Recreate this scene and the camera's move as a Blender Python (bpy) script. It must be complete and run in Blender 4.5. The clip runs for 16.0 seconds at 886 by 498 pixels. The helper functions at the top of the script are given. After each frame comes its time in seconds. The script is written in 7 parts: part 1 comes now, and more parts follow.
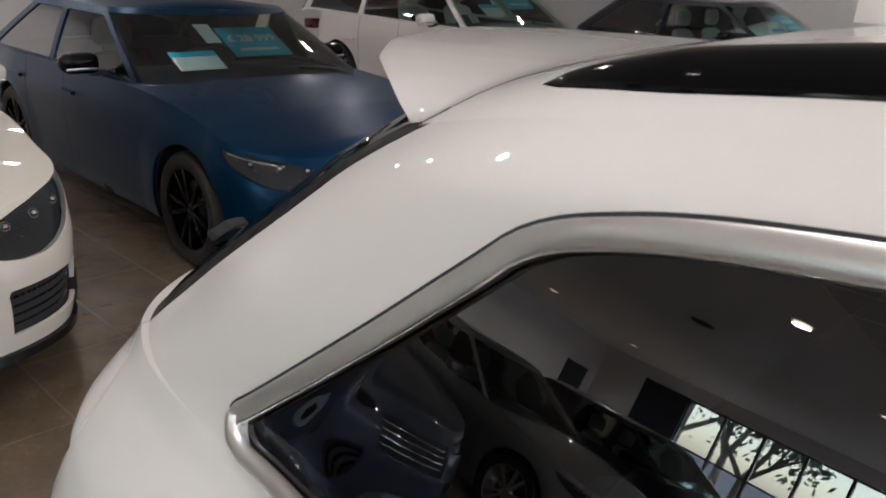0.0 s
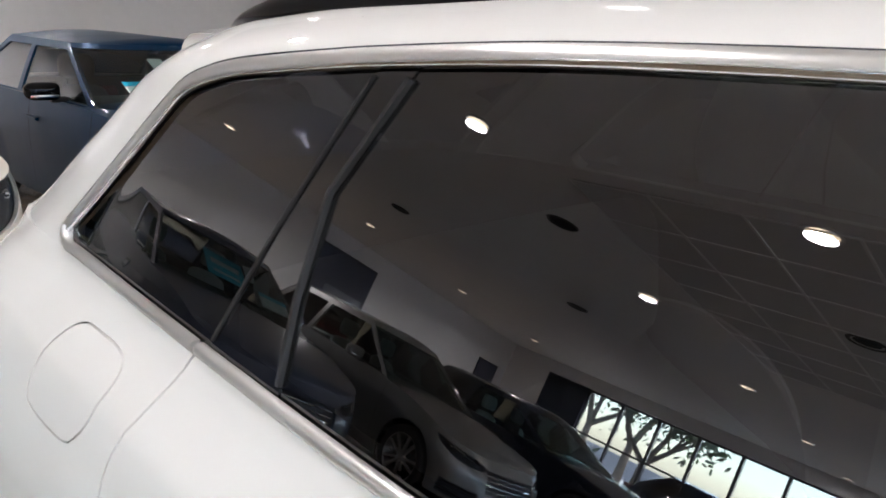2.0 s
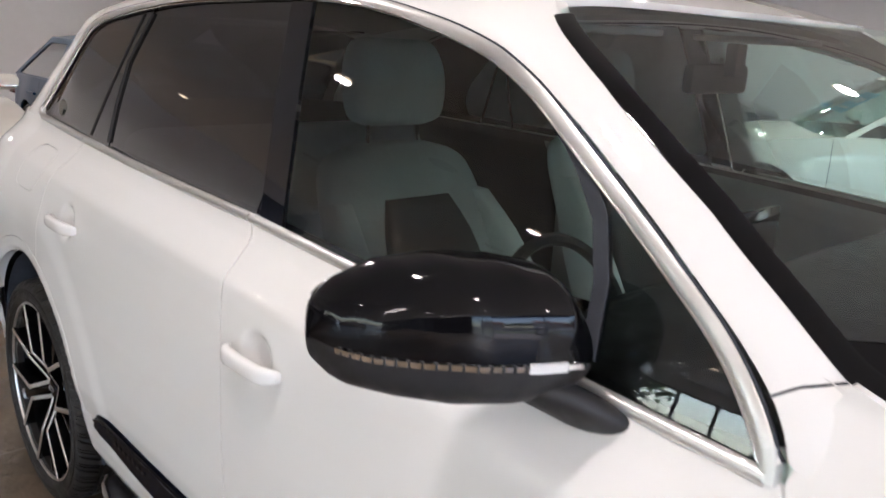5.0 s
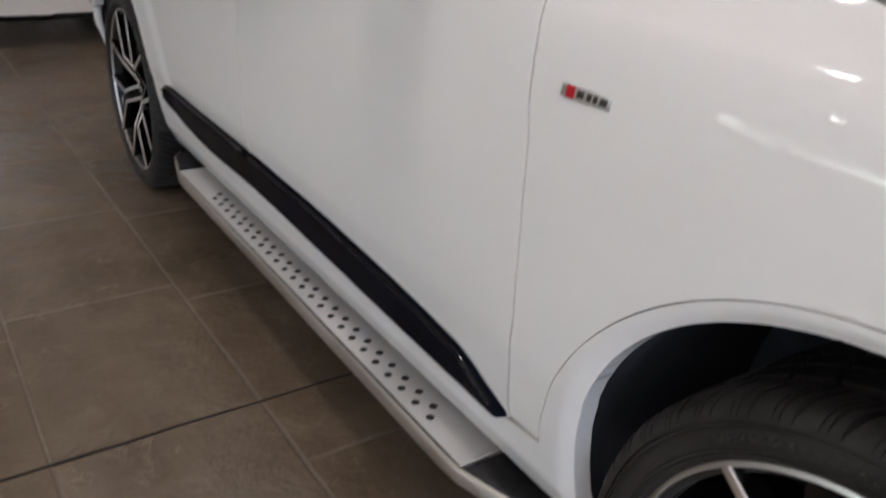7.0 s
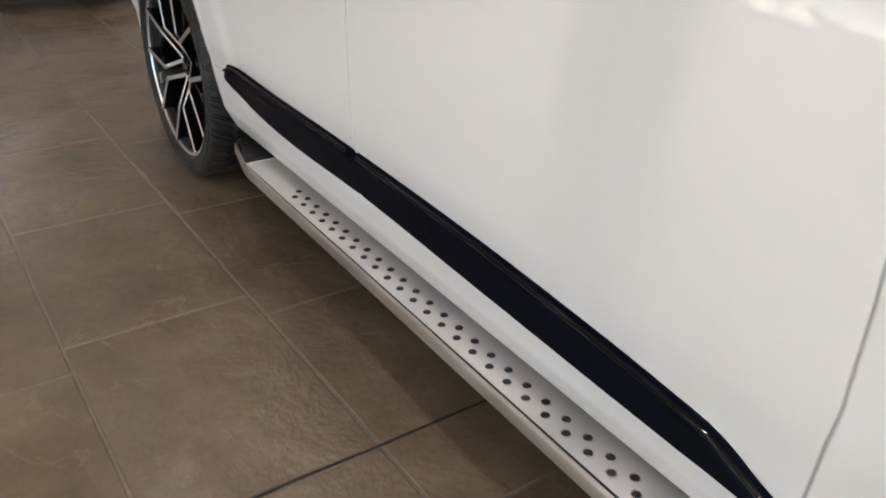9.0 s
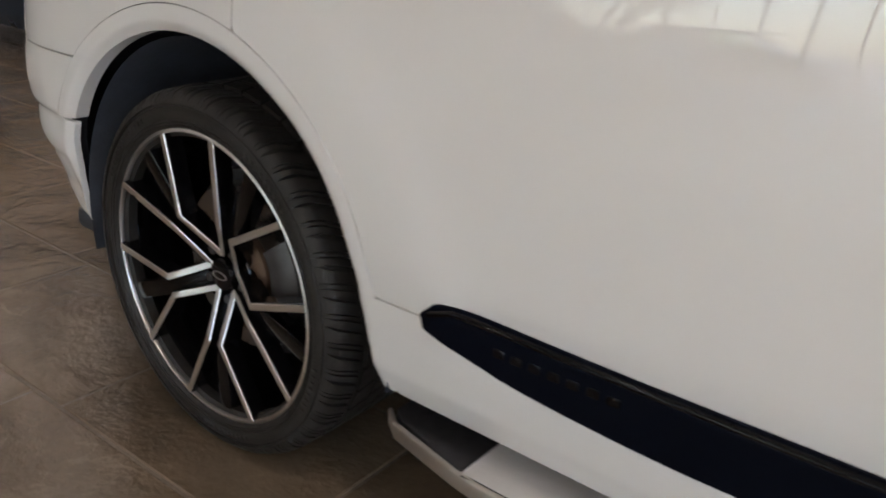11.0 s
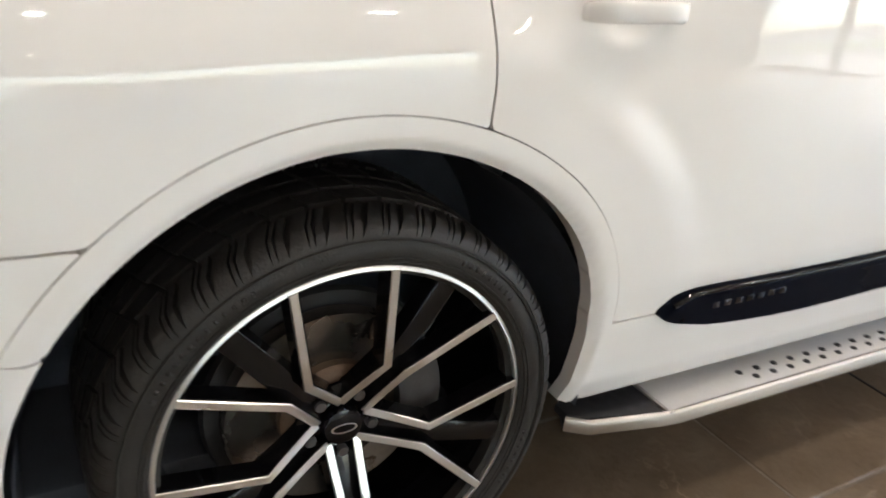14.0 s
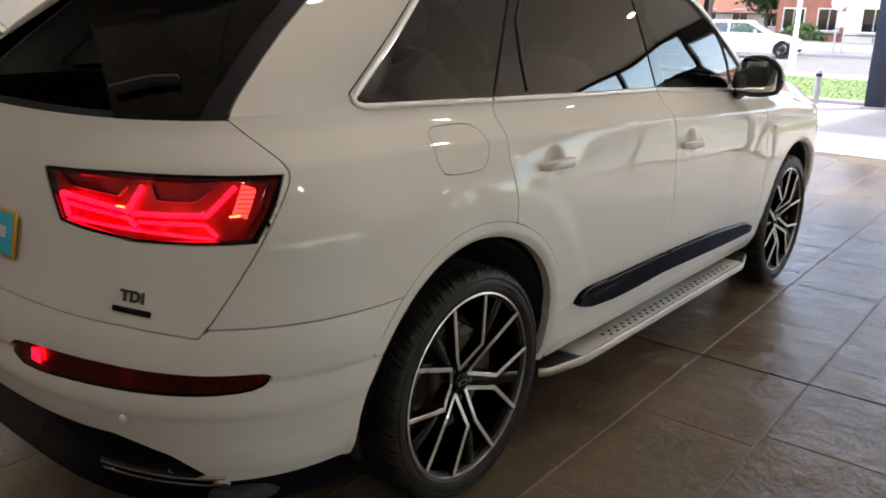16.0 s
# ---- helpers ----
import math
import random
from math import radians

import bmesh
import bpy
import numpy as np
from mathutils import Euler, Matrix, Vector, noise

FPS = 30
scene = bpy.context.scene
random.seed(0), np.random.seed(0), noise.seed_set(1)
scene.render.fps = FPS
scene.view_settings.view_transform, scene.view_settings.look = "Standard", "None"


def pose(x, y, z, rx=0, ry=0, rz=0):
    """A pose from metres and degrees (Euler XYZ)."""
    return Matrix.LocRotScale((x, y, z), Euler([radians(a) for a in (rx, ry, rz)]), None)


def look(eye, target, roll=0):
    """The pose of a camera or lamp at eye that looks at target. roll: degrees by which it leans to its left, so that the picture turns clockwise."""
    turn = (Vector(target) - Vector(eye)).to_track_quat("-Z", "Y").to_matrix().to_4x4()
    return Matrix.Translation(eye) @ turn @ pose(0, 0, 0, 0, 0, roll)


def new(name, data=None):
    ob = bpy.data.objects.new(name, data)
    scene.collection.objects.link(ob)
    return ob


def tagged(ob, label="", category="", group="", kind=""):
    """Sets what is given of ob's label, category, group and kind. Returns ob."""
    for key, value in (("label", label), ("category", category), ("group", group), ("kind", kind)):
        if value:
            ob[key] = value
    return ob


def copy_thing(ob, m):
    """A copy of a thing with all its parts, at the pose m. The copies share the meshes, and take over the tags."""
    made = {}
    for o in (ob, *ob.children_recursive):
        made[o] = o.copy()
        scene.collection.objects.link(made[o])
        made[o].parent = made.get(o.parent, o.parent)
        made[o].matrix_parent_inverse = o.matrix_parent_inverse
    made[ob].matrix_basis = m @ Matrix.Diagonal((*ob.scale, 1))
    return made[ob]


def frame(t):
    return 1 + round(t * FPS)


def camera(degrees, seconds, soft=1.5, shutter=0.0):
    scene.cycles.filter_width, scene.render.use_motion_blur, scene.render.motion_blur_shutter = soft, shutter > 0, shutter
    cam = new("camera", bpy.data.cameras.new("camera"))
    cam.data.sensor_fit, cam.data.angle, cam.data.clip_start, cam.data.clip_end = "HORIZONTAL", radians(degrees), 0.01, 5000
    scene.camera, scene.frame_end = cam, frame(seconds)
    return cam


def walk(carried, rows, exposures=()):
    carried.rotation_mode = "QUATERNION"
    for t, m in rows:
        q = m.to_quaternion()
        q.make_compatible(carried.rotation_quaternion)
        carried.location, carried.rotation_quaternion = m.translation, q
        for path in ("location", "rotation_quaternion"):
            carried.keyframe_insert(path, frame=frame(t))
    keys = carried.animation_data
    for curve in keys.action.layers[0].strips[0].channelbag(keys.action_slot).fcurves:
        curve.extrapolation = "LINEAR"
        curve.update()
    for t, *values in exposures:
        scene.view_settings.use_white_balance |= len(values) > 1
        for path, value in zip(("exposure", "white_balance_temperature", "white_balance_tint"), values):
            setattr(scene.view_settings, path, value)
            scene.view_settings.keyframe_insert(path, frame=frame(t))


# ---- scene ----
cam = camera(56.84, 16.0, soft=1.7, shutter=0.3)
ROWS = [
    (0, look((0.347, -1.169, 1.755), (-0.318, -0.501, 1.423), 2.70)),
    (0.5, look((0.406, -1.193, 1.715), (-0.281, -0.558, 1.361), 1.53)),
    (1, look((0.571, -1.205, 1.672), (-0.123, -0.573, 1.327), 0.34)),
    (1.5, look((0.844, -1.265, 1.672), (0.185, -0.578, 1.366), 2.42)),
    (2, look((1.139, -1.335, 1.683), (0.472, -0.641, 1.412), 3.04)),
    (2.5, look((1.452, -1.398, 1.705), (0.120, 0.003, 1.190), 1.7)),
    (3, look((1.741, -1.417, 1.679), (0.357, -0.063, 1.177), 1.4)),
    (3.2, look((1.840, -1.428, 1.667), (0.445, -0.120, 1.195), 1.9)),
    (5.3, look((2.872, -1.758, 1.572), (2.166, -1.100, 1.312), 3.75)),
    (5.5, look((2.953, -1.792, 1.522), (2.254, -1.132, 1.245), 4.59)),
    (6, look((3.141, -1.813, 1.443), (2.448, -1.162, 1.133), 5.20)),
    (6.5, look((3.299, -1.822, 1.334), (2.596, -1.191, 1.007), 6.16)),
    (7, look((3.238, -1.633, 1.202), (2.482, -1.131, 0.782), 2.91)),
    (7.5, look((3.227, -1.652, 1.161), (2.486, -1.197, 0.668), 3.29)),
    (8, look((3.179, -1.662, 1.163), (2.429, -1.218, 0.672), 2.86)),
    (8.5, look((3.013, -1.659, 1.168), (2.257, -1.218, 0.684), 0.93)),
    (8.7, look((2.927, -1.680, 1.178), (2.180, -1.222, 0.696), 1.14)),
    (10.8, look((1.445, -1.799, 1.099), (0.858, -1.083, 0.721), 2.92)),
    (11, look((1.277, -1.820, 1.068), (0.705, -1.091, 0.692), 2.55)),
    (11.5, look((0.881, -1.870, 1.024), (0.416, -1.065, 0.654), 2.03)),
    (12, look((0.554, -1.806, 0.972), (0.266, -0.923, 0.601), 1.74)),
    (12.5, look((0.301, -1.728, 0.893), (0.168, -0.821, 0.493), 2.65)),
    (13, look((0.065, -1.668, 0.912), (0.060, -0.766, 0.480), 3.73)),
    (13.2, look((-0.014, -1.594, 0.986), (0.055, -0.737, 0.477), 2.74)),
    (13.5, look((-0.135, -1.717, 1.003), (0.074, -0.834, 0.582), 6.44)),
    (14, look((-0.423, -1.892, 1.203), (0.036, -1.110, 0.780), 5.50)),
    (14.5, look((-0.814, -2.079, 1.375), (-0.279, -1.344, 0.959), 4.38)),
    (15, look((-1.221, -2.156, 1.456), (-0.582, -1.491, 1.071), 2.43)),
    (15.5, look((-1.586, -2.264, 1.486), (-0.887, -1.619, 1.176), 1.10)),
    (16, look((-1.890, -2.359, 1.513), (-1.145, -1.753, 1.233), 1.37)),
]
walk(cam, ROWS, exposures=[(0, 3.5, 6400, 16), (1, 3.9, 6250, 16), (2, 4.05, 6150, 16), (3, 4.1, 6050, 17), (5.5, 3.58, 6450, 21), (6.5, 3.0, 6450, 22), (7, 3.3, 6450, 20), (7.5, 3.75, 6450, 19), (8, 4.0, 6500, 18), (8.5, 3.97, 6550, 17), (11, 3.5, 6850, 20), (11.5, 3.6, 6850, 20), (12.5, 4.25, 6850, 19), (13, 4.95, 6850, 19), (13.5, 5.2, 6800, 18), (14, 4.15, 6900, 17), (15, 3.47, 6950, 17), (16, 2.90, 7450, 16)])

# world, sun and the room's lamps
world = bpy.data.worlds.new("world")
scene.world = world
world.use_nodes = True
wn, wl = world.node_tree.nodes, world.node_tree.links
sky = wn.new("ShaderNodeTexSky")
sky.sky_type = "NISHITA"
sky.sun_disc = False
sky.sun_elevation, sky.sun_rotation = radians(62), radians(300)
sky.air_density, sky.dust_density = 1.0, 1.0
wn["Background"].inputs["Strength"].default_value = 0.115
wl.new(sky.outputs[0], wn["Background"].inputs[0])
sun = new("sun", bpy.data.lights.new("sun", "SUN"))
sun.data.energy, sun.data.angle, sun.data.color = 1.5, radians(12), (1.0, 0.98, 0.95)
sun.matrix_world = look((0, 0, 20), (-9, 5.2, 12))

CEIL = 3.0
X0, X1, Y0, Y1 = -12.0, 8.4, -17.0, 12.0
LAMPS = []
# The lattice runs on past the known lamps; column i == -3 is added.
for i in range(-5, 7):
    for j in range(-5, 6):
        lx, ly = -2.45 + 2.05 * i - 0.2 * j, -3.35 - 0.7 * i - 3.25 * j
        if X0 + 0.6 < lx < X1 - 0.6 and Y0 + 0.6 < ly < Y1 - 0.6 and (i >= 0 or ly > -1.5 or i == -3):
            LAMPS.append((lx, ly))


def lamp_light(x, y, power):
    data = bpy.data.lights.new("downlight_glow", "AREA")
    data.shape, data.size, data.energy, data.color = "DISK", 0.17, power, (1.0, 0.955, 0.89)
    data.spread = radians(160)
    ob = new("downlight_glow", data)
    ob.location = (x, y, CEIL - 0.035)
    return ob


# Powers are set by zone to brighten dim walls, floor and bumper.
for lx, ly in LAMPS:
    west = lx <= -3.4 and ly >= -4
    lamp_light(lx, ly, (3.0 if ly < 0 else 0.6) if west else 1.5 if ly > 2.5 and lx > -2.5 else 5.5 if lx <= -7 else 2.4 if lx <= -3.4 else 0.7 if lx <= 0.2 and ly > -4 else 1.05)


# ---------------------------------------------------------------- materials
def material(name, color=(0.8, 0.8, 0.8), rough=0.5, metal=0.0, coat=0.0, scale=0.0, vary=0.12, bump=0.0, emit=0.0, spec=0.5, coords="Object", coat_rough=0.02):
    """A surface with variation at two scales (scale: the coarse one, per metre) and fine relief."""
    m = bpy.data.materials.new(name)
    m.use_nodes = True
    n, l = m.node_tree.nodes, m.node_tree.links
    p = n["Principled BSDF"]
    p.inputs["Base Color"].default_value = (*color, 1)
    p.inputs["Roughness"].default_value = rough
    p.inputs["Metallic"].default_value = metal
    p.inputs["Coat Weight"].default_value = coat
    p.inputs["Coat Roughness"].default_value = coat_rough
    p.inputs["Specular IOR Level"].default_value = spec
    if emit:
        p.inputs["Emission Color"].default_value = (*color, 1)
        p.inputs["Emission Strength"].default_value = emit
    if scale:
        tc = n.new("ShaderNodeTexCoord")
        big = n.new("ShaderNodeTexNoise")
        big.inputs["Scale"].default_value, big.inputs["Detail"].default_value = scale, 5
        fine = n.new("ShaderNodeTexNoise")
        fine.inputs["Scale"].default_value, fine.inputs["Detail"].default_value = scale * 14, 4
        for tex in (big, fine):
            l.new(tc.outputs[coords], tex.inputs["Vector"])
        add = n.new("ShaderNodeMath")
        add.operation = "MULTIPLY_ADD"
        l.new(fine.outputs[0], add.inputs[0])
        add.inputs[1].default_value = 0.5
        l.new(big.outputs[0], add.inputs[2])
        ramp = n.new("ShaderNodeMapRange")
        l.new(add.outputs[0], ramp.inputs[0])
        ramp.inputs[1].default_value, ramp.inputs[2].default_value = 0.4, 1.1
        ramp.inputs[3].default_value, ramp.inputs[4].default_value = 1 - vary, 1 + vary
        mul = n.new("ShaderNodeVectorMath")
        mul.operation = "SCALE"
        mul.inputs[0].default_value = color
        l.new(ramp.outputs[0], mul.inputs["Scale"])
        l.new(mul.outputs[0], p.inputs["Base Color"])
        rr = n.new("ShaderNodeMapRange")
        l.new(big.outputs[0], rr.inputs[0])
        rr.inputs[1].default_value, rr.inputs[2].default_value = 0.3, 0.7
        rr.inputs[3].default_value, rr.inputs[4].default_value = max(rough * 0.8, 0.0), min(rough * 1.25, 1)
        l.new(rr.outputs[0], p.inputs["Roughness"])
        if bump:
            b = n.new("ShaderNodeBump")
            b.inputs["Strength"].default_value, b.inputs["Distance"].default_value = bump, 0.01
            l.new(add.outputs[0], b.inputs["Height"])
            l.new(b.outputs[0], p.inputs["Normal"])
    return m


def pane(name, tint, gloss=1.0, ior=1.5):
    """Thin glass: tinted and see-through, with a mirror's gloss on its face."""
    m = bpy.data.materials.new(name)
    m.use_nodes = True
    n, l = m.node_tree.nodes, m.node_tree.links
    n.remove(n["Principled BSDF"])
    out = n["Material Output"]
    see = n.new("ShaderNodeBsdfTransparent")
    see.inputs[0].default_value = (*tint, 1)
    shine = n.new("ShaderNodeBsdfGlossy")
    shine.inputs["Roughness"].default_value = 0.006
    shine.inputs["Color"].default_value = (gloss, gloss, gloss, 1)
    f = n.new("ShaderNodeFresnel")
    f.inputs[0].default_value = ior
    mix = n.new("ShaderNodeMixShader")
    l.new(f.outputs[0], mix.inputs[0])
    l.new(see.outputs[0], mix.inputs[1])
    l.new(shine.outputs[0], mix.inputs[2])
    l.new(mix.outputs[0], out.inputs[0])
    return m


M = {}
M["paint"] = material("white_paint", (0.80, 0.79, 0.768), 0.4, 0, 1.0, spec=0.0, coat_rough=0.004, scale=0.9, vary=0.012)
M["paint2"] = material("cream_white_paint", (0.80, 0.775, 0.70), 0.4, 0, 1.0, spec=0.08, scale=0.8, vary=0.012)
M["blue"] = material("metallic_blue_paint", (0.0005, 0.034, 0.092), 0.32, 0.55, 0.12, spec=0.2, scale=1.2, vary=0.05)
M["darkpaint"] = material("dark_paint", (0.012, 0.016, 0.03), 0.25, 0.2, 1.0, scale=1.2, vary=0.05)
M["slatepaint"] = material("slate_blue_paint", (0.045, 0.058, 0.095), 0.34, 0.3, 1.0, scale=1.2, vary=0.05)
M["silverpaint"] = material("silver_paint", (0.24, 0.24, 0.235), 0.34, 0.6, 1.0, scale=1.2, vary=0.03)
M["black"] = material("gloss_black_plastic", (0.003, 0.003, 0.004), 0.06, 0, 0.0, spec=0.28, scale=3, vary=0.1)
M["lacquer"] = material("blue_black_lacquer", (0.005, 0.0065, 0.0115), 0.08, 0, 0.0, spec=0.015, scale=3, vary=0.1)
M["postgloss"] = material("black_post_glass", (0.004, 0.005, 0.008), 0.03, 0, 0.0, spec=1.0, scale=3, vary=0.1)
M["matt"] = material("matt_black_plastic", (0.018, 0.018, 0.02), 0.55, 0, scale=40, vary=0.2, bump=0.08)
M["void"] = material("dark_liner", (0.050, 0.055, 0.064), 0.8, 0, spec=0.1, scale=20, vary=0.2)
M["chrome"] = material("satin_aluminium_trim", (0.80, 0.79, 0.77), 0.36, 0.85, scale=6, vary=0.04)
M["bright"] = material("bright_chrome", (0.82, 0.82, 0.82), 0.06, 1.0, scale=5, vary=0.03)
M["edge"] = material("satin_step_edge", (0.56, 0.525, 0.475), 0.46, 1.0, scale=7, vary=0.10)
M["alu"] = material("diamond_turned_aluminium", (0.80, 0.78, 0.75), 0.34, 1.0, scale=25, vary=0.06)
M["rimblack"] = material("gloss_black_wheel_paint", (0.003, 0.003, 0.0035), 0.1, 0, 0.0, spec=0.35, scale=6, vary=0.1)
M["rubber"] = material("tyre_rubber", (0.025, 0.0235, 0.022), 0.42, 0, spec=0.25, scale=22, vary=0.5, bump=0.25)
M["disc"] = material("brake_disc_steel", (0.22, 0.20, 0.18), 0.28, 0.9, scale=10, vary=0.2)
M["rust"] = material("rusty_steel", (0.16, 0.10, 0.065), 0.6, 0.4, scale=14, vary=0.35, bump=0.2)
M["caliper"] = material("grey_caliper", (0.08, 0.075, 0.075), 0.4, 0.4, scale=14, vary=0.25)
M["plate"] = material("brushed_aluminium_tread", (0.68, 0.67, 0.645), 0.45, 0.35, scale=9, vary=0.08, bump=0.05)
M["seat"] = material("grey_leather", (0.68, 0.74, 0.74), 0.5, 0, scale=9, vary=0.1, bump=0.12)
M["darkseat"] = material("dark_leather", (0.03, 0.032, 0.035), 0.5, 0, scale=9, vary=0.15, bump=0.12)
M["dash"] = material("dashboard_plastic", (0.02, 0.022, 0.024), 0.6, 0, scale=30, vary=0.15, bump=0.1)
M["felt"] = material("navy_black_felt", (0.058, 0.066, 0.083), 0.9, 0, spec=0.1, scale=14, vary=0.3, bump=0.15)
M["seal"] = material("black_glass_border", (0.010, 0.010, 0.014), 0.5, 0, spec=0.12, scale=20, vary=0.2)
M["liner"] = material("grey_headliner", (0.35, 0.34, 0.32), 0.85, 0, scale=30, vary=0.08)
M["chromebowl"] = material("chrome_lamp_bowl", (0.62, 0.63, 0.64), 0.22, 0.8, scale=26, vary=0.7, bump=0.5)
M["lampdark"] = material("dark_lamp_bowl", (0.24, 0.24, 0.25), 0.2, 0.7, scale=14, vary=0.5)
M["redlens"] = material("red_lens", (0.075, 0.002, 0.004), 0.12, 0, 0.8, scale=8, vary=0.1)
M["darklens"] = material("dark_red_lens", (0.19, 0.003, 0.005), 0.14, 0, 0.8, scale=8, vary=0.15)
M["redlight"] = material("lit_red_light_guide", (1.0, 0.012, 0.035), 0.3, emit=0.9)
M["litpatch"] = material("emissive_pink_reflector", (1.0, 0.10, 0.09), 0.3, emit=0.35)
M["amber"] = material("emissive_amber_glint", (1.0, 0.30, 0.10), 0.3, emit=0.8)
M["red"] = material("red_enamel", (0.45, 0.01, 0.02), 0.25, 0, 0.5, scale=20, vary=0.1)
M["lens"] = pane("clear_lens", (0.92, 0.94, 0.95))
M["clear"] = pane("green_tinted_glass", (0.78, 0.95, 0.92), 1.0, 1.75)
M["privacy"] = pane("privacy_glass", (0.05, 0.052, 0.068), 1.0, 2.18)
M["rearglass"] = pane("rear_privacy_glass", (0.02, 0.02, 0.025), 1.0, 1.42)
M["shop"] = pane("shop_window_glass", (0.93, 0.96, 0.95))
M["wall"] = material("painted_plaster_wall", (0.79, 0.79, 0.80), 0.75, 0, scale=0.7, vary=0.05, bump=0.04)
M["ceiling"] = material("ceiling_board", (0.84, 0.83, 0.81), 0.85, 0, scale=1.2, vary=0.05, bump=0.04)
M["ceilingtile"] = material("mineral_ceiling_tile", (0.62, 0.61, 0.60), 0.9, 0, scale=1.5, vary=0.08, bump=0.06)
M["gridbar"] = material("ceiling_grid_bar", (0.82, 0.82, 0.8), 0.5, 0, scale=4, vary=0.03)
M["frame"] = material("dark_window_frame", (0.025, 0.028, 0.035), 0.4, 0.3, scale=5, vary=0.1)
M["navy"] = material("navy_cladding", (0.012, 0.018, 0.035), 0.5, 0, scale=2, vary=0.12)
M["poster"] = material("dark_poster_print", (0.05, 0.055, 0.09), 0.4, 0, scale=3, vary=0.4)
M["posterpale"] = material("pale_poster_print", (0.25, 0.26, 0.3), 0.4, 0, scale=3, vary=0.3)
M["lamp"] = material("lit_downlight", (1.0, 0.84, 0.58), 0.4, emit=0.5)
M["lamprim"] = material("white_lamp_rim", (0.75, 0.75, 0.73), 0.45, 0, scale=10, vary=0.04)
M["cyan"] = material("cyan_price_card", (0.02, 0.52, 0.74), 0.45, 0, scale=6, vary=0.06)
M["paper"] = material("white_paper", (0.78, 0.79, 0.8), 0.6, 0, scale=6, vary=0.05)
M["amberplate"] = material("yellow_plate_edge", (0.75, 0.42, 0.05), 0.4, 0, scale=6, vary=0.05)
M["asphalt"] = material("asphalt", (0.075, 0.075, 0.078), 0.85, 0, scale=1.3, vary=0.25, bump=0.3)
M["concrete"] = material("concrete_paving", (0.34, 0.31, 0.28), 0.8, 0, scale=1.0, vary=0.15, bump=0.2)
M["kerb"] = material("kerb_stone", (0.4, 0.38, 0.35), 0.8, 0, scale=3, vary=0.15, bump=0.2)
M["grass"] = material("mown_grass", (0.10, 0.17, 0.035), 0.9, 0, scale=3, vary=0.35, bump=0.6)
M["roadtop"] = material("grey_road_asphalt", (0.14, 0.135, 0.13), 0.8, 0, scale=1.0, vary=0.2, bump=0.2)
M["leaf2"] = material("bush_leaf_green", (0.07, 0.13, 0.025), 0.6, 0, scale=3, vary=0.5)
M["leaf"] = material("leaf_green", (0.045, 0.075, 0.02), 0.55, 0, scale=2, vary=0.5)
M["bark"] = material("bark", (0.09, 0.07, 0.05), 0.9, 0, scale=8, vary=0.35, bump=0.7)
M["brick"] = material("red_brickwork", (0.33, 0.13, 0.085), 0.85, 0, scale=2.5, vary=0.3, bump=0.3)
M["render"] = material("pale_render", (0.62, 0.55, 0.48), 0.85, 0, scale=1.0, vary=0.1, bump=0.1)
M["rooftile"] = material("clay_roof_tile", (0.30, 0.12, 0.07), 0.85, 0, scale=3, vary=0.3, bump=0.4)
M["whitepaint"] = material("white_line_paint", (0.75, 0.75, 0.73), 0.7, 0, scale=8, vary=0.1)
M["steel"] = material("galvanised_steel", (0.45, 0.46, 0.47), 0.4, 0.8, scale=6, vary=0.15)


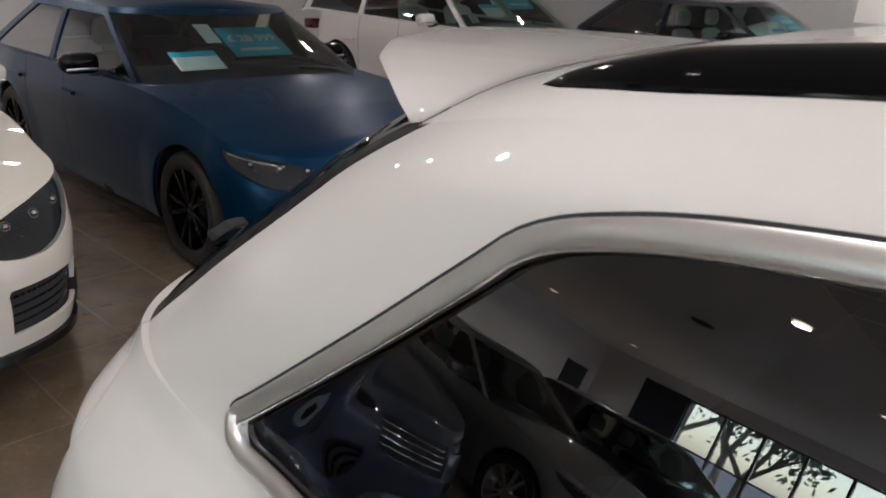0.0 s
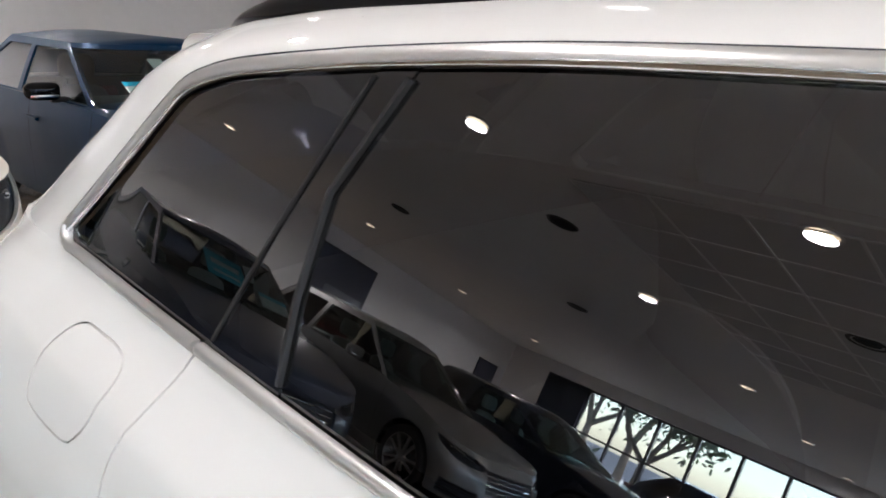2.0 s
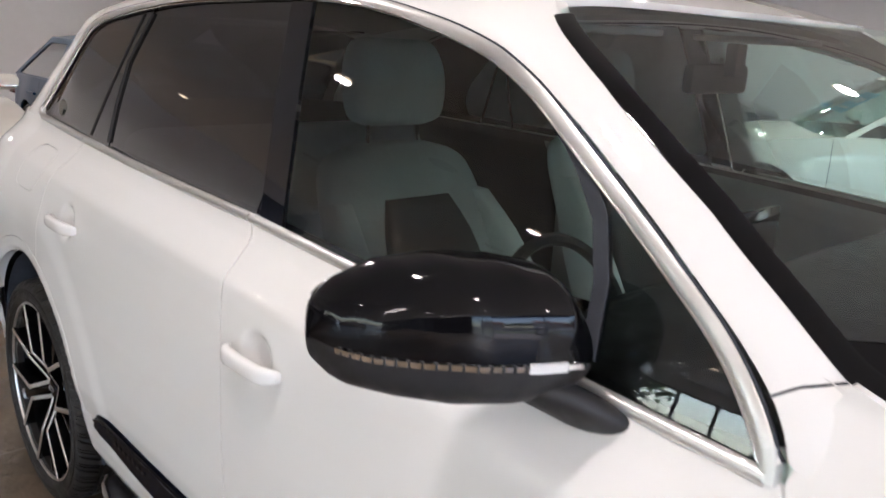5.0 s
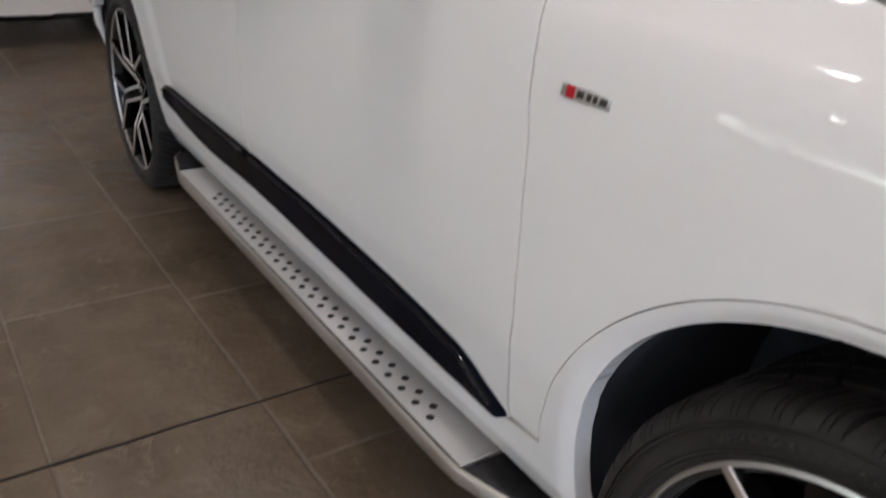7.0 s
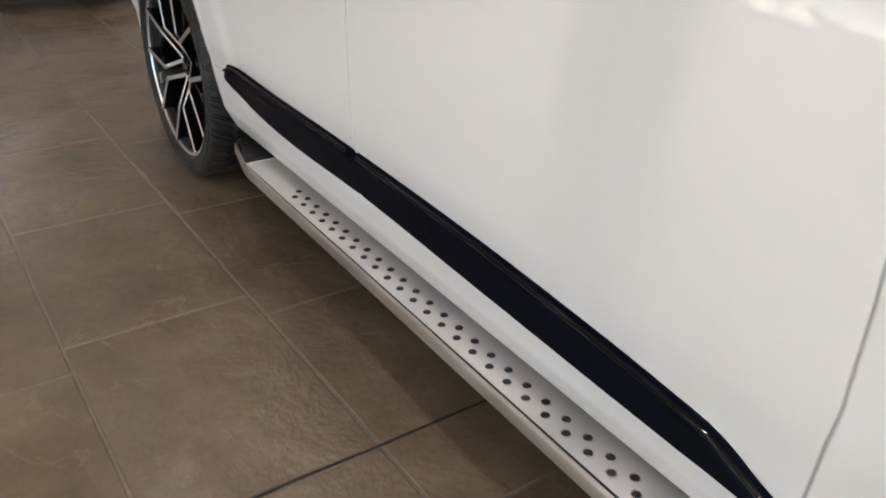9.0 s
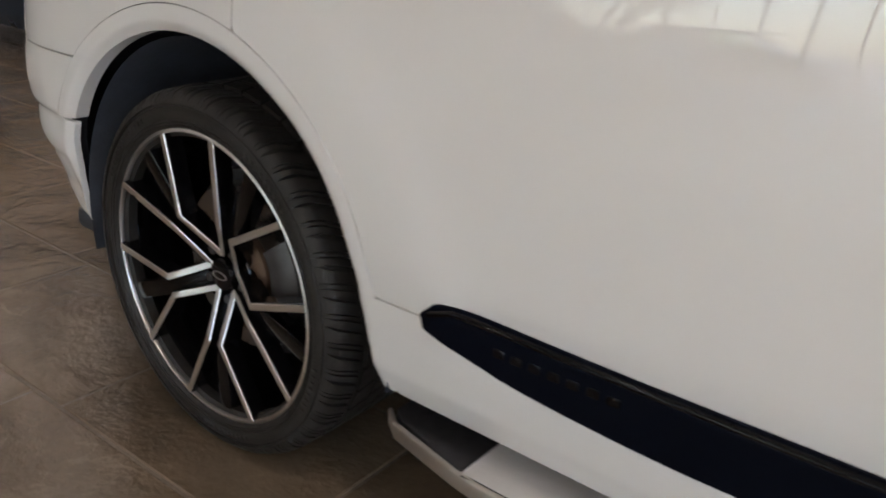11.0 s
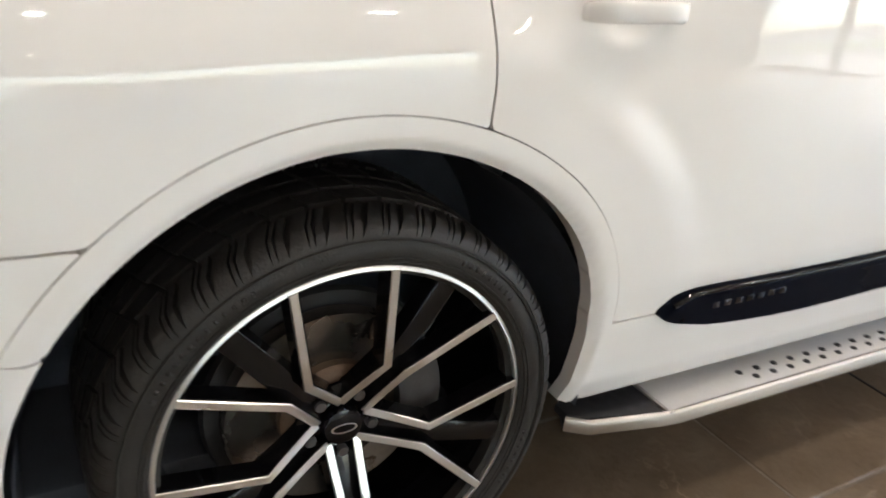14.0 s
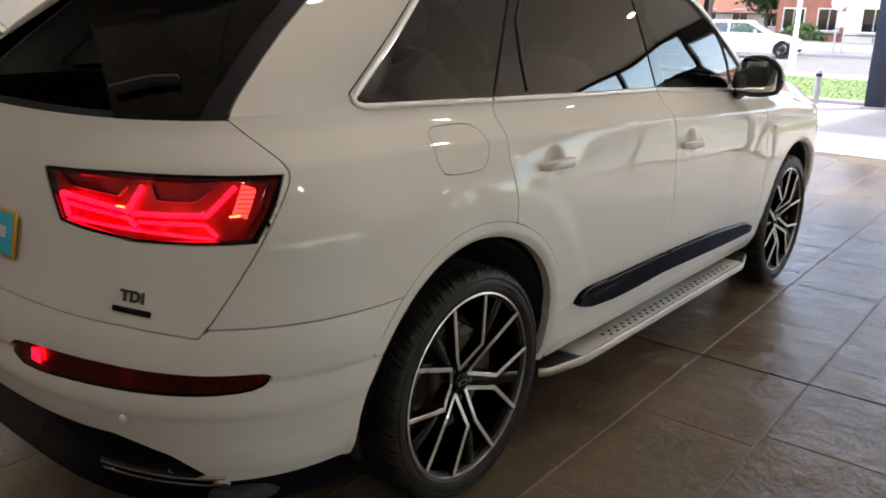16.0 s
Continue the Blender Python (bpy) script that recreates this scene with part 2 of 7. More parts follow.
def floor_material():
    """Riven brown-grey stone slabs under a worn sealer."""
    m = bpy.data.materials.new("riven_stone_slab")
    m.use_nodes = True
    n, l = m.node_tree.nodes, m.node_tree.links
    p = n["Principled BSDF"]
    tc = n.new("ShaderNodeNewGeometry")
    info = n.new("ShaderNodeObjectInfo")
    off = n.new("ShaderNodeVectorMath")
    off.operation = "MULTIPLY_ADD"
    l.new(info.outputs["Random"], off.inputs[0])
    off.inputs[1].default_value = (37, 11, 5)
    l.new(tc.outputs["Position"], off.inputs[2])

    def tex(scale, detail, rough=0.6, dist=0.0, whole=False):
        t = n.new("ShaderNodeTexNoise")
        t.inputs["Scale"].default_value, t.inputs["Detail"].default_value = scale, detail
        t.inputs["Roughness"].default_value, t.inputs["Distortion"].default_value = rough, dist
        l.new((tc.outputs["Position"] if whole else off.outputs[0]), t.inputs["Vector"])
        return t

    cloud, grain, ridge, seam = tex(1.1, 5, whole=True), tex(55, 5, 0.7), tex(5.0, 7, 0.62, 0.25), tex(2.6, 6, 0.6, 0.6)
    # pale broken veins where the riven layers end
    dist = n.new("ShaderNodeMath")
    dist.operation = "SUBTRACT"
    l.new(seam.outputs[0], dist.inputs[0])
    dist.inputs[1].default_value = 0.52
    size = n.new("ShaderNodeMath")
    size.operation = "ABSOLUTE"
    l.new(dist.outputs[0], size.inputs[0])
    vein = n.new("ShaderNodeMapRange")
    l.new(size.outputs[0], vein.inputs[0])
    vein.inputs[1].default_value, vein.inputs[2].default_value = 0.0, 0.016
    vein.inputs[3].default_value, vein.inputs[4].default_value = 0.30, 0.0
    worn = n.new("ShaderNodeMapRange")
    l.new(tex(4.5, 3).outputs[0], worn.inputs[0])
    worn.inputs[1].default_value, worn.inputs[2].default_value = 0.46, 0.64
    streak = n.new("ShaderNodeMath")
    streak.operation = "MULTIPLY"
    l.new(vein.outputs[0], streak.inputs[0])
    l.new(worn.outputs[0], streak.inputs[1])
    ramp = n.new("ShaderNodeValToRGB")
    ramp.color_ramp.elements[0].position, ramp.color_ramp.elements[0].color = 0.1, (0.058, 0.041, 0.025, 1)
    ramp.color_ramp.elements[1].position, ramp.color_ramp.elements[1].color = 0.92, (0.222, 0.168, 0.115, 1)
    mixv = n.new("ShaderNodeMath")
    mixv.operation = "MULTIPLY_ADD"
    l.new(ridge.outputs[0], mixv.inputs[0])
    mixv.inputs[1].default_value = 0.55
    l.new(cloud.outputs[0], mixv.inputs[2])
    sub = n.new("ShaderNodeMath")
    sub.operation = "MULTIPLY_ADD"
    l.new(grain.outputs[0], sub.inputs[0])
    sub.inputs[1].default_value = 0.22
    l.new(mixv.outputs[0], sub.inputs[2])
    scale = n.new("ShaderNodeMapRange")
    l.new(sub.outputs[0], scale.inputs[0])
    scale.inputs[1].default_value, scale.inputs[2].default_value = 0.45, 1.35
    jit = n.new("ShaderNodeMath")
    jit.operation = "MULTIPLY_ADD"
    l.new(info.outputs["Random"], jit.inputs[0])
    jit.inputs[1].default_value = 0.07
    l.new(scale.outputs[0], jit.inputs[2])
    both = n.new("ShaderNodeMath")
    l.new(jit.outputs[0], both.inputs[0])
    l.new(streak.outputs[0], both.inputs[1])
    l.new(both.outputs[0], ramp.inputs[0])
    l.new(ramp.outputs[0], p.inputs["Base Color"])
    rr = n.new("ShaderNodeMapRange")
    l.new(cloud.outputs[0], rr.inputs[0])
    rr.inputs[1].default_value, rr.inputs[2].default_value = 0.3, 0.7
    rr.inputs[3].default_value, rr.inputs[4].default_value = 0.15, 0.27
    l.new(rr.outputs[0], p.inputs["Roughness"])
    b = n.new("ShaderNodeBump")
    b.inputs["Strength"].default_value, b.inputs["Distance"].default_value = 0.85, 0.020
    l.new(ridge.outputs[0], b.inputs["Height"])
    b2 = n.new("ShaderNodeBump")
    b2.inputs["Strength"].default_value, b2.inputs["Distance"].default_value = 0.25, 0.003
    l.new(grain.outputs[0], b2.inputs["Height"])
    l.new(b.outputs[0], b2.inputs["Normal"])
    l.new(b2.outputs[0], p.inputs["Normal"])
    return m


M["slab"] = floor_material()
M["sealant"] = material("dark_brown_sealant", (0.026, 0.021, 0.017), 0.75, 0, spec=0.2, scale=9, vary=0.5)
M["grout"] = material("grey_grout", (0.140, 0.109, 0.077), 0.8, 0, scale=5, vary=0.6, bump=0.2)


# ---------------------------------------------------------------- mesh helpers
def finish(name, bm, mat, smooth=True):
    me = bpy.data.meshes.new(name)
    if smooth:
        for f in bm.faces:
            f.smooth = True
    bm.to_mesh(me)
    bm.free()
    for m in mat if isinstance(mat, (list, tuple)) else [mat]:
        me.materials.append(m)
    return me


def part(name, bm, mat, parent=None, label="", smooth=True):
    """Link a bmesh as one mesh object under a thing or a part."""
    ob = new(name, finish(name, bm, mat, smooth))
    ob.parent = parent
    if label:
        tagged(ob, label)
    return ob


def empty(name, label, category, m=None, group="", kind=""):
    ob = new(name)
    ob.empty_display_size = 0.1
    if m is not None:
        ob.matrix_basis = m
    return tagged(ob, label, category, group, kind)


def sharp(bm, degrees=35):
    bm.normal_update()
    for e in bm.edges:
        if len(e.link_faces) == 2 and e.calc_face_angle(0) > radians(degrees):
            e.smooth = False
    return bm


def box(x0, x1, y0, y1, z0, z1, bevel=0.0, seg=2, bm=None):
    bm = bm or bmesh.new()
    r = bmesh.ops.create_cube(bm, size=1)
    for v in r["verts"]:
        v.co = (x0 + (v.co.x + 0.5) * (x1 - x0), y0 + (v.co.y + 0.5) * (y1 - y0), z0 + (v.co.z + 0.5) * (z1 - z0))
    if bevel:
        es = list({e for v in r["verts"] for e in v.link_edges})
        bmesh.ops.bevel(bm, geom=es, offset=bevel, segments=seg, profile=0.5, affect="EDGES")
    return sharp(bm)


def lathe(profile, n=64, axis="y", bm=None, closed=False, a0=0.0, a1=2 * math.pi):
    """Turn (radius, along) points round an axis."""
    bm = bm or bmesh.new()
    full = abs(a1 - a0 - 2 * math.pi) < 1e-6
    rings = []
    for i in range(n if full else n + 1):
        a = a0 + (a1 - a0) * i / n
        c, s = math.cos(a), math.sin(a)
        put = {"y": lambda r, t: (r * c, t, r * s), "z": lambda r, t: (r * c, r * s, t), "x": lambda r, t: (t, r * c, r * s)}[axis]
        rings.append([bm.verts.new(put(r, t)) for r, t in profile])
    m = len(profile)
    for i in range(n):
        a, b = rings[i], rings[(i + 1) % len(rings)]
        for j in range(m if closed else m - 1):
            k = (j + 1) % m
            bm.faces.new((a[j], a[k], b[k], b[j]))
    bmesh.ops.remove_doubles(bm, verts=bm.verts, dist=1e-6)
    bmesh.ops.recalc_face_normals(bm, faces=bm.faces)
    return sharp(bm, 40)


def prism(outline, y0, y1, bevel=0.0, seg=2, plane="xz", bm=None):
    """Extrude an outline between two depths; plane names its two axes."""
    bm = bm or bmesh.new()
    put = {"xz": lambda a, b, d: (a, d, b), "xy": lambda a, b, d: (a, b, d), "yz": lambda a, b, d: (d, a, b)}[plane]
    lo = [bm.verts.new(put(a, b, y0)) for a, b in outline]
    hi = [bm.verts.new(put(a, b, y1)) for a, b in outline]
    k = len(outline)
    caps = [bm.faces.new(lo[::-1]), bm.faces.new(hi)]
    for i in range(k):
        bm.faces.new((lo[i], lo[(i + 1) % k], hi[(i + 1) % k], hi[i]))
    if bevel:
        es = [e for f in caps for e in f.edges]
        bmesh.ops.bevel(bm, geom=es, offset=bevel, segments=seg, profile=0.5, affect="EDGES")
    bmesh.ops.recalc_face_normals(bm, faces=bm.faces)
    return sharp(bm)


def sweep(points, normals, shape, closed=False, bm=None, cap=True):
    """Carry a cross-section (across, out) along points; normals point out of the surface."""
    bm = bm or bmesh.new()
    rings = []
    k = len(points)
    for i in range(k):
        a, b = points[(i - 1) % k if closed else max(i - 1, 0)], points[(i + 1) % k if closed else min(i + 1, k - 1)]
        t = (b - a).normalized()
        nn = (normals[i] - t * normals[i].dot(t)).normalized()
        side = t.cross(nn).normalized()
        rings.append([bm.verts.new(points[i] + side * s + nn * o) for s, o in shape])
    m = len(shape)
    for i in range(k if closed else k - 1):
        a, b = rings[i], rings[(i + 1) % k]
        for j in range(m):
            bm.faces.new((a[j], b[j], b[(j + 1) % m], a[(j + 1) % m]))
    if cap and not closed:
        bm.faces.new(rings[0])
        bm.faces.new(rings[-1][::-1])
    bmesh.ops.recalc_face_normals(bm, faces=bm.faces)
    return sharp(bm, 50)


def ease(x, a, b):
    t = np.clip((np.asarray(x, float) - a) / (b - a), 0, 1)
    return t * t * (3 - 2 * t)


def poly_sdf(px, pz, pts):
    """Signed distance to a closed outline, below zero inside, for arrays."""
    d = np.full(np.shape(px), 1e9)
    inside = np.zeros(np.shape(px), bool)
    k = len(pts)
    for i in range(k):
        (ax, az), (bx, bz) = pts[i], pts[(i + 1) % k]
        ex, ez = bx - ax, bz - az
        wx, wz = px - ax, pz - az
        t = np.clip((wx * ex + wz * ez) / max(ex * ex + ez * ez, 1e-12), 0, 1)
        d = np.minimum(d, np.hypot(wx - t * ex, wz - t * ez))
        if abs(ez) > 1e-12:
            cross = ((az > pz) != (bz > pz)) & (px < ex * (pz - az) / ez + ax)
            inside ^= cross
    return np.where(inside, -d, d)


def smooth_outline(pts, n=4, closed=True):
    """Round a polyline through its points (Catmull-Rom)."""
    out, k = [], len(pts)
    for i in range(k if closed else k - 1):
        p = [np.array(pts[(i + j - 1) % k] if closed else pts[min(max(i + j - 1, 0), k - 1)], float) for j in range(4)]
        for s in range(n):
            t = s / n
            out.append(tuple(0.5 * (2 * p[1] + (p[2] - p[0]) * t + (2 * p[0] - 5 * p[1] + 4 * p[2] - p[3]) * t * t + (3 * p[1] - p[0] - 3 * p[2] + p[3]) * t**3)))
    if not closed:
        out.append(tuple(pts[-1]))
    return out


def skin(P, G, depth=0.0, inward=None, flip=False):
    """The part of a grid of places P[i, j] where G is below zero, cut cleanly along G = 0, with its rim folded in by depth."""
    bm = bmesh.new()
    ni, nj = G.shape
    verts, cuts = {}, {}

    def vert(i, j):
        if (i, j) not in verts:
            verts[i, j] = bm.verts.new(P[i, j])
        return verts[i, j]

    def cut(a, b):
        key = (a, b) if a < b else (b, a)
        if key not in cuts:
            ga, gb = G[key[0]], G[key[1]]
            t = min(max(ga / (ga - gb), 0.02), 0.98)
            cuts[key] = bm.verts.new(P[key[0]] * (1 - t) + P[key[1]] * t)
        return cuts[key]

    neg = G < 0
    some = neg[:-1, :-1] | neg[1:, :-1] | neg[:-1, 1:] | neg[1:, 1:]
    for i, j in zip(*np.nonzero(some)):
        cs = [(i, j), (i + 1, j), (i + 1, j + 1), (i, j + 1)]
        ring = []
        for c in range(4):
            a, b = cs[c], cs[(c + 1) % 4]
            if neg[a]:
                ring.append(vert(*a))
            if neg[a] != neg[b]:
                ring.append(cut(a, b))
        if len(ring) >= 3:
            try:
                f = bm.faces.new(ring[::-1] if flip else ring)
                f.smooth = True
            except ValueError:
                pass
    if depth:
        rim = [e for e in bm.edges if len(e.link_faces) == 1]
        for e in rim:
            e.smooth = False
        r = bmesh.ops.extrude_edge_only(bm, edges=rim)
        for v in r["geom"]:
            if isinstance(v, bmesh.types.BMVert):
                v.co += (inward(v.co) if inward else Vector((0, 1, 0))) * depth
    return bm


# ---------------------------------------------------------------- the large white car
def table(xs, ys, sigma):
    """A smooth curve through a few stations."""
    g = np.linspace(xs[0] - 0.3, xs[-1] + 0.3, 1200)
    v = np.interp(g, xs, ys)
    step = g[1] - g[0]
    k = np.exp(-0.5 * (np.arange(-int(4 * sigma / step), int(4 * sigma / step) + 1) * step / sigma) ** 2)
    pad = len(k) // 2
    v = np.convolve(np.pad(v, pad, mode="edge"), k / k.sum(), "valid")
    return lambda q: np.interp(q, g, v)


flank = table([0.26, 0.32, 0.37, 0.42, 0.46, 0.52, 0.58, 0.66, 0.80, 0.92, 1.02, 1.08, 1.115, 1.135, 1.18, 1.25, 1.31],
              [0.885, 0.918, 0.943, 0.953, 0.956, 0.962, 0.973, 0.978, 0.981, 0.978, 0.972, 0.966, 0.959, 0.942, 0.900, 0.862, 0.835], 0.005)
waist = table([-0.6, -0.34, -0.15, 0.2, 0.6, 1.25, 2.4, 2.6, 3.2], [-0.10, -0.094, -0.076, -0.047, -0.02, 0.0, 0.004, 0.0, -0.06], 0.12)
belt_line = table([-1.2, -0.33, 0.214, 1.275, 1.8, 2.41], [1.255, 1.255, 1.243, 1.220, 1.190, 1.149], 0.08)
roof_edge = table([-0.7, -0.35, -0.1, 0.2, 0.6, 1.2, 1.5, 1.75, 2.05], [1.50, 1.575, 1.634, 1.672, 1.698, 1.712, 1.70, 1.668, 1.59], 0.06)
hood_drop = table([2.3, 2.65, 3.0, 3.4, 3.7, 3.95], [0, 0, 0.035, 0.12, 0.24, 0.36], 0.12)
rear_end = table([0.25, 0.45, 0.6, 0.75, 0.95, 1.12, 1.25], [-0.99, -1.045, -1.062, -1.05, -1.01, -0.985, -0.935], 0.03)
REAR_C, FRONT_C, AXLE = -0.30, 3.15, 2.994
HUB = 0.38


def half_width(x, z):
    """Half the body's width below the windows."""
    zz = z + hood_drop(x) * ease(z, 0.75, 1.2) + (1.22 - belt_line(x)) * ease(z, 0.92, 1.14)
    w = flank(zz) + waist(x) * (0.08 * ease(z, 0.72, 0.95) + 0.92 * ease(z, 0.95, 1.24))
    w = w - 0.010 * ease(z, 1.17, 1.26) * ease(x, 2.33, 2.5)
    for ax in (0.0, AXLE):
        r = np.hypot(x - ax, z - HUB)
        if ax:
            w = w + 0.010 * (1 - ease(r, 0.5, 0.9)) * ease(z, 0.40, 0.5)
        else:
            w = w + (0.001 + 0.006 * ease(x, -0.05, 0.25)) * (1 - ease(r, 0.62, 0.70)) * ease(z, 0.40, 0.5)
    return w


def corner(t, n):
    """Across and along shares of a rounded quarter, t from 0 (side) to 1 (end)."""
    a = np.clip(t, 0, 1) ** 1.25 * math.pi / 2
    return np.cos(a) ** (2 / n), np.sin(a) ** (2 / n)


def tub(u, z, inset=0.0):
    """The body below the windows, on the driver's side; u runs along the flank and round both ends to the middle."""
    x = np.array(u, float)
    y = half_width(np.clip(u, REAR_C, FRONT_C), z)
    c, s = corner((REAR_C - u) / 1.3, 2.7 + 0.25 * ease(z, 1.0, 1.24))
    x = np.where(u < REAR_C, REAR_C + (rear_end(z) - REAR_C) * s, x)
    y = np.where(u < REAR_C, y * c, y)
    c, s = corner((u - FRONT_C) / 1.3, 2.5)
    nose = 3.95 - 0.1 * ease(z, 0.7, 1.1)
    x = np.where(u > FRONT_C, FRONT_C + (nose - FRONT_C) * s, x)
    y = np.where(u > FRONT_C, y * c, y)
    if inset:
        cx = np.clip(x, -0.4, 3.1)
        d = np.hypot(x - cx, y) + 1e-9
        x, y = x - (x - cx) / d * inset, y - y / d * inset
    return np.stack([x, -y, z + 0 * x], -1)


pillar_d = table([1.15, 1.25, 1.45, 1.6, 1.75], [-0.30, -0.29, -0.12, 0.02, 0.08], 0.04)
glass_end = table([1.15, 1.25, 1.45, 1.6, 1.75], [-0.97, -0.955, -0.76, -0.60, -0.5], 0.04)
rear_square = table([1.15, 1.25, 1.289, 1.38, 1.457, 1.523, 1.65], [2.9, 2.87, 2.65, 2.35, 2.07, 1.95, 1.9], 0.02)
pillar_a = table([1.1, 1.18, 1.279, 1.39, 1.461, 1.548, 1.62, 1.75], [2.42, 2.385, 2.30, 2.14, 2.03, 1.90, 1.75, 1.5], 0.02)


def house(u, z, inset=0.0):
    """The body above the waist: side windows, pillars, rear and front glass."""
    ra, fa = pillar_d(z), pillar_a(z)
    x = np.array(u, float)
    xs = np.clip(u, ra, fa)
    b = belt_line(xs)
    h = np.maximum(z - b, -0.03)
    c, s = corner((ra - u) / 0.95, rear_square(z))
    x = np.where(u < ra, ra + (glass_end(z) - ra) * s, x)
    top = roof_edge(np.minimum(x, fa))
    w = half_width(xs, b) - 0.24 * h * np.exp(-h / 0.07) * ease(-xs, 0.0, 0.28) - 0.262 * h - 0.10 * h * h - 0.055 * np.clip((z - top + 0.055) / 0.055, 0, 1.3) ** 2
    y = np.where(u < ra, w * c, w)
    c, s = corner((u - fa) / 0.95, 2.05)
    x = np.where(u > fa, fa + 0.40 * s, x)
    y = np.where(u > fa, w * c, y)
    if inset:
        cx = np.clip(x, -0.1, 1.7)
        d = np.hypot(x - cx, y) + 1e-9
        x, y = x - (x - cx) / d * inset, y - y / d * inset
    return np.stack([x, -y, z + 0 * x], -1)


def inward(co):
    return (Vector((min(max(co.x, -0.4), 3.1), 0, co.z)) - co).normalized()


TU, TZ = np.meshgrid(np.arange(-1.60, 4.46, 0.0125), np.arange(0.21, 1.3201, 0.008), indexing="ij")
TP = tub(TU, TZ)
TX = TP[..., 0]
HU, HZ = np.meshgrid(np.arange(-0.95, 3.35, 0.0095), np.arange(1.14, 1.73, 0.009), indexing="ij")
HP = house(HU, HZ)
HX = HP[..., 0]


def curve_x(zs, xs):
    order = np.argsort(zs)
    return lambda z: np.interp(z, np.array(zs, float)[order], np.array(xs, float)[order])


seam_rear = curve_x([1.3, 1.243, 1.20, 1.152, 1.10, 1.074, 1.0, 0.94, 0.885, 0.83, 0.3], [0.214, 0.214, 0.197, 0.185, 0.166, 0.162, 0.169, 0.172, 0.168, 0.176, 0.176])
seam_mid = curve_x([1.3, 1.22, 1.195, 1.11, 1.0, 0.9, 0.7, 0.54, 0.46, 0.3], [1.276, 1.278, 1.305, 1.312, 1.324, 1.332, 1.335, 1.337, 1.345, 1.345])
seam_front = curve_x([1.3, 1.155, 1.14, 1.117, 1.07, 1.038, 0.943, 0.889, 0.77, 0.64, 0.457, 0.3], [2.416, 2.416, 2.424, 2.429, 2.426, 2.428, 2.433, 2.444, 2.450, 2.451, 2.43, 2.46])
seam_tail = curve_x([1.3, 1.25, 1.20, 1.16, 1.134, 1.11, 0.976, 0.8, 0.72], [-0.73, -0.70, -0.663, -0.638, -0.630, -0.638, -0.728, -0.83, -0.88])
sill_top = lambda x: np.interp(x, [0.42, 0.575, 0.72, 1.0, 1.36, 1.77, 2.25, 2.42, 2.5], [0.508, 0.508, 0.457, 0.440, 0.446, 0.434, 0.424, 0.430, 0.44])
hood_line = lambda x: np.interp(x, [2.52, 2.555, 2.566, 2.59, 2.61, 2.63, 2.651, 2.693, 2.731, 2.863, 2.968, 3.5, 3.9], [1.29, 1.230, 1.197, 1.168, 1.155, 1.146, 1.140, 1.132, 1.124, 1.103, 1.086, 0.98, 0.86])
bumper_top = 0.775
GAP = 0.0019


def arch(x, z, ax, seam=False):
    """Distance outside a wheel opening, or outside the seam of its trim; low down both leave the circle."""
    low = 1 - ease(z, HUB, HUB + 0.45)
    if ax == 0:
        r, k = (0.530 if seam else 0.482), np.where(x > ax, 0.105, 0.0)
    else:
        r, k = (0.489, -0.01) if seam else (0.463, 0.09)
    return np.hypot((x - ax) * (1 + k * low), np.maximum(z - HUB, 0.0)) - r


A_in = np.minimum(arch(TX, TZ, 0.0), arch(TX, TZ, AXLE))
A_out = np.minimum(arch(TX, TZ, 0.0, True), arch(TX, TZ, AXLE, True))
STRIP = smooth_outline([(0.575, 0.505), (0.592, 0.531), (0.64, 0.547), (0.92, 0.542), (1.30, 0.541), (1.79, 0.529), (2.21, 0.502), (2.306, 0.493), (2.369, 0.466), (2.425, 0.430), (2.25, 0.418), (1.77, 0.428), (1.36, 0.440), (1.0, 0.434), (0.76, 0.448), (0.65, 0.472)], 3)
DLO = smooth_outline([(-0.331, 1.286), (-0.312, 1.308), (-0.21, 1.406), (-0.125, 1.481), (-0.06, 1.530), (0.0, 1.568), (0.06, 1.588), (0.13, 1.603), (0.228, 1.616), (0.349, 1.630), (0.447, 1.640), (0.681, 1.658), (0.955, 1.668), (1.24, 1.671), (1.419, 1.662), (1.53, 1.649), (1.62, 1.633), (1.73, 1.610), (1.84, 1.578), (1.943, 1.538), (2.03, 1.488), (2.16, 1.403), (2.266, 1.328), (2.332, 1.279), (2.385, 1.228), (2.414, 1.178), (2.408, 1.152), (1.8, 1.190), (1.275, 1.220), (0.7, 1.232), (0.214, 1.243), (-0.2, 1.253), (-0.285, 1.2545), (-0.318, 1.266)], 4)

suv = empty("car", "large glossy white estate car with black mirrors and black trim", "car")


def mirror_bm(bm):
    """Add the other half, across the car's middle."""
    geom = list(bm.verts) + list(bm.edges) + list(bm.faces)
    r = bmesh.ops.duplicate(bm, geom=geom)
    vs = [g for g in r["geom"] if isinstance(g, bmesh.types.BMVert)]
    fs = [g for g in r["geom"] if isinstance(g, bmesh.types.BMFace)]
    for v in vs:
        v.co.y = -v.co.y
    bmesh.ops.reverse_faces(bm, faces=fs)
    bmesh.ops.remove_doubles(bm, verts=[v for v in bm.verts if abs(v.co.y) < 0.004], dist=0.004)
    return bm


def twin(ob):
    """The same part on the passenger's side."""
    other = ob.copy()
    scene.collection.objects.link(other)
    other.scale = (1, -1, 1)
    return other


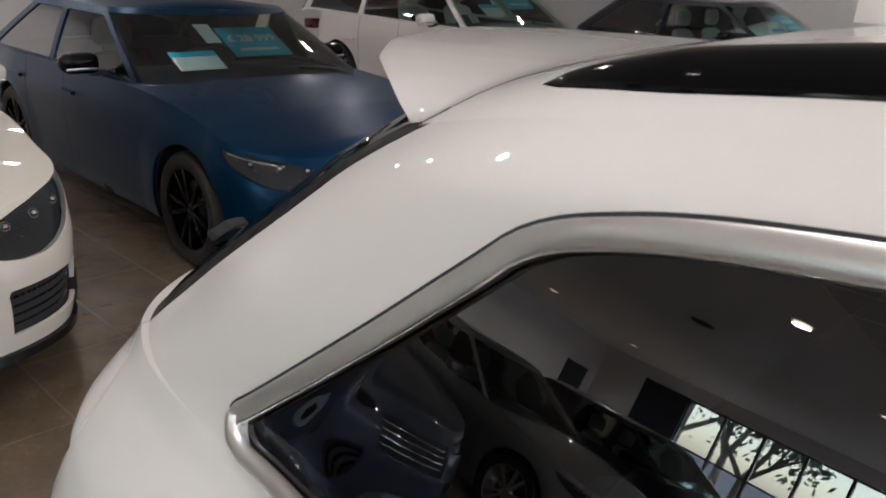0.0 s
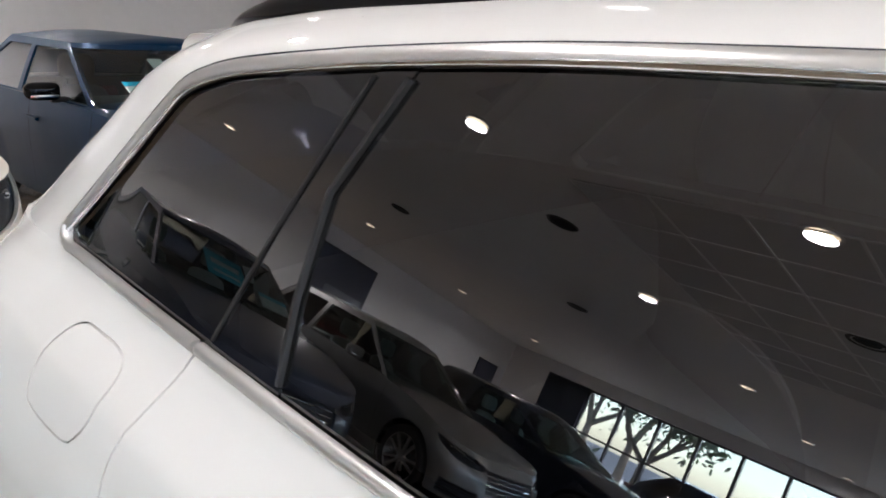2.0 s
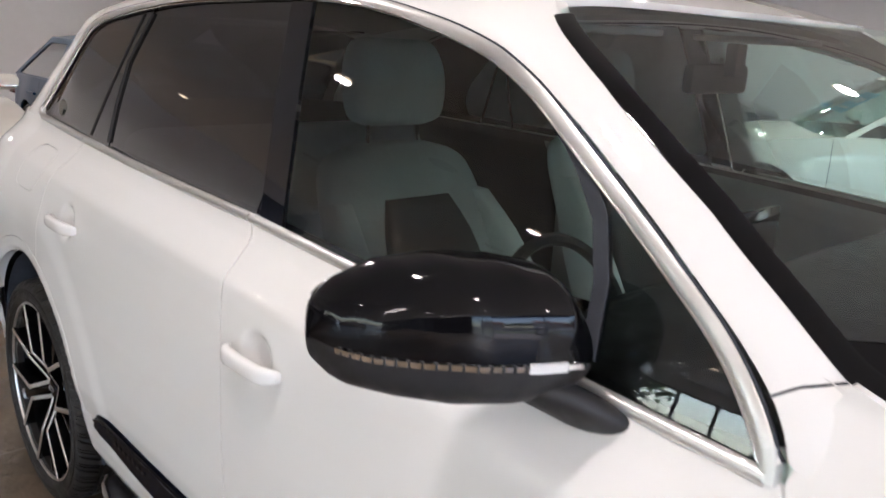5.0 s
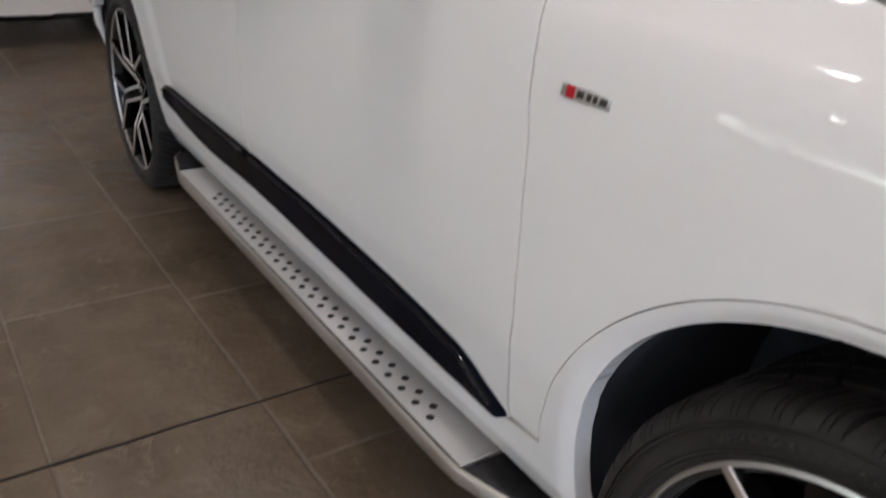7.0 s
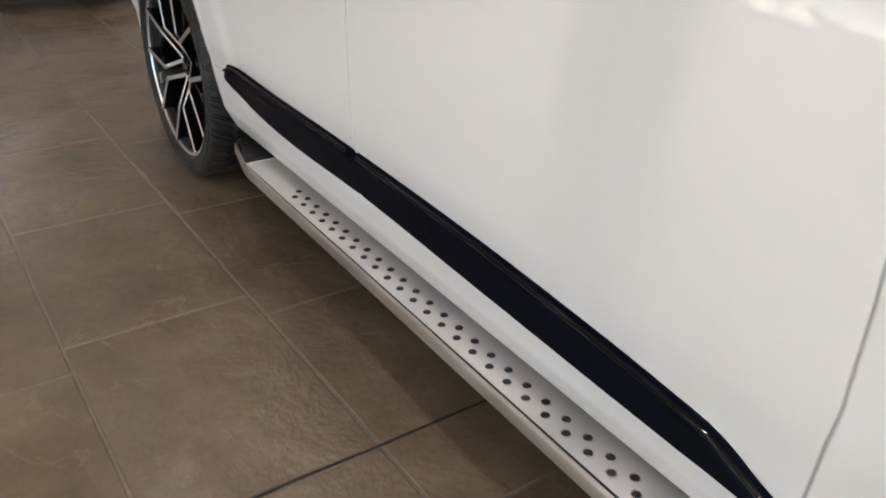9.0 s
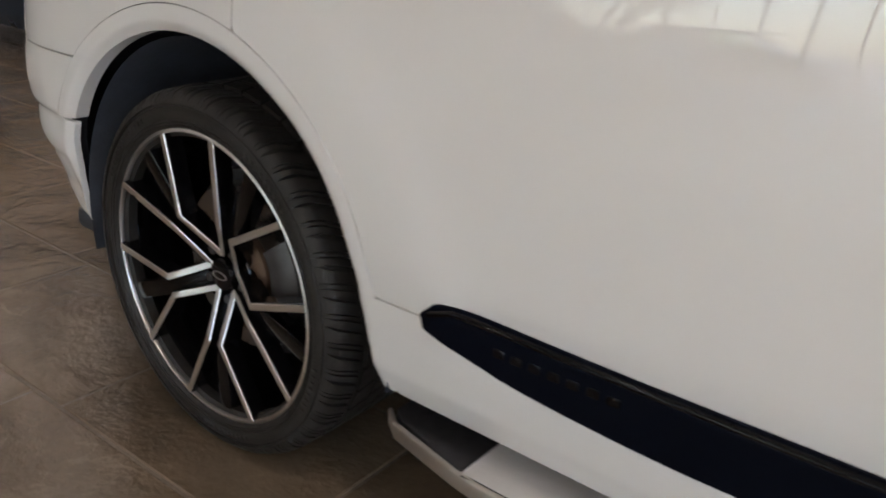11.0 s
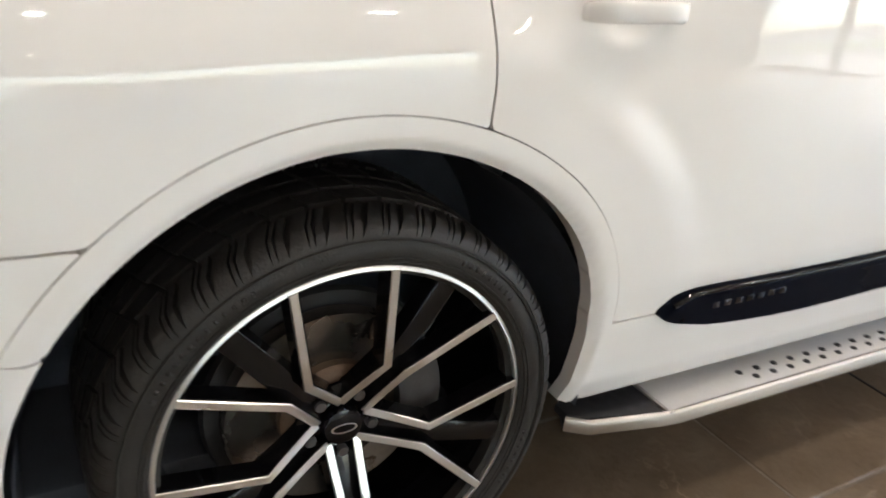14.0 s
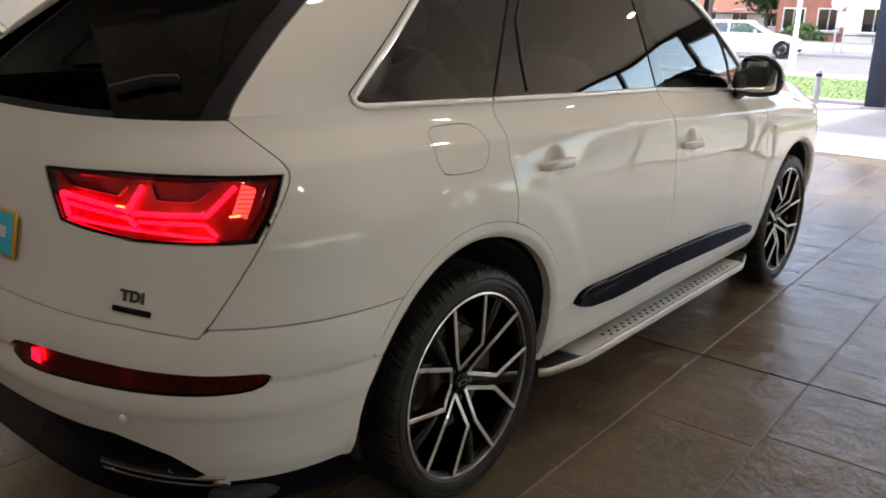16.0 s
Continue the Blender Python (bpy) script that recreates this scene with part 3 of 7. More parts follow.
def panel(name, G, mat, label="", P=None, depth=0.014, both=True, parent=None, whole=False):
    bm = skin(TP if P is None else P, G, depth, inward)
    if whole:
        mirror_bm(bm)
    ob = part(name, bm, mat, parent or suv, label, smooth=False)
    if both and not whole:
        twin(ob)
    return ob


def mx(*gs):
    out = gs[0]
    for g in gs[1:]:
        out = np.maximum(out, g)
    return out


below_belt = TZ - np.where(TX > 2.412, np.minimum(1.152 + (TX - 2.412) * 3.7, 1.272 - (TX - 2.444) * 0.38), belt_line(TX))
strip_d = poly_sdf(TX, TZ, STRIP)
FUEL = smooth_outline([(-0.135, 1.172), (-0.105, 1.190), (-0.055, 1.193), (0.045, 1.190), (0.082, 1.168), (0.080, 1.122), (0.055, 1.086), (0.015, 1.066), (-0.118, 1.068), (-0.148, 1.086), (-0.150, 1.129)], 4)
fuel_d = poly_sdf(TX, TZ, FUEL)
side = (TU > -1.0) & (TU < 3.6)
quarter = mx(TX - seam_rear(TZ) + GAP, seam_tail(TZ) + GAP - TX, bumper_top + GAP - TZ, below_belt, -A_out + GAP * 0.5, -fuel_d + 0.0015)
panel("rear_quarter_panel", quarter, M["paint"])
panel("fuel_flap", mx(fuel_d + 0.0015), M["paint"], "rounded white fuel flap", both=False)
HANDLES = ((0.400, 1.036), (1.462, 0.993))
dish = sum(0.020 * (1 - ease(np.hypot(TX - hx, (TZ - hz - 0.008) * 1.05), 0.022, 0.060)) for hx, hz in HANDLES)
door_skin = TP + (tub(TU, TZ, 1e-3) - TP) * 1e3 * dish[..., None]
rear_door = panel("rear_door", mx(seam_rear(TZ) + GAP - TX, TX - seam_mid(TZ) + GAP, sill_top(TX) + GAP - TZ, below_belt, -A_out + GAP * 0.5), M["paint"], P=door_skin)
front_door = panel("front_door", mx(seam_mid(TZ) + GAP - TX, TX - seam_front(TZ) + GAP, sill_top(TX) + GAP - TZ, below_belt), M["paint"], P=door_skin)
fender_top = np.where(TX < 2.5, below_belt, np.where(TX < 2.556, np.maximum(below_belt, TZ - hood_line(TX) + GAP), TZ - hood_line(TX) + GAP))
panel("front_wing", mx(seam_front(TZ) + GAP - TX, fender_top, 0.442 - TZ, -A_out + GAP * 0.5, TU - 3.55), M["paint"])
panel("wing_root", mx(2.404 - TX, TX - 2.545, 1.14 - TZ, TZ - 1.258 + (TX - 2.444) * 0.3), M["paint"], P=tub(TU, TZ, 0.010), depth=0.0)
sill_roll = (1 - ease(A_in, -0.004, 0.018))[..., None]
panel("sill", mx(0.31 - TZ, TZ - sill_top(TX) + GAP, 0.30 - TX, TX - 2.72, -A_in, -arch(TX, TZ, 0.0, True), -arch(TX, TZ, AXLE, True)), M["paint"], P=tub(TU, TZ, -0.001) * (1 - sill_roll) + tub(TU, TZ, 0.014) * sill_roll, depth=0.03)
for ax in (0.0, AXLE):
    near = np.abs(TX - ax) - 0.6
    inner = TX > ax if ax == 0 else TX < ax
    ring = mx(-arch(TX, TZ, ax), arch(TX, TZ, ax, True) + np.where(TZ > sill_top(TX) - 0.004, GAP * 0.5, 0.0), near, np.where(inner, 0.31, 0.635 if ax == 0 else 0.442) - TZ)
    roll = (1 - ease(arch(TX, TZ, ax), -0.004, 0.018))[..., None]
    panel("wheel_arch_trim", ring, M["paint"], P=tub(TU, TZ, -0.001) * (1 - roll) + tub(TU, TZ, 0.014) * roll, depth=0.03)
tail_low = lambda x: np.interp(x, [-1.06, -1.04, -0.977, -0.902, -0.806, -0.655, -0.457, -0.40], [0.452, 0.459, 0.459, 0.412, 0.318, 0.323, 0.333, 0.335])
REFL = [(-1.055, -0.24, 0.662), (-1.045, -0.5, 0.674), (-1.0, -0.7, 0.668), (-0.88, -0.825, 0.662), (-0.76, -0.893, 0.66), (-0.735, -0.9, 0.64), (-0.78, -0.885, 0.612), (-0.9, -0.81, 0.602), (-1.0, -0.7, 0.602), (-1.05, -0.5, 0.60), (-1.06, -0.27, 0.596)]
TAIL = [(-0.985, -0.335, 1.124), (-0.97, -0.60, 1.134), (-0.83, -0.79, 1.133), (-0.636, -0.846, 1.130), (-0.66, -0.847, 1.083), (-0.726, -0.843, 0.976), (-0.86, -0.80, 0.972), (-0.97, -0.66, 0.972), (-1.005, -0.5, 0.985), (-1.006, -0.40, 0.995)]


def to_uz(points):
    """Places near the tub, as its u and z."""
    out = []
    rear = TU < 0
    for p in points:
        d = ((TP - np.array(p)) ** 2).sum(-1) + np.where(rear, 0, 9)
        i = np.unravel_index(d.argmin(), d.shape)
        out.append((TU[i], p[2]))
    return out


refl_d = poly_sdf(TU, TZ, smooth_outline(to_uz(REFL), 3))
tail_d = poly_sdf(TU, TZ, to_uz(TAIL))
gate_low = np.interp(TU, [-1.6, -1.2, -1.05, -0.98, -0.93, -0.9], [0.784, 0.771, 0.757, 0.746, 0.755, 0.80])
# the bumper rolls out under the tailgate, steps in at the reflectors and turns under at a crease
bumper_in = table([0.20, 0.45, 0.530, 0.542, 0.565, 0.60, 0.630, 0.642, 0.70, 0.735, 0.775, 0.80],
                  [0.036, 0.022, 0.005, 0.0, -0.001, 0.003, 0.008, -0.005, -0.008, -0.006, 0.0, 0.0], 0.0035)
fold = (bumper_in(TZ) / 0.014) * ease(-TX, 0.40, 0.52)
bumper_skin = TP * (1 - fold[..., None]) + tub(TU, TZ, 0.014) * fold[..., None]
lip = (1 - ease(A_in, -0.004, 0.018))[..., None]
bumper_skin = bumper_skin * (1 - lip) + tub(TU, TZ, 0.014) * lip
panel("rear_bumper", mx(TZ - np.where(TX < seam_tail(TZ), gate_low, bumper_top) + GAP, tail_low(TX) - TZ, TU - 0.0, -A_in + 0.0, -refl_d, np.where(TZ > 0.634, -A_out + GAP * 0.5, -1)), M["paint"], P=bumper_skin, whole=True)
panel("tailgate", mx(TX - seam_tail(TZ) + GAP, gate_low + GAP - TZ, TZ - 1.247, -tail_d, TU + 0.5), M["paint"], whole=True)
panel("diffuser", mx(TZ - tail_low(TX) + 0.002, 0.225 - TZ, TU - 0.0, -A_in), M["lacquer"], P=tub(TU, TZ, 0.03), whole=True)
panel("front_bumper", mx(3.55 - TU, TZ - hood_line(TX) + 0.18), M["paint"], whole=True)
panel("inner_shell", mx(-A_in + 0.012, below_belt - 0.004, 0.30 - TZ, TU - 3.9), M["void"], P=tub(TU, TZ, 0.046), depth=0.0)
strip_top = np.interp(TX, [0.575, 0.592, 0.64, 0.92, 1.3, 1.79, 2.21, 2.306, 2.369, 2.425], [0.505, 0.531, 0.547, 0.542, 0.541, 0.529, 0.502, 0.493, 0.466, 0.43])
strip_out = 0.004 + 0.013 * ease(strip_top - TZ, -0.002, 0.016) - 0.011 * np.clip((strip_top - TZ) / 0.10, 0, 1)
strip_in = tub(TU, TZ, 1e-3) - TP
strip_skin = TP - strip_in * 1e3 * strip_out[..., None]
for cut in (TX - seam_mid(TZ) + GAP, seam_mid(TZ) + GAP - TX):
    panel("door_strip", mx(strip_d, cut), M["lacquer"], "glossy black sill strip", P=strip_skin, depth=0.02)

STRIP_RUN = [(0.598, 0.526), (0.64, 0.541), (0.92, 0.537), (1.30, 0.536), (1.79, 0.524), (2.21, 0.497), (2.306, 0.488), (2.369, 0.462), (2.40, 0.446)]

# above the waist
dlo_d = poly_sdf(HX, HZ, DLO)
dlo_d = np.where(np.abs(HP[..., 1]) < 0.45, 1.0, dlo_d)
glass_rear = curve_x([1.244, 1.289, 1.38, 1.457, 1.523, 1.599, 1.66], [-0.702, -0.658, -0.553, -0.455, -0.368, -0.26, -0.17])
screen_edge = curve_x([1.16, 1.23, 1.27, 1.327, 1.377, 1.417, 1.459, 1.554, 1.626, 1.70], [2.60, 2.53, 2.443, 2.363, 2.29, 2.233, 2.167, 2.022, 1.90, 1.78])
over_belt = np.where(HX > 2.39, 1.15 - HZ, 0) + np.where(HX > 2.39, 0, 1) * (np.where(HX > 2.412, np.minimum(1.155 + (HX - 2.412) * 3.7, 1.275 - (HX - 2.444) * 0.3), belt_line(HX)) - HZ)
under_roof = HZ - roof_edge(np.minimum(HX, pillar_a(HZ)))
panel("side_frame", mx(-dlo_d + 0.001, glass_rear(HZ) + 0.003 - HX, HX - screen_edge(HZ), over_belt, under_roof), M["paint"], P=HP, depth=0.03)
bar_q = curve_x([1.2, 1.263, 1.43, 1.623, 1.7], [0.205, 0.239, 0.329, 0.44, 0.48])
bar_b = curve_x([1.2, 1.257, 1.36, 1.486, 1.629, 1.7], [0.407, 0.406, 0.402, 0.415, 0.505, 0.55])
post_1 = curve_x([1.2, 1.321, 1.654, 1.7], [1.308, 1.281, 1.206, 1.195])
post_2 = curve_x([1.2, 1.349, 1.652, 1.7], [1.392, 1.362, 1.291, 1.28])
HI = house(HU, HZ, 0.008)
panel("quarter_window", mx(dlo_d, HX - bar_q(HZ)), M["privacy"], "black privacy glass", P=HI, depth=0)
panel("rear_door_window", mx(dlo_d, bar_b(HZ) - HX, HX - post_1(HZ)), M["privacy"], "black privacy glass", P=HI, depth=0)
panel("front_door_window", mx(dlo_d, post_2(HZ) - HX), M["clear"], "clear green-tinted glass", P=HI, depth=0)
panel("quarter_bar", mx(dlo_d, bar_q(HZ) - HX, HX - bar_b(HZ)), M["privacy"], "black glass divider", P=house(HU, HZ, 0.006), depth=0.01)
panel("centre_post_cover", mx(dlo_d, post_1(HZ) + 0.002 - HX, HX - post_2(HZ) + 0.002), M["postgloss"], "glossy black post cover", P=house(HU, HZ, 0.004), depth=0.01)
panel("rear_window_edge", mx(HX - glass_rear(HZ) + 0.002, glass_rear(HZ) - 0.050 - HX, 1.247 - HZ, HZ - 1.60), M["seal"], "matt black edge of the rear glass", P=house(HU, HZ, 0.003), depth=0.012)
panel("rear_window", mx(HX - glass_rear(HZ) + 0.052, 1.247 - HZ, HZ - 1.595), M["rearglass"], "black privacy rear glass", P=house(HU, HZ, 0.004), depth=0.012, whole=True)
panel("windscreen", mx(screen_edge(HZ) + 0.002 - HX, HZ - 1.66, 1.30 - HZ), M["clear"], "clear laminated glass", P=house(HU, HZ, 0.006), depth=0.0, whole=True)
panel("windscreen_cowl", mx(screen_edge(HZ) + 0.002 - HX, 1.20 - HZ, HZ - 1.30), M["black"], "black windscreen cowl", P=house(HU, HZ, 0.008), depth=0.0, whole=True)


def on_house(x, z, inset=0.0):
    p = house(np.array([x]), np.array([z]), inset)[0]
    a, b = house(np.array([x + 0.01]), np.array([z]), inset)[0], house(np.array([x]), np.array([z + 0.01]), inset)[0]
    n = Vector(a - p).cross(Vector(b - p)).normalized()
    return Vector(p), n if n.y < 0 else -n


def on_tub(x, z, inset=0.0):
    p = tub(np.array([x]), np.array([z]), inset)[0]
    a, b = tub(np.array([x + 0.01]), np.array([z]), inset)[0], tub(np.array([x]), np.array([z + 0.01]), inset)[0]
    n = Vector(a - p).cross(Vector(b - p)).normalized()
    if n.dot(Vector((p[0] - min(max(p[0], -0.4), 3.1), p[1], 0))) < 0:
        n = -n
    return Vector(p), n


def trim(name, line, surf, shape, mat, label="", closed=False, both=True, cap=True):
    pn = [surf(x, z) for x, z in line]
    ob = part(name, sweep([p for p, _ in pn], [n for _, n in pn], shape, closed, cap=cap), mat, suv, label, smooth=True)
    if both:
        twin(ob)
    return ob


def dense(pts, step=0.03):
    out = []
    for (ax, az), (bx, bz) in zip(pts, pts[1:]):
        k = max(1, int(math.hypot(bx - ax, bz - az) / step))
        out += [(ax + (bx - ax) * i / k, az + (bz - az) * i / k) for i in range(k)]
    return out + [pts[-1]]


# gloss bead along the upper edge of the sill strip, parted at the door gap
for x0, x1 in ((0.59, 1.333), (1.343, 2.41)):
    run = [q for q in dense(STRIP_RUN, 0.02) if x0 < q[0] < x1]
    trim("strip_bead", run, lambda x, z: on_tub(x, z, -0.0155), [(-0.0042, -0.004), (-0.0038, 0.0008), (-0.0018, 0.0026), (0.0018, 0.0026), (0.0038, 0.0008), (0.0042, -0.004)], M["black"], "glossy black bead")

# satin trim round the side windows: a wide upper run and a lower one along the waist
k0 = next(i for i, p in enumerate(DLO) if p[1] > 1.271)
k1 = max(i for i, p in enumerate(DLO) if p[1] > 1.165 and p[0] > 2.3)
upper = DLO[k0:k1 + 1]
band = [(-0.011, -0.004), (-0.011, 0.0025), (-0.009, 0.004), (0.0085, 0.0042), (0.010, 0.0025), (0.010, -0.004)]
trim("window_trim", upper, on_house, band, M["chrome"], "satin aluminium upper window trim")
trim("trim_bead", upper, on_house, [(0.0102, -0.004), (0.0102, 0.003), (0.0112, 0.0042), (0.0128, 0.0042), (0.0138, 0.003), (0.0138, -0.004)], M["bright"], "bright inner bead of the window trim")
trim("trim_gap", upper, on_house, [(-0.0148, -0.003), (-0.0146, 0.0012), (-0.0112, 0.0012), (-0.0111, -0.003)], M["void"])
trim("trim_corner", [(2.398, 1.150), (2.408, 1.156), (2.416, 1.168), (2.416, 1.186)], on_house, [(-0.013, -0.012), (-0.012, 0.003), (-0.004, 0.007), (0.010, 0.006), (0.016, -0.012)], M["chrome"])
waist_pts = dense([(-0.333, 1.288), (-0.329, 1.276), (-0.319, 1.266), (-0.30, 1.259), (-0.27, 1.2575), (-0.2, 1.256), (0.208, 1.246)]), dense([(0.218, 1.246), (0.7, 1.235), (1.272, 1.223)]), dense([(1.279, 1.223), (1.8, 1.193), (2.404, 1.154)])
for run in waist_pts:
    trim("waist_trim", run, on_house, [(-0.010, -0.004), (-0.009, 0.004), (-0.003, 0.009), (0.005, 0.008), (0.010, 0.003), (0.011, -0.004)], M["chrome"], "satin aluminium waist trim")
rub = [(-0.004, -0.003), (-0.003, 0.004), (0.003, 0.004), (0.004, -0.003)]
trim("window_seal", [(x, z) for x, z in dense([(0.437, 1.618), (0.329, 1.43), (0.239, 1.263)])], lambda x, z: on_house(x, z, 0.005), [(-0.0022, -0.003), (-0.0016, 0.003), (0.0016, 0.003), (0.0022, -0.003)], M["matt"])
trim("window_seal", [(x, z) for x, z in dense([(0.50, 1.62), (0.415, 1.486), (0.402, 1.36), (0.406, 1.262)])], lambda x, z: on_house(x, z, 0.004), rub, M["matt"])
trim("window_seal", dense([(1.985, 1.50), (2.05, 1.44), (2.1, 1.38), (2.13, 1.30), (2.14, 1.20)]), lambda x, z: on_house(x, z, 0.010), [(-0.012, -0.006), (-0.012, 0.004), (0.012, 0.004), (0.012, -0.006)], M["void"])



def screen_u(x, z):
    """The run along the upper body at which it reaches x beside the windscreen."""
    us = np.linspace(float(pillar_a(z)), float(pillar_a(z)) + 0.94, 300)
    return float(np.interp(x, house(us, us * 0 + z)[:, 0], us))


trim("windscreen_seal", [(screen_u(float(screen_edge(z)), z) + 0.010, z) for z in np.linspace(1.215, 1.645, 44)], on_house, [(-0.016, -0.006), (-0.016, 0.001), (-0.010, 0.003), (0.010, 0.003), (0.016, 0.001), (0.016, -0.006)], M["black"], "black windscreen edge seal")
trim("pillar_seam", dense([(2.436, 1.236), (2.50, 1.253), (2.575, 1.264)]), on_house, [(-0.0016, -0.004), (-0.0016, 0.0012), (0.0016, 0.0012), (0.0016, -0.004)], M["void"])

# roof, rails, spoiler
RX, RY = np.meshgrid(np.arange(-0.50, 2.02, 0.02), np.linspace(-1, 1, 61), indexing="ij")


hits = []
for i in range(HU.shape[0]):
    d = HZ[i] - roof_edge(HX[i])
    k = np.nonzero((d[:-1] < 0) & (d[1:] >= 0))[0]
    if len(k) and HP[i, k[0], 1] < -0.35:
        f = -d[k[0]] / (d[k[0] + 1] - d[k[0]])
        p = HP[i, k[0]] * (1 - f) + HP[i, k[0] + 1] * f
        hits.append((p[0], -p[1]))
hits = sorted(h for h in hits if h[0] < 1.80)
hit_x, hit_y = np.array([h[0] for h in hits]), np.array([h[1] for h in hits])


def roof_half(x):
    return np.interp(x, hit_x, hit_y)


def roof_z(x, y):
    r = np.clip(np.abs(y) / roof_half(x), 0, 1)
    return roof_edge(x) + 0.030 * (1 - r**9) + 0.030 * (1 - r**2)


RW = roof_half(RX)
RPY = RY * RW
RP = np.stack([RX, RPY, roof_z(RX, RPY)], -1)
# one sheet from the windscreen to the spoiler's trailing edge, parted along the seam
sy = np.linspace(-1, 1, 81)
s_x0 = np.interp(np.abs(sy), [0, 0.6, 0.8, 0.92, 0.97, 1], [-0.225, -0.225, -0.235, -0.25, -0.265, -0.285])
s_x1 = np.interp(np.abs(sy), [0, 0.46, 0.69, 0.81, 0.92, 0.98, 1.0], [-0.77, -0.69, -0.57, -0.475, -0.385, -0.33, -0.30])
fr = np.linspace(0, 1, 100)[:, None]
sheet_x = (1.96 + (s_x0 - 1.96) * fr)
sheet_y = sy[None] * roof_half(np.maximum(sheet_x, -0.28))
sheet = np.stack([sheet_x, sheet_y, roof_z(sheet_x, sheet_y)], -1)
part("roof", skin(sheet, mx(sheet_x - (1.80 + 0.16 * (1 - sy[None] ** 2)), sheet_x * 0 - 1), 0.012, lambda c: Vector((0, 0, -1)), flip=True), M["paint"], suv, smooth=False)
k = np.linspace(0, 1, 14)[:, None]
base_z = roof_z(s_x0, sy * roof_half(np.maximum(s_x0, -0.28)))
slope = np.clip((sheet[-2, :, 2] - sheet[-1, :, 2]) / (sheet[-2, :, 0] - sheet[-1, :, 0]), 0, 0.25)
run = (s_x0 - 0.003 - s_x1) * k
s_x = s_x0 - 0.003 - run
s_top = np.stack([s_x, sy[None] * roof_half(np.maximum(s_x, -0.28)) * (1 - 0.03 * k * np.abs(sy) ** 6), base_z - slope * 0.07 * (1 - np.exp(-run / 0.07)) - 0.010 * k**2], -1)
s_low = s_top + np.stack([0.012 * k * (sy * 0 + 1), 0 * s_x, -0.014 - 0.05 * (1 - k) ** 0.8 * (1 - np.abs(sy) ** 4)], -1)
bm = bmesh.new()
top = [[bm.verts.new(s_top[i, j]) for j in range(81)] for i in range(14)]
low = [[bm.verts.new(s_low[i, j]) for j in range(81)] for i in range(14)]
for i in range(13):
    for j in range(80):
        bm.faces.new((top[i][j], top[i][j + 1], top[i + 1][j + 1], top[i + 1][j]))
        bm.faces.new((low[i][j], low[i + 1][j], low[i + 1][j + 1], low[i][j + 1]))
for i in range(13):
    bm.faces.new((top[i][0], top[i + 1][0], low[i + 1][0], low[i][0]))
    bm.faces.new((top[i][80], low[i][80], low[i + 1][80], top[i + 1][80]))
for j in range(80):
    bm.faces.new((top[13][j], top[13][j + 1], low[13][j + 1], low[13][j]))
bmesh.ops.recalc_face_normals(bm, faces=bm.faces)
part("roof_spoiler", sharp(bm, 50), M["paint"], suv)
for s in (-1, 1):
    pts, hs = [], []
    for i in range(60):
        t = i / 59
        x = -0.14 + 1.84 * t
        y = s * (roof_half(np.array(x)) - 0.070 + 0.014 * ease(t, 0.05, 0.35))
        pts.append(Vector((x, float(y), float(roof_z(np.array(x), np.array(y))))))
        hs.append(min(1, (t / 0.09) ** 0.6, ((1 - t) / 0.09) ** 0.6) if 0 < t < 1 else 0.02)
    bm = bmesh.new()
    prof = [(-0.028, -0.012), (-0.028, 0.006), (-0.020, 0.021), (-0.006, 0.027), (0.010, 0.026), (0.022, 0.017), (0.028, 0.004), (0.028, -0.012)]
    rings = [[bm.verts.new(p + Vector((0, -s * a * (0.25 + 0.75 * h), b * h))) for a, b in prof] for p, h in zip(pts, hs)]
    for a, b in zip(rings, rings[1:]):
        for j in range(8):
            bm.faces.new((a[j], b[j], b[(j + 1) % 8], a[(j + 1) % 8]))
    bm.faces.new(rings[0])
    bm.faces.new(rings[-1][::-1])
    bmesh.ops.recalc_face_normals(bm, faces=bm.faces)
    part("roof_rail", sharp(bm, 60), M["black"], suv, "glossy black roof rail")

fin_z = float(roof_z(np.array(0.0), np.array(0.0)))
bm = bmesh.new()
rings = []
for t in np.linspace(0, 1, 13):
    h, w0 = 0.062 * (1 - t) ** 0.5 * min(1.0, 0.55 + 3.5 * t), 0.030 * math.sin(math.pi * min(0.98, 0.10 + 0.9 * (1 - t) ** 0.7)) ** 0.6
    rings.append([bm.verts.new((-0.072 + 0.17 * t, w0 * (1 - q * q) ** 0.8 * sd, fin_z - 0.004 + h * q)) for sd, q in ((-1, 0.0), (-1, 0.4), (-1, 0.75), (-1, 0.93), (1, 0.93), (1, 0.75), (1, 0.4), (1, 0.0))])
for a, b in zip(rings, rings[1:]):
    for j in range(7):
        bm.faces.new((a[j], b[j], b[j + 1], a[j + 1]))
bm.faces.new(rings[0])
bmesh.ops.recalc_face_normals(bm, faces=bm.faces)
part("antenna_fin", sharp(bm, 60), M["paint"], suv, "small white roof antenna fin")

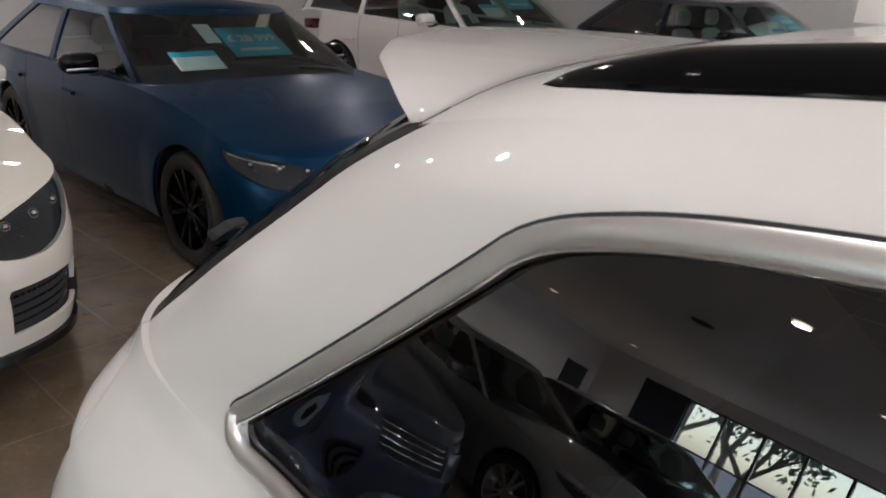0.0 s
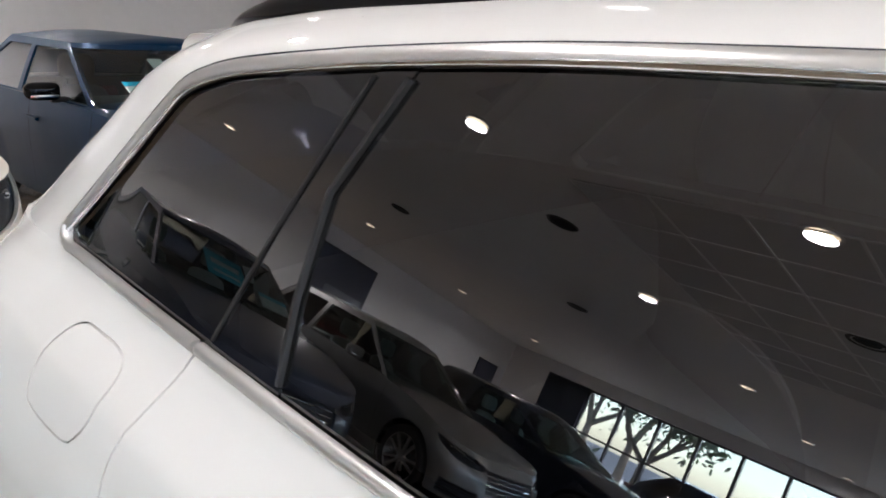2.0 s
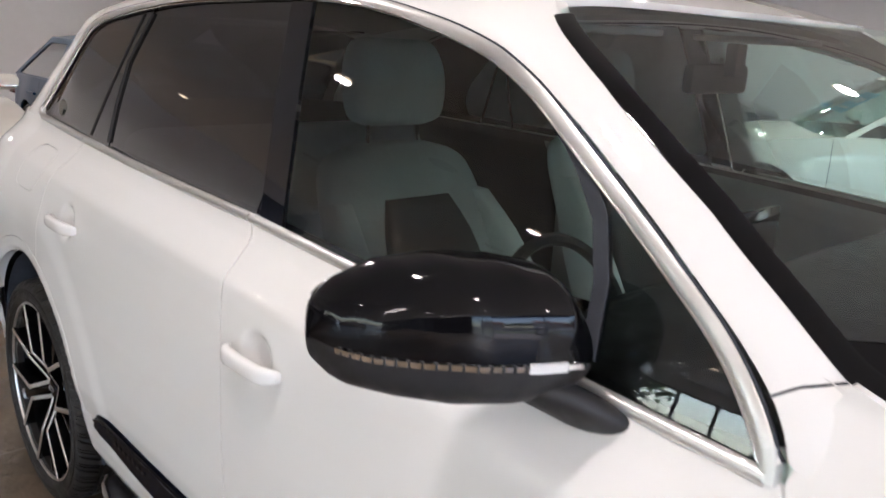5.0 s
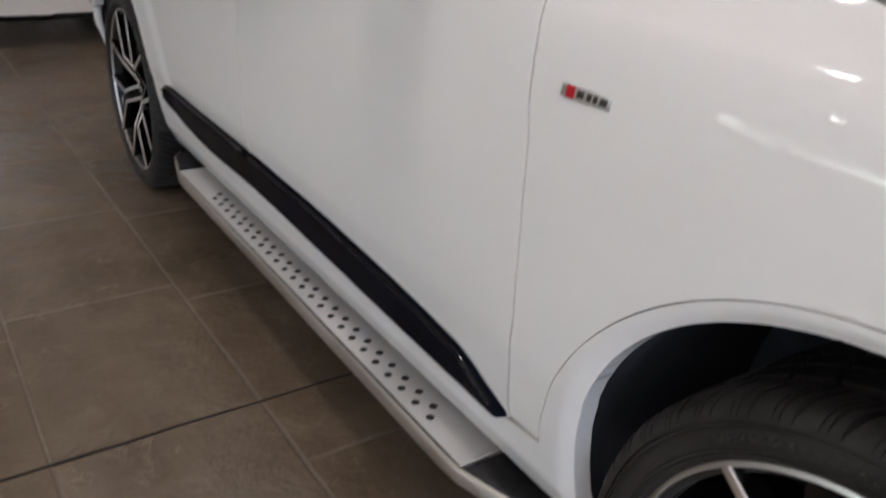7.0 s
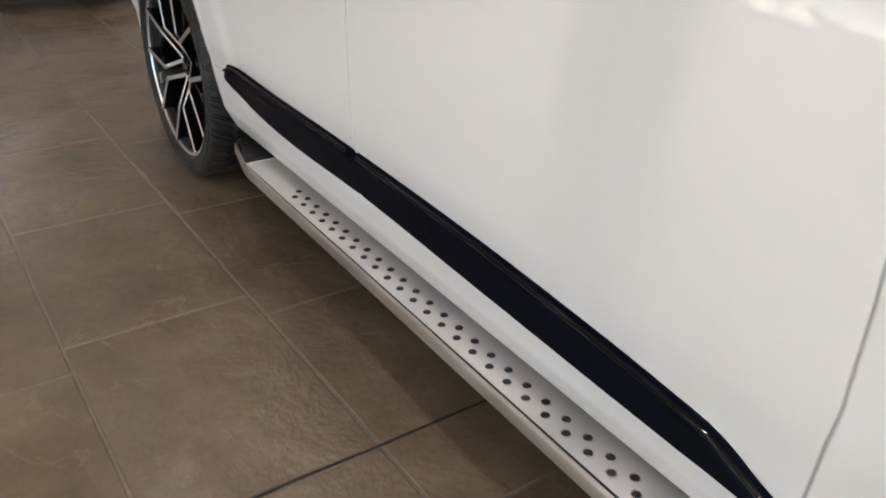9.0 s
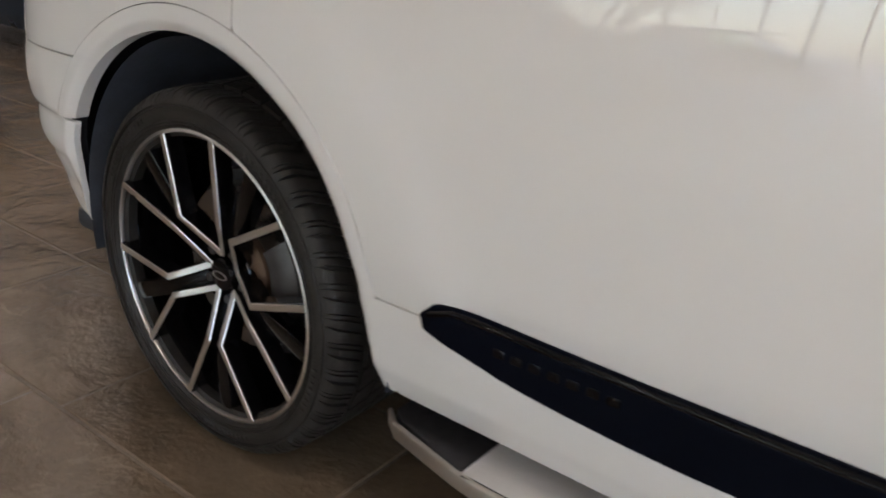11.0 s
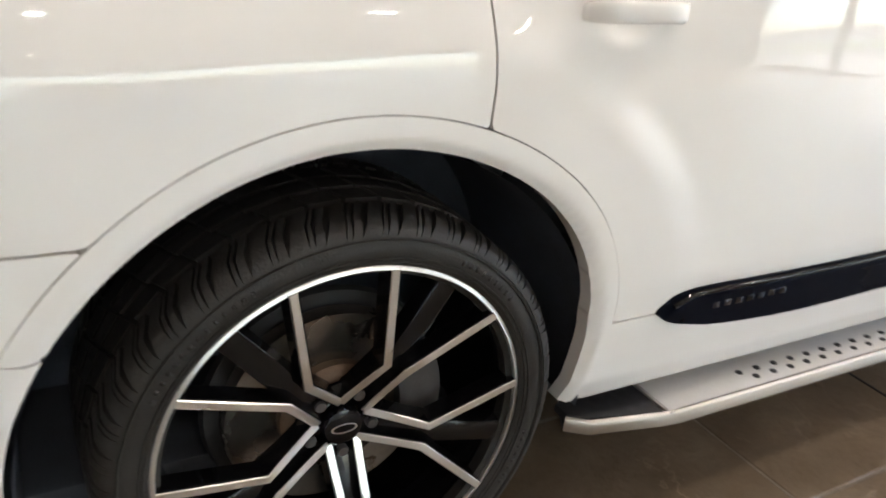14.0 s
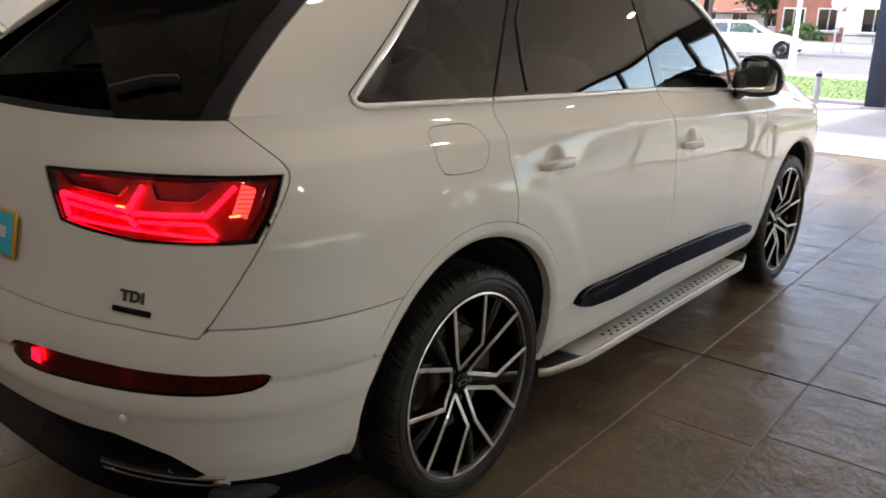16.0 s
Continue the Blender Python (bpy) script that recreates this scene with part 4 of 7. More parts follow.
# bonnet: the flank over the shut line and the top between
panel("bonnet_side", mx(hood_line(TX) + GAP - TZ, TZ - 1.236 + hood_drop(TX) * 1.0, 2.54 - TX, TU - 3.75), M["paint"], depth=0.0)
BX, BY = np.meshgrid(np.arange(2.36, 3.80, 0.02), np.linspace(-1, 1, 61), indexing="ij")
edge_z = 1.236 - hood_drop(BX)
BW = half_width(np.clip(BX, 0, FRONT_C), edge_z) * np.sqrt(np.clip(1 - (np.maximum(BX - 3.15, 0) / 0.78) ** 2.5, 0, 1))
BZ = edge_z + 0.014 * (1 - BY**6) + 0.018 * (1 - BY**2)
BP = np.stack([BX, BY * BW, BZ], -1)
back_cut = (2.552 + 0.25 * (1 - np.abs(BY * BW / 0.82) ** 2.0)) - BX
part("bonnet", skin(BP, mx(back_cut), 0.015, lambda c: Vector((0, 0, -1))), M["paint"], suv, smooth=False)
part("scuttle", skin(BP - np.array([0, 0, 0.02]), mx(-back_cut - 0.03, np.abs(BP[..., 1]) - 0.80), 0.0), M["matt"], suv, smooth=False)
for s in (-1, 1):
    part("wing_top", skin(BP, mx(back_cut * -1 + GAP * 2, 2.52 - BX, 0.80 - s * BP[..., 1]), 0.0), M["paint"], suv, smooth=False)

# front lamps and grille
front_u = np.where(TU > 3.15, np.abs(TP[..., 1]), 9.0)
panel("headlight", mx(front_u - 0.90, 0.52 - front_u, 0.70 - TZ + 0.0, TZ - 0.83 + 0.12 * (0.9 - front_u)), M["lens"], "clear headlight cover", P=tub(TU, TZ, -0.006), depth=0.02)
panel("grille", mx(front_u - 0.46, 0.40 - TZ, TZ - 0.80), M["black"], "black slatted grille", P=tub(TU, TZ, -0.010), depth=0.02, whole=True)


# wheels: tyre with cut tread, black rim with turned edges
def wheel_parts(parent, turn=94.7, detail=True):
    """A wheel round its own axle; -y is its outer face."""
    t = math.radians
    prof = [(0.287, 0.13), (0.307, 0.140), (0.328, 0.150), (0.350, 0.146), (0.360, 0.136), (0.369, 0.115), (0.373, 0.06), (0.373, -0.06), (0.369, -0.115), (0.360, -0.1355), (0.350, -0.146), (0.332, -0.1502), (0.318, -0.148), (0.310, -0.145), (0.3055, -0.142), (0.3035, -0.137), (0.287, -0.128)]
    tyre = part("tyre", lathe(prof, 96, closed=True), M["rubber"], parent, "black low-profile road tyre")
    for r0, y0 in ((0.3135, -0.1470), (0.3195, -0.1492), (0.3470, -0.1483)):
        part("sidewall_rib", lathe([(r0 - 0.0016, y0 + 0.001), (r0 - 0.0008, y0 - 0.0016), (r0 + 0.0008, y0 - 0.0016), (r0 + 0.0016, y0 + 0.001)], 96), M["rubber"], tyre)
    bm = bmesh.new()
    rnd = random.Random(4)
    for arc, count in ((40, 9), (118, 14), (205, 7), (262, 12), (330, 8)):
        for i in range(count):
            a = t(arc + i * 2.6)
            h, wd = 0.0042, 0.0022 + 0.002 * rnd.random()
            c = Vector((0.3325 * math.cos(a), -0.1506, 0.3325 * math.sin(a)))
            ur, ua = Vector((math.cos(a), 0, math.sin(a))), Vector((-math.sin(a), 0, math.cos(a)))
            vs = [bm.verts.new(c + ur * p * h + ua * q * wd + Vector((0, d, 0))) for d in (0.0015, -0.0004) for p, q in ((-1, -1), (1, -1), (1, 1), (-1, 1))]
            for f in ((4, 5, 6, 7), (0, 1, 5, 4), (1, 2, 6, 5), (2, 3, 7, 6), (3, 0, 4, 7)):
                bm.faces.new([vs[j] for j in f])
    bmesh.ops.recalc_face_normals(bm, faces=bm.faces)
    tagged(part("sidewall_marking", bm, M["rubber"], tyre), "moulded rubber bars", kind="stuff")
    bm = bmesh.new()
    # tread: shoulder blocks over the edge and ribs between grooves
    n = 42
    for i in range(n):
        a0 = 2 * math.pi * i / n
        for s in (-1, 1):
            # the cuts run out on the sidewall and hook over the shoulder
            for lo, hi, cut in ((0.0, 0.49, 0.20), (0.56, 0.80, 0.10), (0.84, 0.97, 0.08)):
                sect = [(0.352, 0.1480, 0.1), (0.362, 0.1445, 0.45), (0.3715, 0.1355, 0.9), (0.3780, 0.121, 1.1), (0.3800, 0.080, 1.2), (0.372, 0.080, 1.2), (0.368, 0.112, 1.0), (0.352, 0.138, 0.1)]
                rings = []
                for k in range(3):
                    ring = []
                    for r, y, wide in sect:
                        d = 0.148 - y
                        a = a0 + 2 * math.pi / n * (lo + (hi - cut * (wide - 0.5) - lo) * k / 2) + s * (0.30 * d + 9.0 * d * d)
                        ring.append(bm.verts.new((r * math.cos(a), s * y, r * math.sin(a))))
                    rings.append(ring)
                for p, q in zip(rings, rings[1:]):
                    for j in range(8):
                        bm.faces.new((p[j], q[j], q[(j + 1) % 8], p[(j + 1) % 8]))
                bm.faces.new(rings[0])
                bm.faces.new(rings[-1][::-1])
        for y0, y1, wid in ((-0.068, -0.028, 0.86), (-0.018, 0.018, 0.92), (0.028, 0.068, 0.86)):
            aa = [a0 + 2 * math.pi / n * wid * f for f in (0, 1)]
            vs = [bm.verts.new((r * math.cos(a + y * 0.9), y, r * math.sin(a + y * 0.9))) for r in (0.373, 0.3805) for a in aa for y in (y0, y1)]
            for f in ((4, 5, 7, 6), (0, 1, 5, 4), (2, 6, 7, 3), (0, 4, 6, 2), (1, 3, 7, 5)):
                bm.faces.new([vs[k] for k in f])
    bmesh.ops.recalc_face_normals(bm, faces=bm.faces)
    part("tread", sharp(bm, 45), M["rubber"], tyre)
    rim = part("rim", lathe([(0.3029, -0.140), (0.3039, -0.136), (0.2993, -0.128), (0.291, -0.118), (0.2848, -0.10), (0.2766, 0.0), (0.2704, 0.10), (0.2879, 0.128)], 96), M["rimblack"], parent, "gloss black alloy rim with turned silver edges")
    part("rim_edge", lathe([(0.3050, -0.1350), (0.3054, -0.1375), (0.3046, -0.1390), (0.3015, -0.1405), (0.2974, -0.1416), (0.2964, -0.1405), (0.2960, -0.134), (0.2970, -0.131)], 120), M["alu"], rim, "turned silver rim edge")
    faces = [(0.0516, -0.098), (0.1032, -0.101), (0.2941, -0.135)]

    def depth(r):
        return float(np.interp(r, [0.0, 0.04, 0.06, 0.137, 0.295], [-0.088, -0.091, -0.100, -0.1365, -0.142]))

    def bar(line, half, top=0.0, thick=0.03, mat="rimblack", name="spoke", par=None, label="", half_end=None):
        """A spoke along (radius, angle) points, its top following the wheel's dish."""
        bm = bmesh.new()
        ps = [Vector((r * math.cos(a), 0, r * math.sin(a))) for r, a in line]
        rings = []
        for i, p in enumerate(ps):
            q0, q1 = ps[max(i - 1, 0)], ps[min(i + 1, len(ps) - 1)]
            d1 = (p - q0).normalized() if i else (q1 - p).normalized()
            d2 = (q1 - p).normalized() if i < len(ps) - 1 else d1
            d = (d1 + d2).normalized()
            side = Vector((-d.z, 0, d.x)) / max(0.5, d.dot(d1))
            h = half + ((half_end or half) - half) * i / (len(ps) - 1)
            y = depth(p.length) - top
            rings.append([bm.verts.new(p + side * w + Vector((0, yy, 0))) for w, yy in ((-h * 1.25, y + thick), (-h, y + 0.0015), (-h * 0.86, y), (h * 0.86, y), (h, y + 0.0015), (h * 1.25, y + thick))])
        for p, q in zip(rings, rings[1:]):
            for j in range(6):
                bm.faces.new((p[j], q[j], q[(j + 1) % 6], p[(j + 1) % 6]))
        bm.faces.new(rings[0])
        bm.faces.new(rings[-1][::-1])
        bmesh.ops.recalc_face_normals(bm, faces=bm.faces)
        return part(name, sharp(bm, 30), M[mat], par or rim, label)

    for k in range(5):
        w = t(turn + 72 * k)
        m = w + t(36)
        bar([(0.036, m), (0.09, m), (0.16, m), (0.23, m), (0.293, m)], 0.021, -0.013, 0.030, half_end=0.019)
        for s in (-1, 1):
            tip, bend, end = (0.042, w), (0.137, w + t(27.5 * s)), (0.2975, w + t(15.0 * s))
            line = []
            for (r0, a0), (r1, a1) in ((tip, bend), (bend, end)):
                p0, p1 = (r0 * math.cos(a0), r0 * math.sin(a0)), (r1 * math.cos(a1), r1 * math.sin(a1))
                for i in range(5):
                    x, z = p0[0] + (p1[0] - p0[0]) * i / 5, p0[1] + (p1[1] - p0[1]) * i / 5
                    line.append((math.hypot(x, z), math.atan2(z, x)))
            line.append(end)
            bar(line, 0.0088, 0.0, 0.034)
            bar(line, 0.0066, 0.0022, 0.004, "alu", "spoke_face", label="diamond-turned silver spoke face")
        a = w + t(36)
        bm = lathe([(0.0, -0.006), (0.0085, -0.006), (0.010, -0.003), (0.010, 0.012)], 12)
        bmesh.ops.translate(bm, verts=bm.verts, vec=(0.056 * math.cos(a), -0.089, 0.056 * math.sin(a)))
        part("wheel_bolt", bm, M["caliper"], rim, "dark wheel bolt")
    part("hub", lathe([(0.0, -0.070), (0.0619, -0.074), (0.0784, -0.084), (0.0764, -0.088), (0.0516, -0.090), (0.0475, -0.092)], 48), M["rimblack"], rim)
    cap = part("centre_cap", lathe([(0.0, -0.104), (0.026, -0.1035), (0.032, -0.101), (0.0341, -0.096), (0.0341, -0.085)], 40), M["black"], rim, "black centre cap with a silver emblem")
    bm = bmesh.new()
    lathe([(0.0175, -0.1040), (0.0178, -0.1056), (0.0205, -0.1056), (0.0208, -0.1040)], 32, bm=bm)
    for v in bm.verts:
        v.co.z *= 0.42
        v.co.x *= 1.08
    part("emblem", bm, M["alu"], cap, "plain silver oval emblem")
    bm = bmesh.new()
    lathe([(0.078, -0.040), (0.092, -0.044), (0.176, -0.046), (0.178, -0.038), (0.178, -0.018), (0.09, -0.018)], 72, bm=bm)
    part("brake_disc", bm, M["disc"], parent, "worn steel brake disc")
    part("disc_bell", lathe([(0.0, -0.072), (0.080, -0.070), (0.092, -0.060), (0.094, -0.02)], 48), M["rust"], parent, "rusty brown disc bell")
    ca, cb = t(-22), t(34)
    part("brake_caliper", lathe([(0.115, -0.068), (0.130, -0.078), (0.172, -0.078), (0.192, -0.066), (0.198, -0.02), (0.192, 0.03), (0.115, 0.03)], 12, a0=ca, a1=cb, closed=True), M["caliper"], parent, "dark grey brake caliper")
    part("brake_shield", lathe([(0.05, -0.012), (0.2, -0.010), (0.205, 0.0)], 48), M["matt"], parent)
    return parent


WHEEL_Y = -0.812
w_first = new("wheel")
w_first.parent = suv
w_first.empty_display_size = 0.1
tagged(w_first, "black alloy wheel with turned silver spokes and a road tyre")
wheel_parts(w_first)
w_first.matrix_basis = pose(0, WHEEL_Y, HUB)
for m in (pose(AXLE, WHEEL_Y, HUB, 0, 23, 0), pose(0, -WHEEL_Y, HUB, 0, 12, 180), pose(AXLE, -WHEEL_Y, HUB, 0, 41, 180)):
    copy_thing(w_first, m)

# wheel housings
for ax in (0.0, AXLE):
    for s in (-1, 1):
        bm = lathe([(0.470, 0.925), (0.466, 0.90), (0.466, 0.50)], 40, a0=radians(-9), a1=radians(189))
        for v in bm.verts:
            v.co.y *= s
            v.co.x += ax
            v.co.z += HUB
        part("wheel_housing", bm, M["felt"], suv, "black felt wheel housing")
        part("housing_wall", prism([(ax + 0.47 * math.cos(radians(a)), HUB + 0.47 * math.sin(radians(a))) for a in range(-10, 191, 8)], s * 0.52, s * 0.50), M["felt"], suv)
part("underbody", box(-0.80, 3.6, -0.80, 0.80, 0.24, 0.30, 0.02), M["void"], suv)

# running boards
for s in (-1, 1):
    board = new("running_board")
    board.parent = suv
    board.empty_display_size = 0.1
    tagged(board, "aluminium running board with black rubber studs")
    z = 0.270
    part("tread_plate", box(0.668, 2.325, s * 0.865, s * 0.9665, z - 0.02, z, 0.003), M["plate"], board, "silver tread plate")
    # Black strip put in for the shade of the open gap.
    part("gasket", box(0.668, 2.325, min(s * 0.9668, s * 0.9745), max(s * 0.9668, s * 0.9745), z - 0.02, z - 0.0012), M["matt"], board, "black strip standing in for the shaded gap")
    edge = [(0.462, 0.897), (0.50, 0.925), (0.655, 0.958), (0.70, 0.963), (2.28, 0.966), (2.33, 0.963), (2.49, 0.918), (2.522, 0.897)]
    edge = [(x, s * (y + 0.010)) for x, y in edge]
    pts = [Vector((x, y, z - 0.014)) for x, y in edge]
    outs = [Vector((0, s, 0))] * len(pts)
    part("edge_trim", sweep(pts, outs, [(s * a, b) for a, b in ((-0.019, -0.001), (-0.019, 0.003), (-0.017, 0.0055), (0.009, 0.0060), (0.0125, 0.0040), (0.0135, -0.001))]), M["edge"], board, "polished metal edge")
    part("board_core", prism([(x, y - s * 0.004) for x, y in edge] + [(2.48, s * 0.80), (0.52, s * 0.80)], z - 0.034, z - 0.021, plane="xy"), M["matt"], board)
    for x0, x1, xe in ((0.662, 0.47, 0), (2.331, 2.525, 1)):
        o = [(x0, s * 0.862), (x0, s * 0.9695), (x1 + (0.03 if xe == 0 else -0.035), s * 0.924), (x1, s * 0.902), (x1, s * 0.862)]
        part("end_cap", prism(o, z - 0.022, z - 0.001, 0.004, plane="xy"), M["matt"], board, "black plastic end cap")
    k = 24
    for row, (y, dx) in enumerate(((0.919, 0.0), (0.943, 0.027))):
        for i in range(k):
            x = 0.915 + dx + i * 0.0540
            bm = lathe([(0.0, z + 0.0035), (0.006, z + 0.003), (0.0085, z + 0.001), (0.009, z - 0.002)], 8, axis="z")
            bmesh.ops.translate(bm, verts=bm.verts, vec=(x, s * y, 0))
            part("stud", bm, M["matt"], board, "" if i else "black rubber stud")


# door handles
def handle(door, x, z):
    bm = bmesh.new()
    L = 0.090
    rings = []
    for i in range(25):
        t = 0.5 - 0.5 * math.cos(math.pi * i / 24)
        e = abs(2 * t - 1)
        q, nn = on_tub(x - L + 2 * L * t, z)
        c = q + nn * (0.024 * (1 - e**5) + 0.008)
        h, d = 0.0165 * (1 - 0.30 * e**12), 0.012 * (1 - 0.35 * e**8)
        rings.append([bm.verts.new(c + Vector((0, nn.y * math.copysign(abs(math.cos(a)) ** 0.6, math.cos(a)) * d, math.copysign(abs(math.sin(a)) ** 0.6, math.sin(a)) * h))) for a in np.linspace(0, 2 * math.pi, 16, endpoint=False)])
    for a, b in zip(rings, rings[1:]):
        for j in range(16):
            bm.faces.new((a[j], b[j], b[(j + 1) % 16], a[(j + 1) % 16]))
    bm.faces.new(rings[0])
    bm.faces.new(rings[-1][::-1])
    bmesh.ops.recalc_face_normals(bm, faces=bm.faces)
    part("door_handle", sharp(bm, 60), M["paint"], door, "white body-coloured handle")


handle(rear_door, *HANDLES[0])
handle(front_door, *HANDLES[1])


# door mirror
def door_mirror(s):
    mir = new("door_mirror")
    mir.parent = suv
    mir.empty_display_size = 0.1
    tagged(mir, "gloss black door mirror with a clear indicator strip")
    stations = [(0.882, 2.12, 1.212, 0.012, 0.02, 0.03), (0.895, 2.11, 1.222, 0.035, 0.042, 0.055), (0.912, 2.10, 1.232, 0.060, 0.060, 0.075), (0.94, 2.085, 1.244, 0.092, 0.086, 0.092), (0.99, 2.055, 1.249, 0.098, 0.095, 0.106), (1.05, 2.022, 1.252, 0.098, 0.094, 0.108), (1.10, 1.985, 1.250, 0.088, 0.083, 0.098), (1.143, 1.955, 1.246, 0.066, 0.066, 0.076), (1.164, 1.942, 1.243, 0.045, 0.038, 0.046), (1.173, 1.938, 1.240, 0.004, 0.004, 0.005)]
    ys = [q[0] for q in stations]
    dense_st = []
    for i in range(37):
        y = ys[0] + (ys[-1] - ys[0]) * (0.5 - 0.5 * math.cos(math.pi * i / 36))
        dense_st.append([float(np.interp(y, ys, [q[k] for q in stations])) for k in range(6)])

    def ring_point(q, a, grow=0.0):
        y, xc, zc, up, dn, dp = q
        c, sn = math.cos(a), math.sin(a)
        rx = abs(c) ** 0.8 * (1 if c > 0 else -1)
        rz = abs(sn) ** 0.85 * (1 if sn > 0 else -1)
        return Vector((xc + rx * (dp + grow) * (1.0 if c > 0 else 0.5), s * y, zc + rz * ((up if sn > 0 else dn) + grow)))

    shells = {"mirror_cap": (-9, 180, "black", "gloss black mirror cap"), "mirror_lower_shell": (180, 351, "matt", "matt black lower shell")}
    for name, (a0, a1, mat, label) in shells.items():
        bm = bmesh.new()
        rings = [[bm.verts.new(ring_point(q, a)) for a in np.linspace(radians(a0), radians(a1), 25)] for q in dense_st]
        for p, q in zip(rings, rings[1:]):
            for j in range(24):
                bm.faces.new((p[j], p[j + 1], q[j + 1], q[j]))
        bm.faces.new(rings[0])
        bmesh.ops.recalc_face_normals(bm, faces=bm.faces)
        part(name, bm, M[mat], mir, label)
    line = [ring_point(q, radians(-10)) for q in dense_st]
    pts = line[9:33]
    nn = [Vector((1, s * 0.3, -0.2))] * len(pts)
    lens = part("indicator", sweep(pts, nn, [(-0.0048, -0.006), (-0.0040, 0.003), (0.0040, 0.003), (0.0048, -0.006)]), M["bright"], mir, "clear ribbed indicator lens")
    part("indicator_window", sweep(pts[3:8], nn[3:8], [(-0.0066, -0.004), (-0.0058, 0.0045), (0.0058, 0.0045), (0.0066, -0.004)]), M["lamprim"], lens, "pale clear indicator window")
    for i in range(7, len(pts) - 1):
        c = (pts[i] + pts[i + 1]) / 2 + Vector((0.002, 0, 0))
        part("indicator_rib", box(c.x - 0.003, c.x + 0.003, c.y - 0.0016, c.y + 0.0016, c.z - 0.005, c.z + 0.005), M["matt"], lens)
    arm = [(0.862, 2.180, 1.136, 0.050, 0.020), (0.885, 2.172, 1.143, 0.055, 0.026), (0.915, 2.150, 1.158, 0.060, 0.030), (0.945, 2.12, 1.176, 0.060, 0.028), (0.985, 2.08, 1.190, 0.050, 0.016)]
    bm = bmesh.new()
    rings = [[bm.verts.new((x + math.cos(a) * hx, s * y, z + math.sin(a) * hz)) for a in np.linspace(0, 2 * math.pi, 20, endpoint=False)] for y, x, z, hx, hz in arm]
    for p, q in zip(rings, rings[1:]):
        for j in range(20):
            bm.faces.new((p[j], q[j], q[(j + 1) % 20], p[(j + 1) % 20]))
    bm.faces.new(rings[0])
    bm.faces.new(rings[-1][::-1])
    bmesh.ops.recalc_face_normals(bm, faces=bm.faces)
    part("mirror_arm", bm, M["matt"], mir, "matt black mirror arm")
    g = np.array([[(q[1] - q[5] * 0.5 - 0.003, s * q[0], q[2] + f * (q[3] if f > 0 else q[4])) for f in np.linspace(-0.72, 0.72, 13)] for q in dense_st[7:31]])
    part("mirror_glass", skin(g, g[..., 0] * 0 - 1, 0.004, lambda c: Vector((1, 0, 0))), M["bright"], mir, "silvered mirror glass")


door_mirror(-1)
door_mirror(1)

# side badge
badge = new("wing_badge")
badge.parent = suv
badge.empty_display_size = 0.1
tagged(badge, "small silver and red wing badge")
p0 = on_tub(2.538, 0.970)[0]
bx = [(-0.045, -0.008), (0.043, -0.008), (0.046, 0.008), (-0.042, 0.008)]
bm = prism(bx, 0, -0.003, 0.0008)
bmesh.ops.translate(bm, verts=bm.verts, vec=p0)
part("badge_plate", bm, M["chrome"], badge, "bright chrome plate")
bm = prism([(-0.034, -0.0078), (-0.020, -0.0078), (-0.017, 0.0078), (-0.031, 0.0078)], -0.002, -0.0042)
bmesh.ops.translate(bm, verts=bm.verts, vec=p0)
part("badge_field", bm, M["red"], badge, "red enamel field")
for k, (b0, b1) in enumerate(((-0.014, -0.003), (0.003, 0.010), (0.014, 0.020), (0.025, 0.037))):
    bm = prism([(b0, -0.0045), (b1, -0.0045), (b1 + 0.002, 0.0045), (b0 + 0.002, 0.0045)], -0.002, -0.0038)
    bmesh.ops.translate(bm, verts=bm.verts, vec=p0)
    part("badge_bar", bm, M["caliper"], badge, "" if k else "grey bar")


def lettering(name, text, size, mat, m, parent, label, depth=0.0015, shear=0.0, space=1.0, bold=0.0):
    cu = bpy.data.curves.new(name, "FONT")
    cu.body, cu.size, cu.extrude, cu.shear, cu.space_character = text, size, depth, shear, space
    cu.offset = bold
    cu.align_x, cu.align_y = "CENTER", "CENTER"
    tmp = new(name + "_outline", cu)
    dg = bpy.context.evaluated_depsgraph_get()
    me = bpy.data.meshes.new_from_object(tmp.evaluated_get(dg))
    bpy.data.objects.remove(tmp)
    me.materials.clear()
    me.materials.append(M[mat])
    ob = new(name, me)
    ob.parent, ob.matrix_basis = parent, m
    return tagged(ob, label)


# ---------------------------------------------------------------- the showroom
floor = tagged(part("floor", box(X0, X1, Y0, Y1, -0.12, -0.0028), M["grout"]), "dark grout bed under brown riven stone slabs", "floor", kind="structure")
tagged(part("ceiling", box(X0 - 0.2, X1 + 0.2, Y0 - 0.2, Y1 + 0.2, CEIL, CEIL + 0.2), M["ceiling"]), "pale plain showroom ceiling", "ceiling", kind="structure")
tagged(part("wall_west", box(X0 - 0.2, X0, Y0, Y1, -0.1, CEIL), M["wall"]), "plain pale grey painted wall", "wall", kind="structure")
tagged(part("wall_north", box(X0, X1, Y1, Y1 + 0.2, -0.1, CEIL), M["wall"]), "plain pale grey painted wall", "wall", kind="structure")


